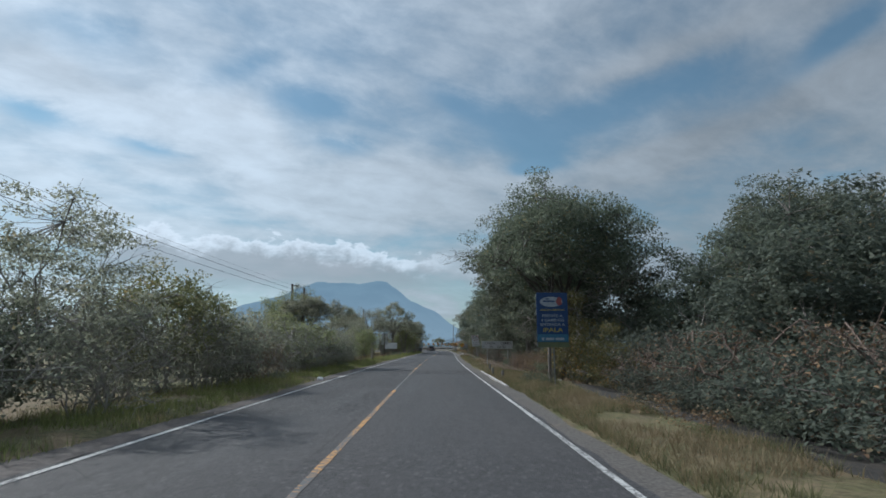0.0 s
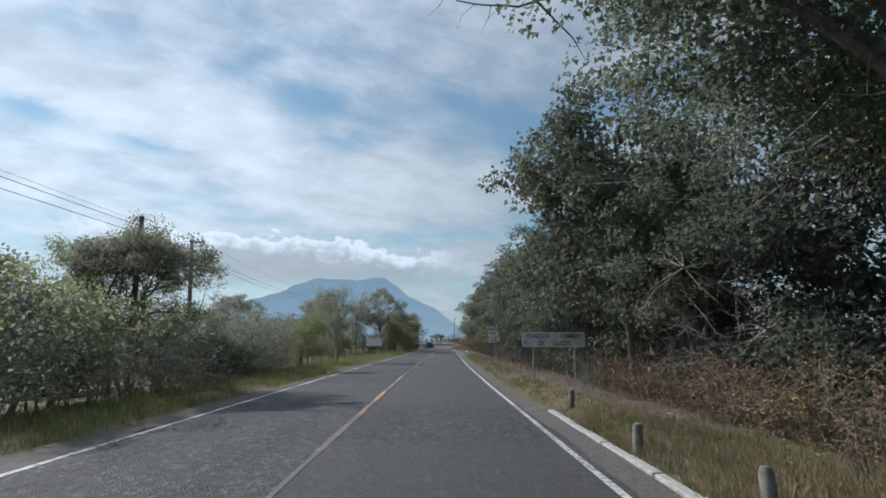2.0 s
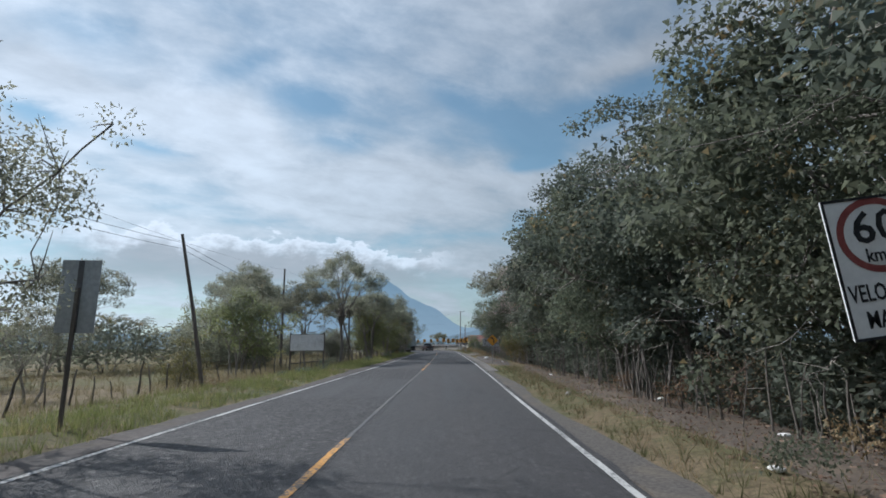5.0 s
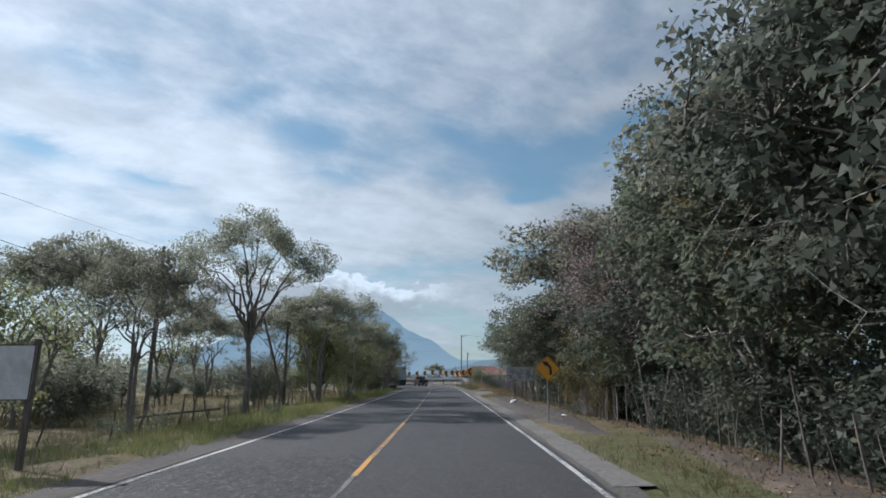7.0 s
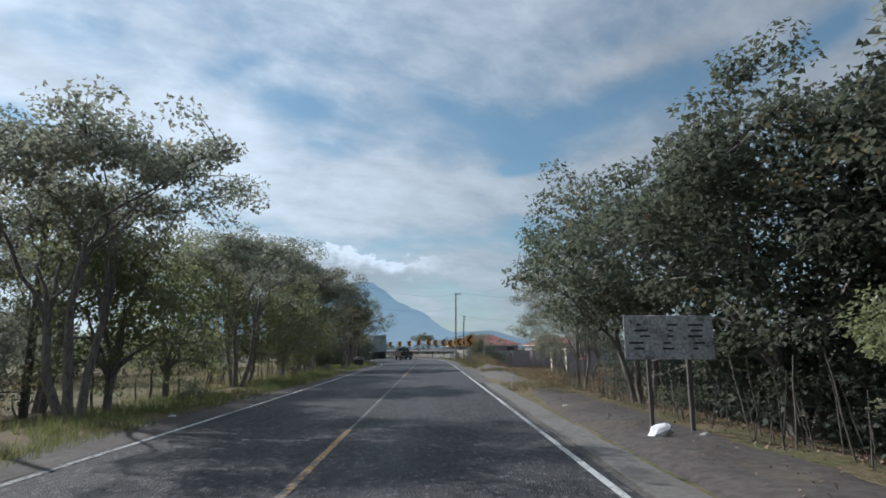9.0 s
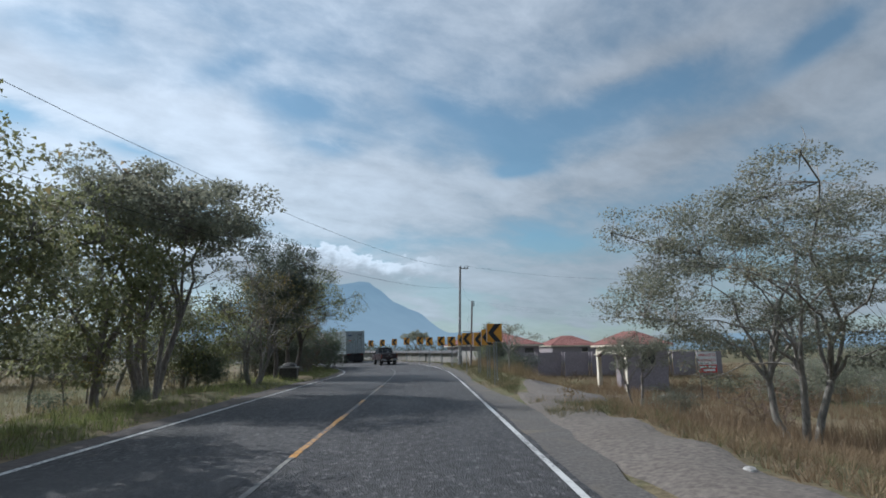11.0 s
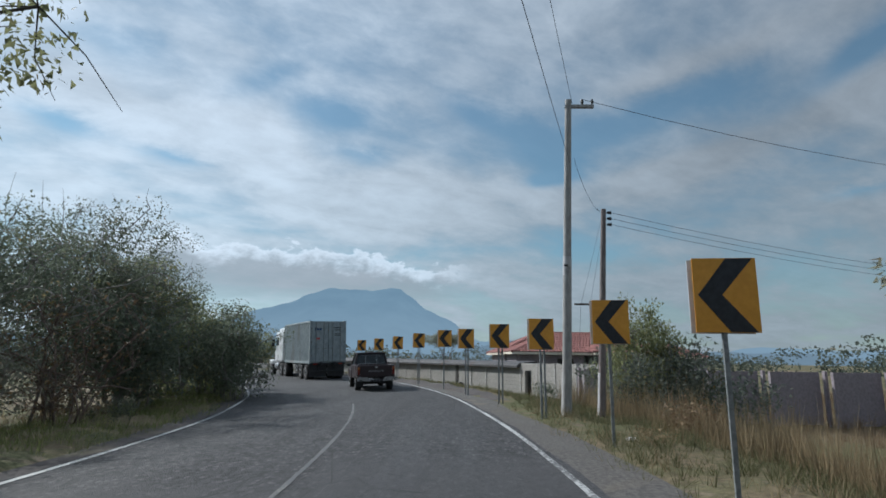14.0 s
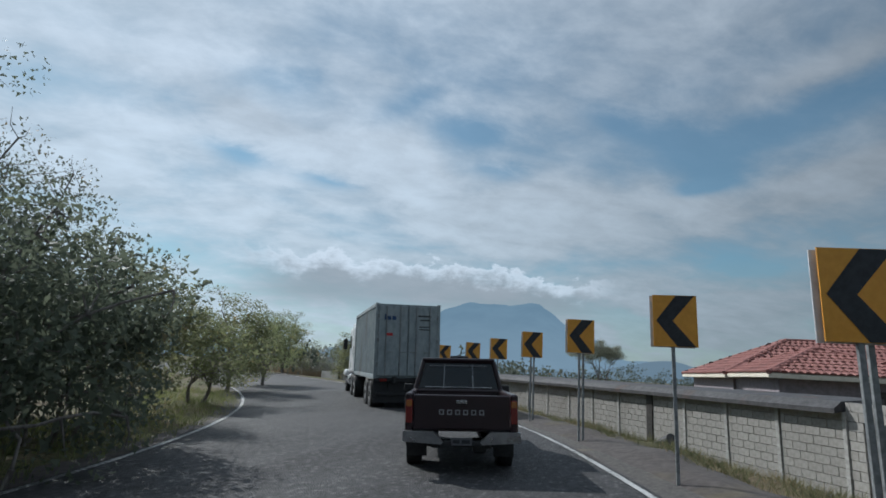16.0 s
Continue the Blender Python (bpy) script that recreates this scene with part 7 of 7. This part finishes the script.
def build_fences():
    rs = random.Random(77)
    kinds = [stick_mesh(k, h, r) for k, (h, r) in enumerate(((1.1, 0.022), (1.4, 0.028), (0.85, 0.02), (1.6, 0.032), (1.25, 0.018), (1.0, 0.034)))]
    fence = thing("live_fence", "rough fence of thin crooked grey sticks under the trees", "fence")
    y, n = 34.0, 0
    while y < 128 and n < 290:
        i = index_at(y)
        x, yy, _ = beside(i, RIGHT + 3.5 + rs.uniform(-0.35, 0.35) + (0.6 if y < 50 else 0))
        ob = new("stick", rs.choice(kinds))
        ob.parent = fence
        ob.matrix_basis = pose(x, yy, z_at(x, yy), rs.uniform(-9, 9), rs.uniform(-10, 10), rs.uniform(0, 360)) @ Matrix.Diagonal((0.45, 0.45, 0.85, 1) if y > 104 else (0.72, 0.72, 1, 1))
        y += rs.uniform(0.08, 0.18) if 70 < y < 73 else rs.uniform(0.12, 0.3) if y > 104 else rs.uniform(0.25, 0.8)
        n += 1
    fence = thing("palisade", "close row of pale grey upright stakes under the trees", "fence")
    stakes = [MB().tube([(0, 0, -0.25), (b * 0.4, 0.02, h * 0.5), (b, 0.0, h)], [r, r * 0.95, r * 0.7], 6).mesh("stake", PALE_BARK) for h, r, b in ((1.15, 0.026, 0.05), (1.28, 0.021, -0.07), (0.98, 0.030, 0.03), (1.2, 0.019, 0.09), (1.06, 0.024, -0.03))]
    y = 100.9
    while y < 104.6:
        x = 6.15 + rs.uniform(-0.12, 0.12)
        ob = new("stake", rs.choice(stakes))
        ob.parent = fence
        ob.matrix_basis = pose(x, y, z_at(x, y), rs.uniform(-5, 5), rs.uniform(-5, 5), rs.uniform(0, 360))
        y += rs.uniform(0.06, 0.17)
    fence = thing("field_fence", "old field fence of crooked wooden posts with wire", "fence")
    wires = []
    y = 62.0
    while y < 172:
        i = index_at(y)
        off = -(LEFT + 5.0 + 0.5 * math.sin(y * 0.1)) if y > 96 else -(LEFT + 6.2)
        x, yy, _ = beside(i, off)
        z = z_at(x, yy)
        ob = new("fence_post", rs.choice(kinds[:4]))
        ob.parent = fence
        ob.matrix_basis = pose(x, yy, z, rs.uniform(-8, 8), rs.uniform(-14, 14), rs.uniform(0, 360)) @ Matrix.Diagonal((1.3, 1.3, 0.75, 1))
        wires.append(Vector((x, yy, z)))
        y += rs.uniform(0.7, 1.5)
    for h in (0.45, 0.8, 1.05):
        part("fence_wire", MB().tube([p + up * h for p in wires], 0.004, 4, False), WIRE, fence)
    # field posts on the right, by the small house
    fence = thing("field_fence", "row of thin leaning stakes in dry grass", "fence")
    for k in range(18):
        x, y = 13.0 + k * 0.75, 160.5 - k * 0.28
        ob = new("stake", kinds[2])
        ob.parent = fence
        ob.matrix_basis = pose(x, y, z_at(x, y), rs.uniform(-5, 5), rs.uniform(-8, 8), rs.uniform(0, 360))
    # low pipe barrier on the left
    t = thing("pipe_rail", "low dark wooden rail on short posts", "rail")
    part("rail", MB().tube([(-13.2, 103.2, z_at(-13, 103) + 0.40), (-10.3, 105.45, z_at(-10.3, 105.4) + 0.42)], 0.05, 8), POLE_WOOD, t)
    for x, y in ((-12.6, 103.7), (-10.7, 105.15)):
        part("post", MB().tube([(x, y, z_at(x, y) - 0.2), (x, y, z_at(x, y) + 0.41)], 0.045, 8), POLE_WOOD, t)


build_fences()


# ---- small things at the roadside ----
def rough_lump(seed, sx, sy, sz, name, material):
    bm = bmesh.new()
    bmesh.ops.create_icosphere(bm, subdivisions=2, radius=1.0)
    for v in bm.verts:
        k = 1 + 0.35 * noise.noise(v.co * 1.4 + Vector((seed * 5.3, 0, 0)))
        v.co = Vector((v.co.x * sx, v.co.y * sy, v.co.z * sz)) * k
    me = bpy.data.meshes.new(name)
    bm.to_mesh(me)
    bm.free()
    me.materials.append(material)
    return me


def marker_posts():
    for n, (x, y, h) in enumerate(((2.6, 29.9, 0.38), (2.85, 27.2, 0.34), (2.85, 35.0, 0.38), (3.55, 181.5, 0.42))):
        t = thing("marker_post", "short whitewashed concrete marker post in the grass", "marker post", pose(x, y, z_at(x, y), random.Random(n).uniform(-6, 6), random.Random(n + 9).uniform(-6, 6), 8 * n), group="marker posts")
        part("shaft", MB().tube([(0, 0, -0.15), (0, 0, h), (0, 0, h + 0.05)], [0.075, 0.068, 0.045], 10), GUTTER, t)


def roadside_bits():
    st = new("painted_stone", rough_lump(3, 0.23, 0.15, 0.12, "painted_stone", TRASH_WHITE))
    st.matrix_basis = pose(3.72, 112.0, z_at(3.72, 112.0) + 0.09, 10, -18, 20)
    tagged(st, "white painted stone by a notice board's post", "stone")
    st = new("stone", rough_lump(4, 0.16, 0.14, 0.11, "stone", TRASH_WHITE))
    st.matrix_basis = pose(-5.85, 26.4, z_at(-5.85, 26.4) + 0.08)
    tagged(st, "pale stone at the edge of the road", "stone")
    rs = random.Random(6)
    for n in range(16):
        x, y = rs.uniform(3.0, 6.2), rs.uniform(24, 140)
        st = new("stone", rough_lump(n + 10, rs.uniform(0.05, 0.13), rs.uniform(0.05, 0.12), rs.uniform(0.03, 0.08), "stone", ROCK))
        st.matrix_basis = pose(x, y, z_at(x, y) + 0.02, 0, 0, rs.uniform(0, 360))
        tagged(st, "small grey stone on the verge", "stone", "verge stones")
    for n, (x, y) in enumerate(((3.3, 63.2), (4.8, 62.0), (5.2, 66.2), (4.2, 101.0), (5.6, 72.5), (3.5, 151.5), (3.2, 166.5), (4.4, 82.0), (-6.2, 116.3), (-7.1, 107.5))):
        st = new("plastic_scrap", rough_lump(n + 40, 0.12, 0.09, 0.035, "plastic_scrap", TRASH_WHITE))
        st.matrix_basis = pose(x, y, z_at(x, y) + 0.03, 0, rs.uniform(-15, 15), rs.uniform(0, 360))
        tagged(st, "crumpled white plastic scrap lying on the verge", "litter", "verge litter")
    # concrete bin on the left, by the big tree
    x, y = -6.85, 154.1
    t = thing("rubbish_bin", "squat dark concrete bin heaped with rubbish under a tree", "bin", pose(x, y, z_at(x, y), 0, 0, 8))
    part("body", MB().box((0, 0, 0.28), (0.86, 0.7, 0.62), 0.03), DOOR_DARK, t, "dark stained concrete body")
    part("lid", MB().box((0, 0, 0.62), (0.96, 0.8, 0.07), 0.02), ROCK, t, "grey slab lid")
    part("rubbish", rough_lump(60, 0.36, 0.28, 0.16, "rubbish", DOOR_DARK), None, t, "dark heap of rubbish", pose(0, 0, 0.70))
    # barrel against the wall
    x, y = 0.05, 190.4
    t = thing("drum", "dented dark drum tipped against the block wall", "drum", pose(x, y, z_at(x, y) + 0.22, 62, 0, 35))
    part("body", MB().tube([(0, 0, -0.32), (0, 0, -0.1), (0, 0, -0.09), (0, 0, 0.1), (0, 0, 0.11), (0, 0, 0.32)], [0.2, 0.2, 0.21, 0.21, 0.2, 0.2], 18), COPING, t)
    # leaning log on the left at the bare tree
    mb = MB().tube([(-8.15, 153.4, -0.2), (-8.0, 153.6, 1.4), (-7.6, 153.9, 3.0)], [0.055, 0.045, 0.03], 8)
    tagged(part("leaning_trunk", mb, PALE_BARK), "pale dead leaning trunk beside the bin", "dead tree")


marker_posts()
roadside_bits()


def palm(x, y, h, seed):
    rs = np.random.RandomState(seed)
    t = thing("palm_tree", "small distant palm with drooping fronds", "palm tree", pose(x, y, z_at(x, y)), group="palms")
    part("trunk", MB().tube([(0, 0, -0.3), (0.1, 0, h * 0.5), (0.05, 0.1, h)], [0.16, 0.12, 0.10], 8), PALE_BARK, t)
    qs = []
    for k in range(15):
        a, e = 2 * math.pi * k / 15 + rs.uniform(-0.2, 0.2), rs.uniform(0.2, 1.1)
        p = Vector((0.05, 0.1, h))
        d = Vector((math.cos(a) * math.cos(e), math.sin(a) * math.cos(e), math.sin(e)))
        for s in range(12):
            q = p + d * 0.2
            side = d.cross(Vector((0, 0, 1))).normalized()
            w = 0.45 * math.sin((s + 1.5) / 13.5 * math.pi)
            for sg in (-1, 1):
                tip = q + side * sg * w + Vector((0, 0, -w * 0.55)) + d * 0.12
                qs.append([tuple(p), tuple(p + d * 0.12), tuple(tip)])
            d = (d + Vector((0, 0, -0.13))).normalized()
            p = q
    part("crown", leaves("crown", np.array(qs), LEAF_YELLOW), None, t)


for n, (x, y, h) in enumerate(((-34, 112, 4.2), (-28.5, 118, 3.0), (-31, 104, 3.4), (-40, 128, 4.6))):
    palm(x, y, h, n)


# ---- grass, litter and far woods ----
def blades(name, seed, P, height, spread, width, material, label, per=5, category="grass"):
    """Tufts of thin blades at points (n, 2)."""
    rs = np.random.RandomState(seed)
    n = len(P)
    z = ground_z(P[:, 0], P[:, 1])
    base = np.repeat(np.column_stack([P, z]), per, axis=0)
    hh = np.repeat(height * rs.uniform(0.5, 1.3, n), per) * rs.uniform(0.6, 1.15, n * per)
    a = rs.uniform(0, 2 * math.pi, n * per)
    out = rs.uniform(0.1, 1.0, n * per) * spread
    base[:, 0] += np.cos(a) * out * 0.35
    base[:, 1] += np.sin(a) * out * 0.35
    d = np.column_stack([np.cos(a) * out, np.sin(a) * out, hh])
    b = rs.uniform(0, math.pi, n * per)
    w = np.column_stack([np.cos(b), np.sin(b), np.zeros(n * per)]) * width
    V = np.stack([base - w, base + w, base + d], 1)
    tagged(new(name, leaves(name, V, material)), label, category, kind="stuff")


def scatter(rs, n, y0, y1, a, b, keep=None):
    """Random points between offsets a and b from the road's middle."""
    i0, i1 = index_at(y0), index_at(y1)
    i = rs.randint(i0, i1, n)
    o = rs.uniform(a, b, n)
    h = LINE[i, 2]
    P = np.column_stack([LINE[i, 0] + o * np.cos(h), LINE[i, 1] + o * np.sin(h) + rs.uniform(-0.3, 0.3, n)])
    if keep is not None:
        P = P[keep(P, o)]
    return P


def patchy(P, scale, cut, seed):
    return np.array([noise.noise(Vector((p[0] * scale, p[1] * scale, seed))) > cut for p in P])


rs = np.random.RandomState(9)


def drive(P):
    """Points that are not on the dirt drive."""
    d = np.array(DRIVE)
    mid = np.interp(P[:, 1], d[:, 1], d[:, 0])
    return ~((P[:, 1] > 141) & (P[:, 1] < 165) & (np.abs(P[:, 0] - mid) < 1.7))


L = np.vstack([scatter(rs, 17000, -4, 200, -LEFT - 4.6, -LEFT - 0.75), scatter(rs, 7000, 4, 140, -LEFT - 2.6, -LEFT - 0.9)])
blades("grass", 1, L[patchy(L, 0.35, -0.25, 1)], 0.26, 0.16, 0.006, GRASS_LUSH, "short green and straw-coloured roadside grass", 5)
R = np.vstack([scatter(rs, 5000, 3, 33, RIGHT + 0.75, RIGHT + 2.9), scatter(rs, 15000, -4, 200, RIGHT + 0.75, RIGHT + 4.2, lambda P, o: ((P[:, 1] > 26) | (o < RIGHT + 2.7)) & ((P[:, 1] < 93) | (P[:, 1] > 122)) & ((P[:, 1] < 33) | (P[:, 1] > 93) | (o < RIGHT + 2.0) | (rs.uniform(size=len(o)) < 0.22)) & ((P[:, 1] < 127) | (P[:, 1] > 147) | (o > RIGHT + 2.6)) & drive(P) & ((P[:, 1] < 173) | (o > RIGHT + 1.9)))])
blades("grass", 2, R[patchy(R, 0.4, -0.32, 5)], 0.19, 0.17, 0.006, GRASS_GREEN, "short green and straw-coloured roadside grass", 5)
D = np.vstack([scatter(rs, 3600, 3, 34, RIGHT + 0.8, RIGHT + 2.6), scatter(rs, 5200, -4, 150, -LEFT - 7.5, -LEFT - 1.2), scatter(rs, 5200, -4, 136, RIGHT + 0.9, RIGHT + 5.5, lambda P, o: ((P[:, 1] > 26) | (o < RIGHT + 2.7)) & ((P[:, 1] < 92) & ((P[:, 1] < 33) | (o < RIGHT + 2.2))) | ((P[:, 1] > 121) & (P[:, 1] < 127)))])
blades("dry_grass", 3, D[patchy(D, 0.3, -0.12, 9)], 0.22, 0.2, 0.006, GRASS_DRY, "dry straw-coloured grass on the verges", 5)
F = np.column_stack([rs.uniform(6.0, 34, 19000), rs.uniform(137, 200, 19000)])
F = np.vstack([F, np.column_stack([rs.uniform(30, 75, 7000), rs.uniform(135, 210, 7000)])])
off = offsets(F)
F = F[(off > 6.3) & drive(F) & ((F[:, 1] < 179) | (off > 14))]
blades("dry_grass", 4, F[patchy(F, 0.2, -0.35, 2)], 0.62, 0.28, 0.009, GRASS_RED, "tall russet dry grass in the field", 5)
F = np.column_stack([rs.uniform(-34, -9.5, 15000), rs.uniform(50, 175, 15000)])
F = F[offsets(F) < -8.0]
blades("dry_grass", 5, F[patchy(F, 0.15, -0.25, 3)], 0.45, 0.25, 0.009, GRASS_DRY, "tall dry straw-coloured field grass", 4)
G = scatter(rs, 3600, 128, 142, RIGHT + 2.6, RIGHT + 8.5)
blades("dry_grass", 7, G[drive(G)], 0.20, 0.22, 0.007, GRASS_RED, "clumps of dry brown grass at the mouth of the drive", 6)
T = scatter(rs, 4200, 137, 174, RIGHT + 1.2, RIGHT + 3.6, lambda P, o: drive(P))
blades("tall_weeds", 6, T[patchy(T, 0.5, -0.1, 4)], 0.22, 0.2, 0.006, GRASS_GREEN, "shin-high green weeds round the bend signs", 6)
V = scatter(rs, 7000, 171, 208, RIGHT + 2.0, RIGHT + 6.6)
V = V[patchy(V, 0.45, -0.25, 6)]
blades("grass", 8, V, 0.20, 0.2, 0.007, GRASS_GREEN, "rough green weeds and grass below the block wall", 5)
V = np.vstack([scatter(rs, 5200, 155, 176, RIGHT + 3.0, RIGHT + 9.5, lambda P, o: drive(P)), scatter(rs, 160, 177, 182, RIGHT + 5.5, RIGHT + 7.0)])
blades("dry_grass", 9, V[patchy(V, 0.35, -0.15, 8)], 0.85, 0.3, 0.008, GRASS_RED, "tall russet weeds in front of the yard wall", 6)
B = scatter(rs, 5200, 206, 236, RIGHT + 3.0, RIGHT + 12.0)
blades("dry_grass", 10, B[patchy(B, 0.25, -0.3, 7)], 1.0, 0.4, 0.012, GRASS_RED, "bank of tall russet grass beyond the bend", 6)
Lt = scatter(rs, 26000, 26, 128, RIGHT + 1.5, RIGHT + 5.4, lambda P, o: (P[:, 1] < 92) | (o > RIGHT + 3.0) | (rs.uniform(size=len(o)) < 0.25))
lz = ground_z(Lt[:, 0], Lt[:, 1])
lv = leaf_quads(rs, np.column_stack([Lt, lz + 0.03]), 1, 0.01, 0.072, 0.0, 0.4, 0.6)
lv[:, :, 2] = np.repeat((lz + 0.015)[:, None], 3, 1) + rs.uniform(0, 0.05, (len(lv), 3))
tagged(new("fallen_leaves", leaves("fallen_leaves", lv, LITTER)), "dry brown fallen leaves under the trees", "leaf litter", kind="stuff")


def far_woods():
    """Belts of trees at the far edge of the fields, one mesh of clumps."""
    rs = np.random.RandomState(14)
    cs = []
    for az in np.arange(-78, 79, 0.55):
        d = 210 + 50 * math.sin(az * 0.23) + rs.uniform(-15, 40)
        x, y = d * math.sin(radians(az)) - 4, 70 + d * math.cos(radians(az))
        if abs(offsets(np.array([[x, y]]))[0]) < 9:
            continue
        h = rs.uniform(2.0, 4.2) * (1 + 0.4 * math.sin(az * 0.7))
        for _ in range(9):
            k = rs.uniform(0.1, 1) ** 1.3
            cs.append((x + rs.normal() * 1.6, y + rs.normal() * 1.6, h * k))
    for side in (-1, 1):
        for y in np.arange(-20, 190, 2.2):
            x = side * rs.uniform(95, 125)
            h = rs.uniform(2.5, 5)
            for _ in range(9):
                cs.append((x + rs.normal() * 1.5, y + rs.normal() * 1.5, h * rs.uniform(0.1, 1)))
    lv = leaf_quads(rs, np.array(cs), 18, 0.65, 0.60, 0.2, 0.8, 0.8)
    tagged(new("far_woods", leaves("far_woods", lv, LEAF_DARK)), "belt of green trees at the far edge of the fields", "woods", kind="stuff")


far_woods()
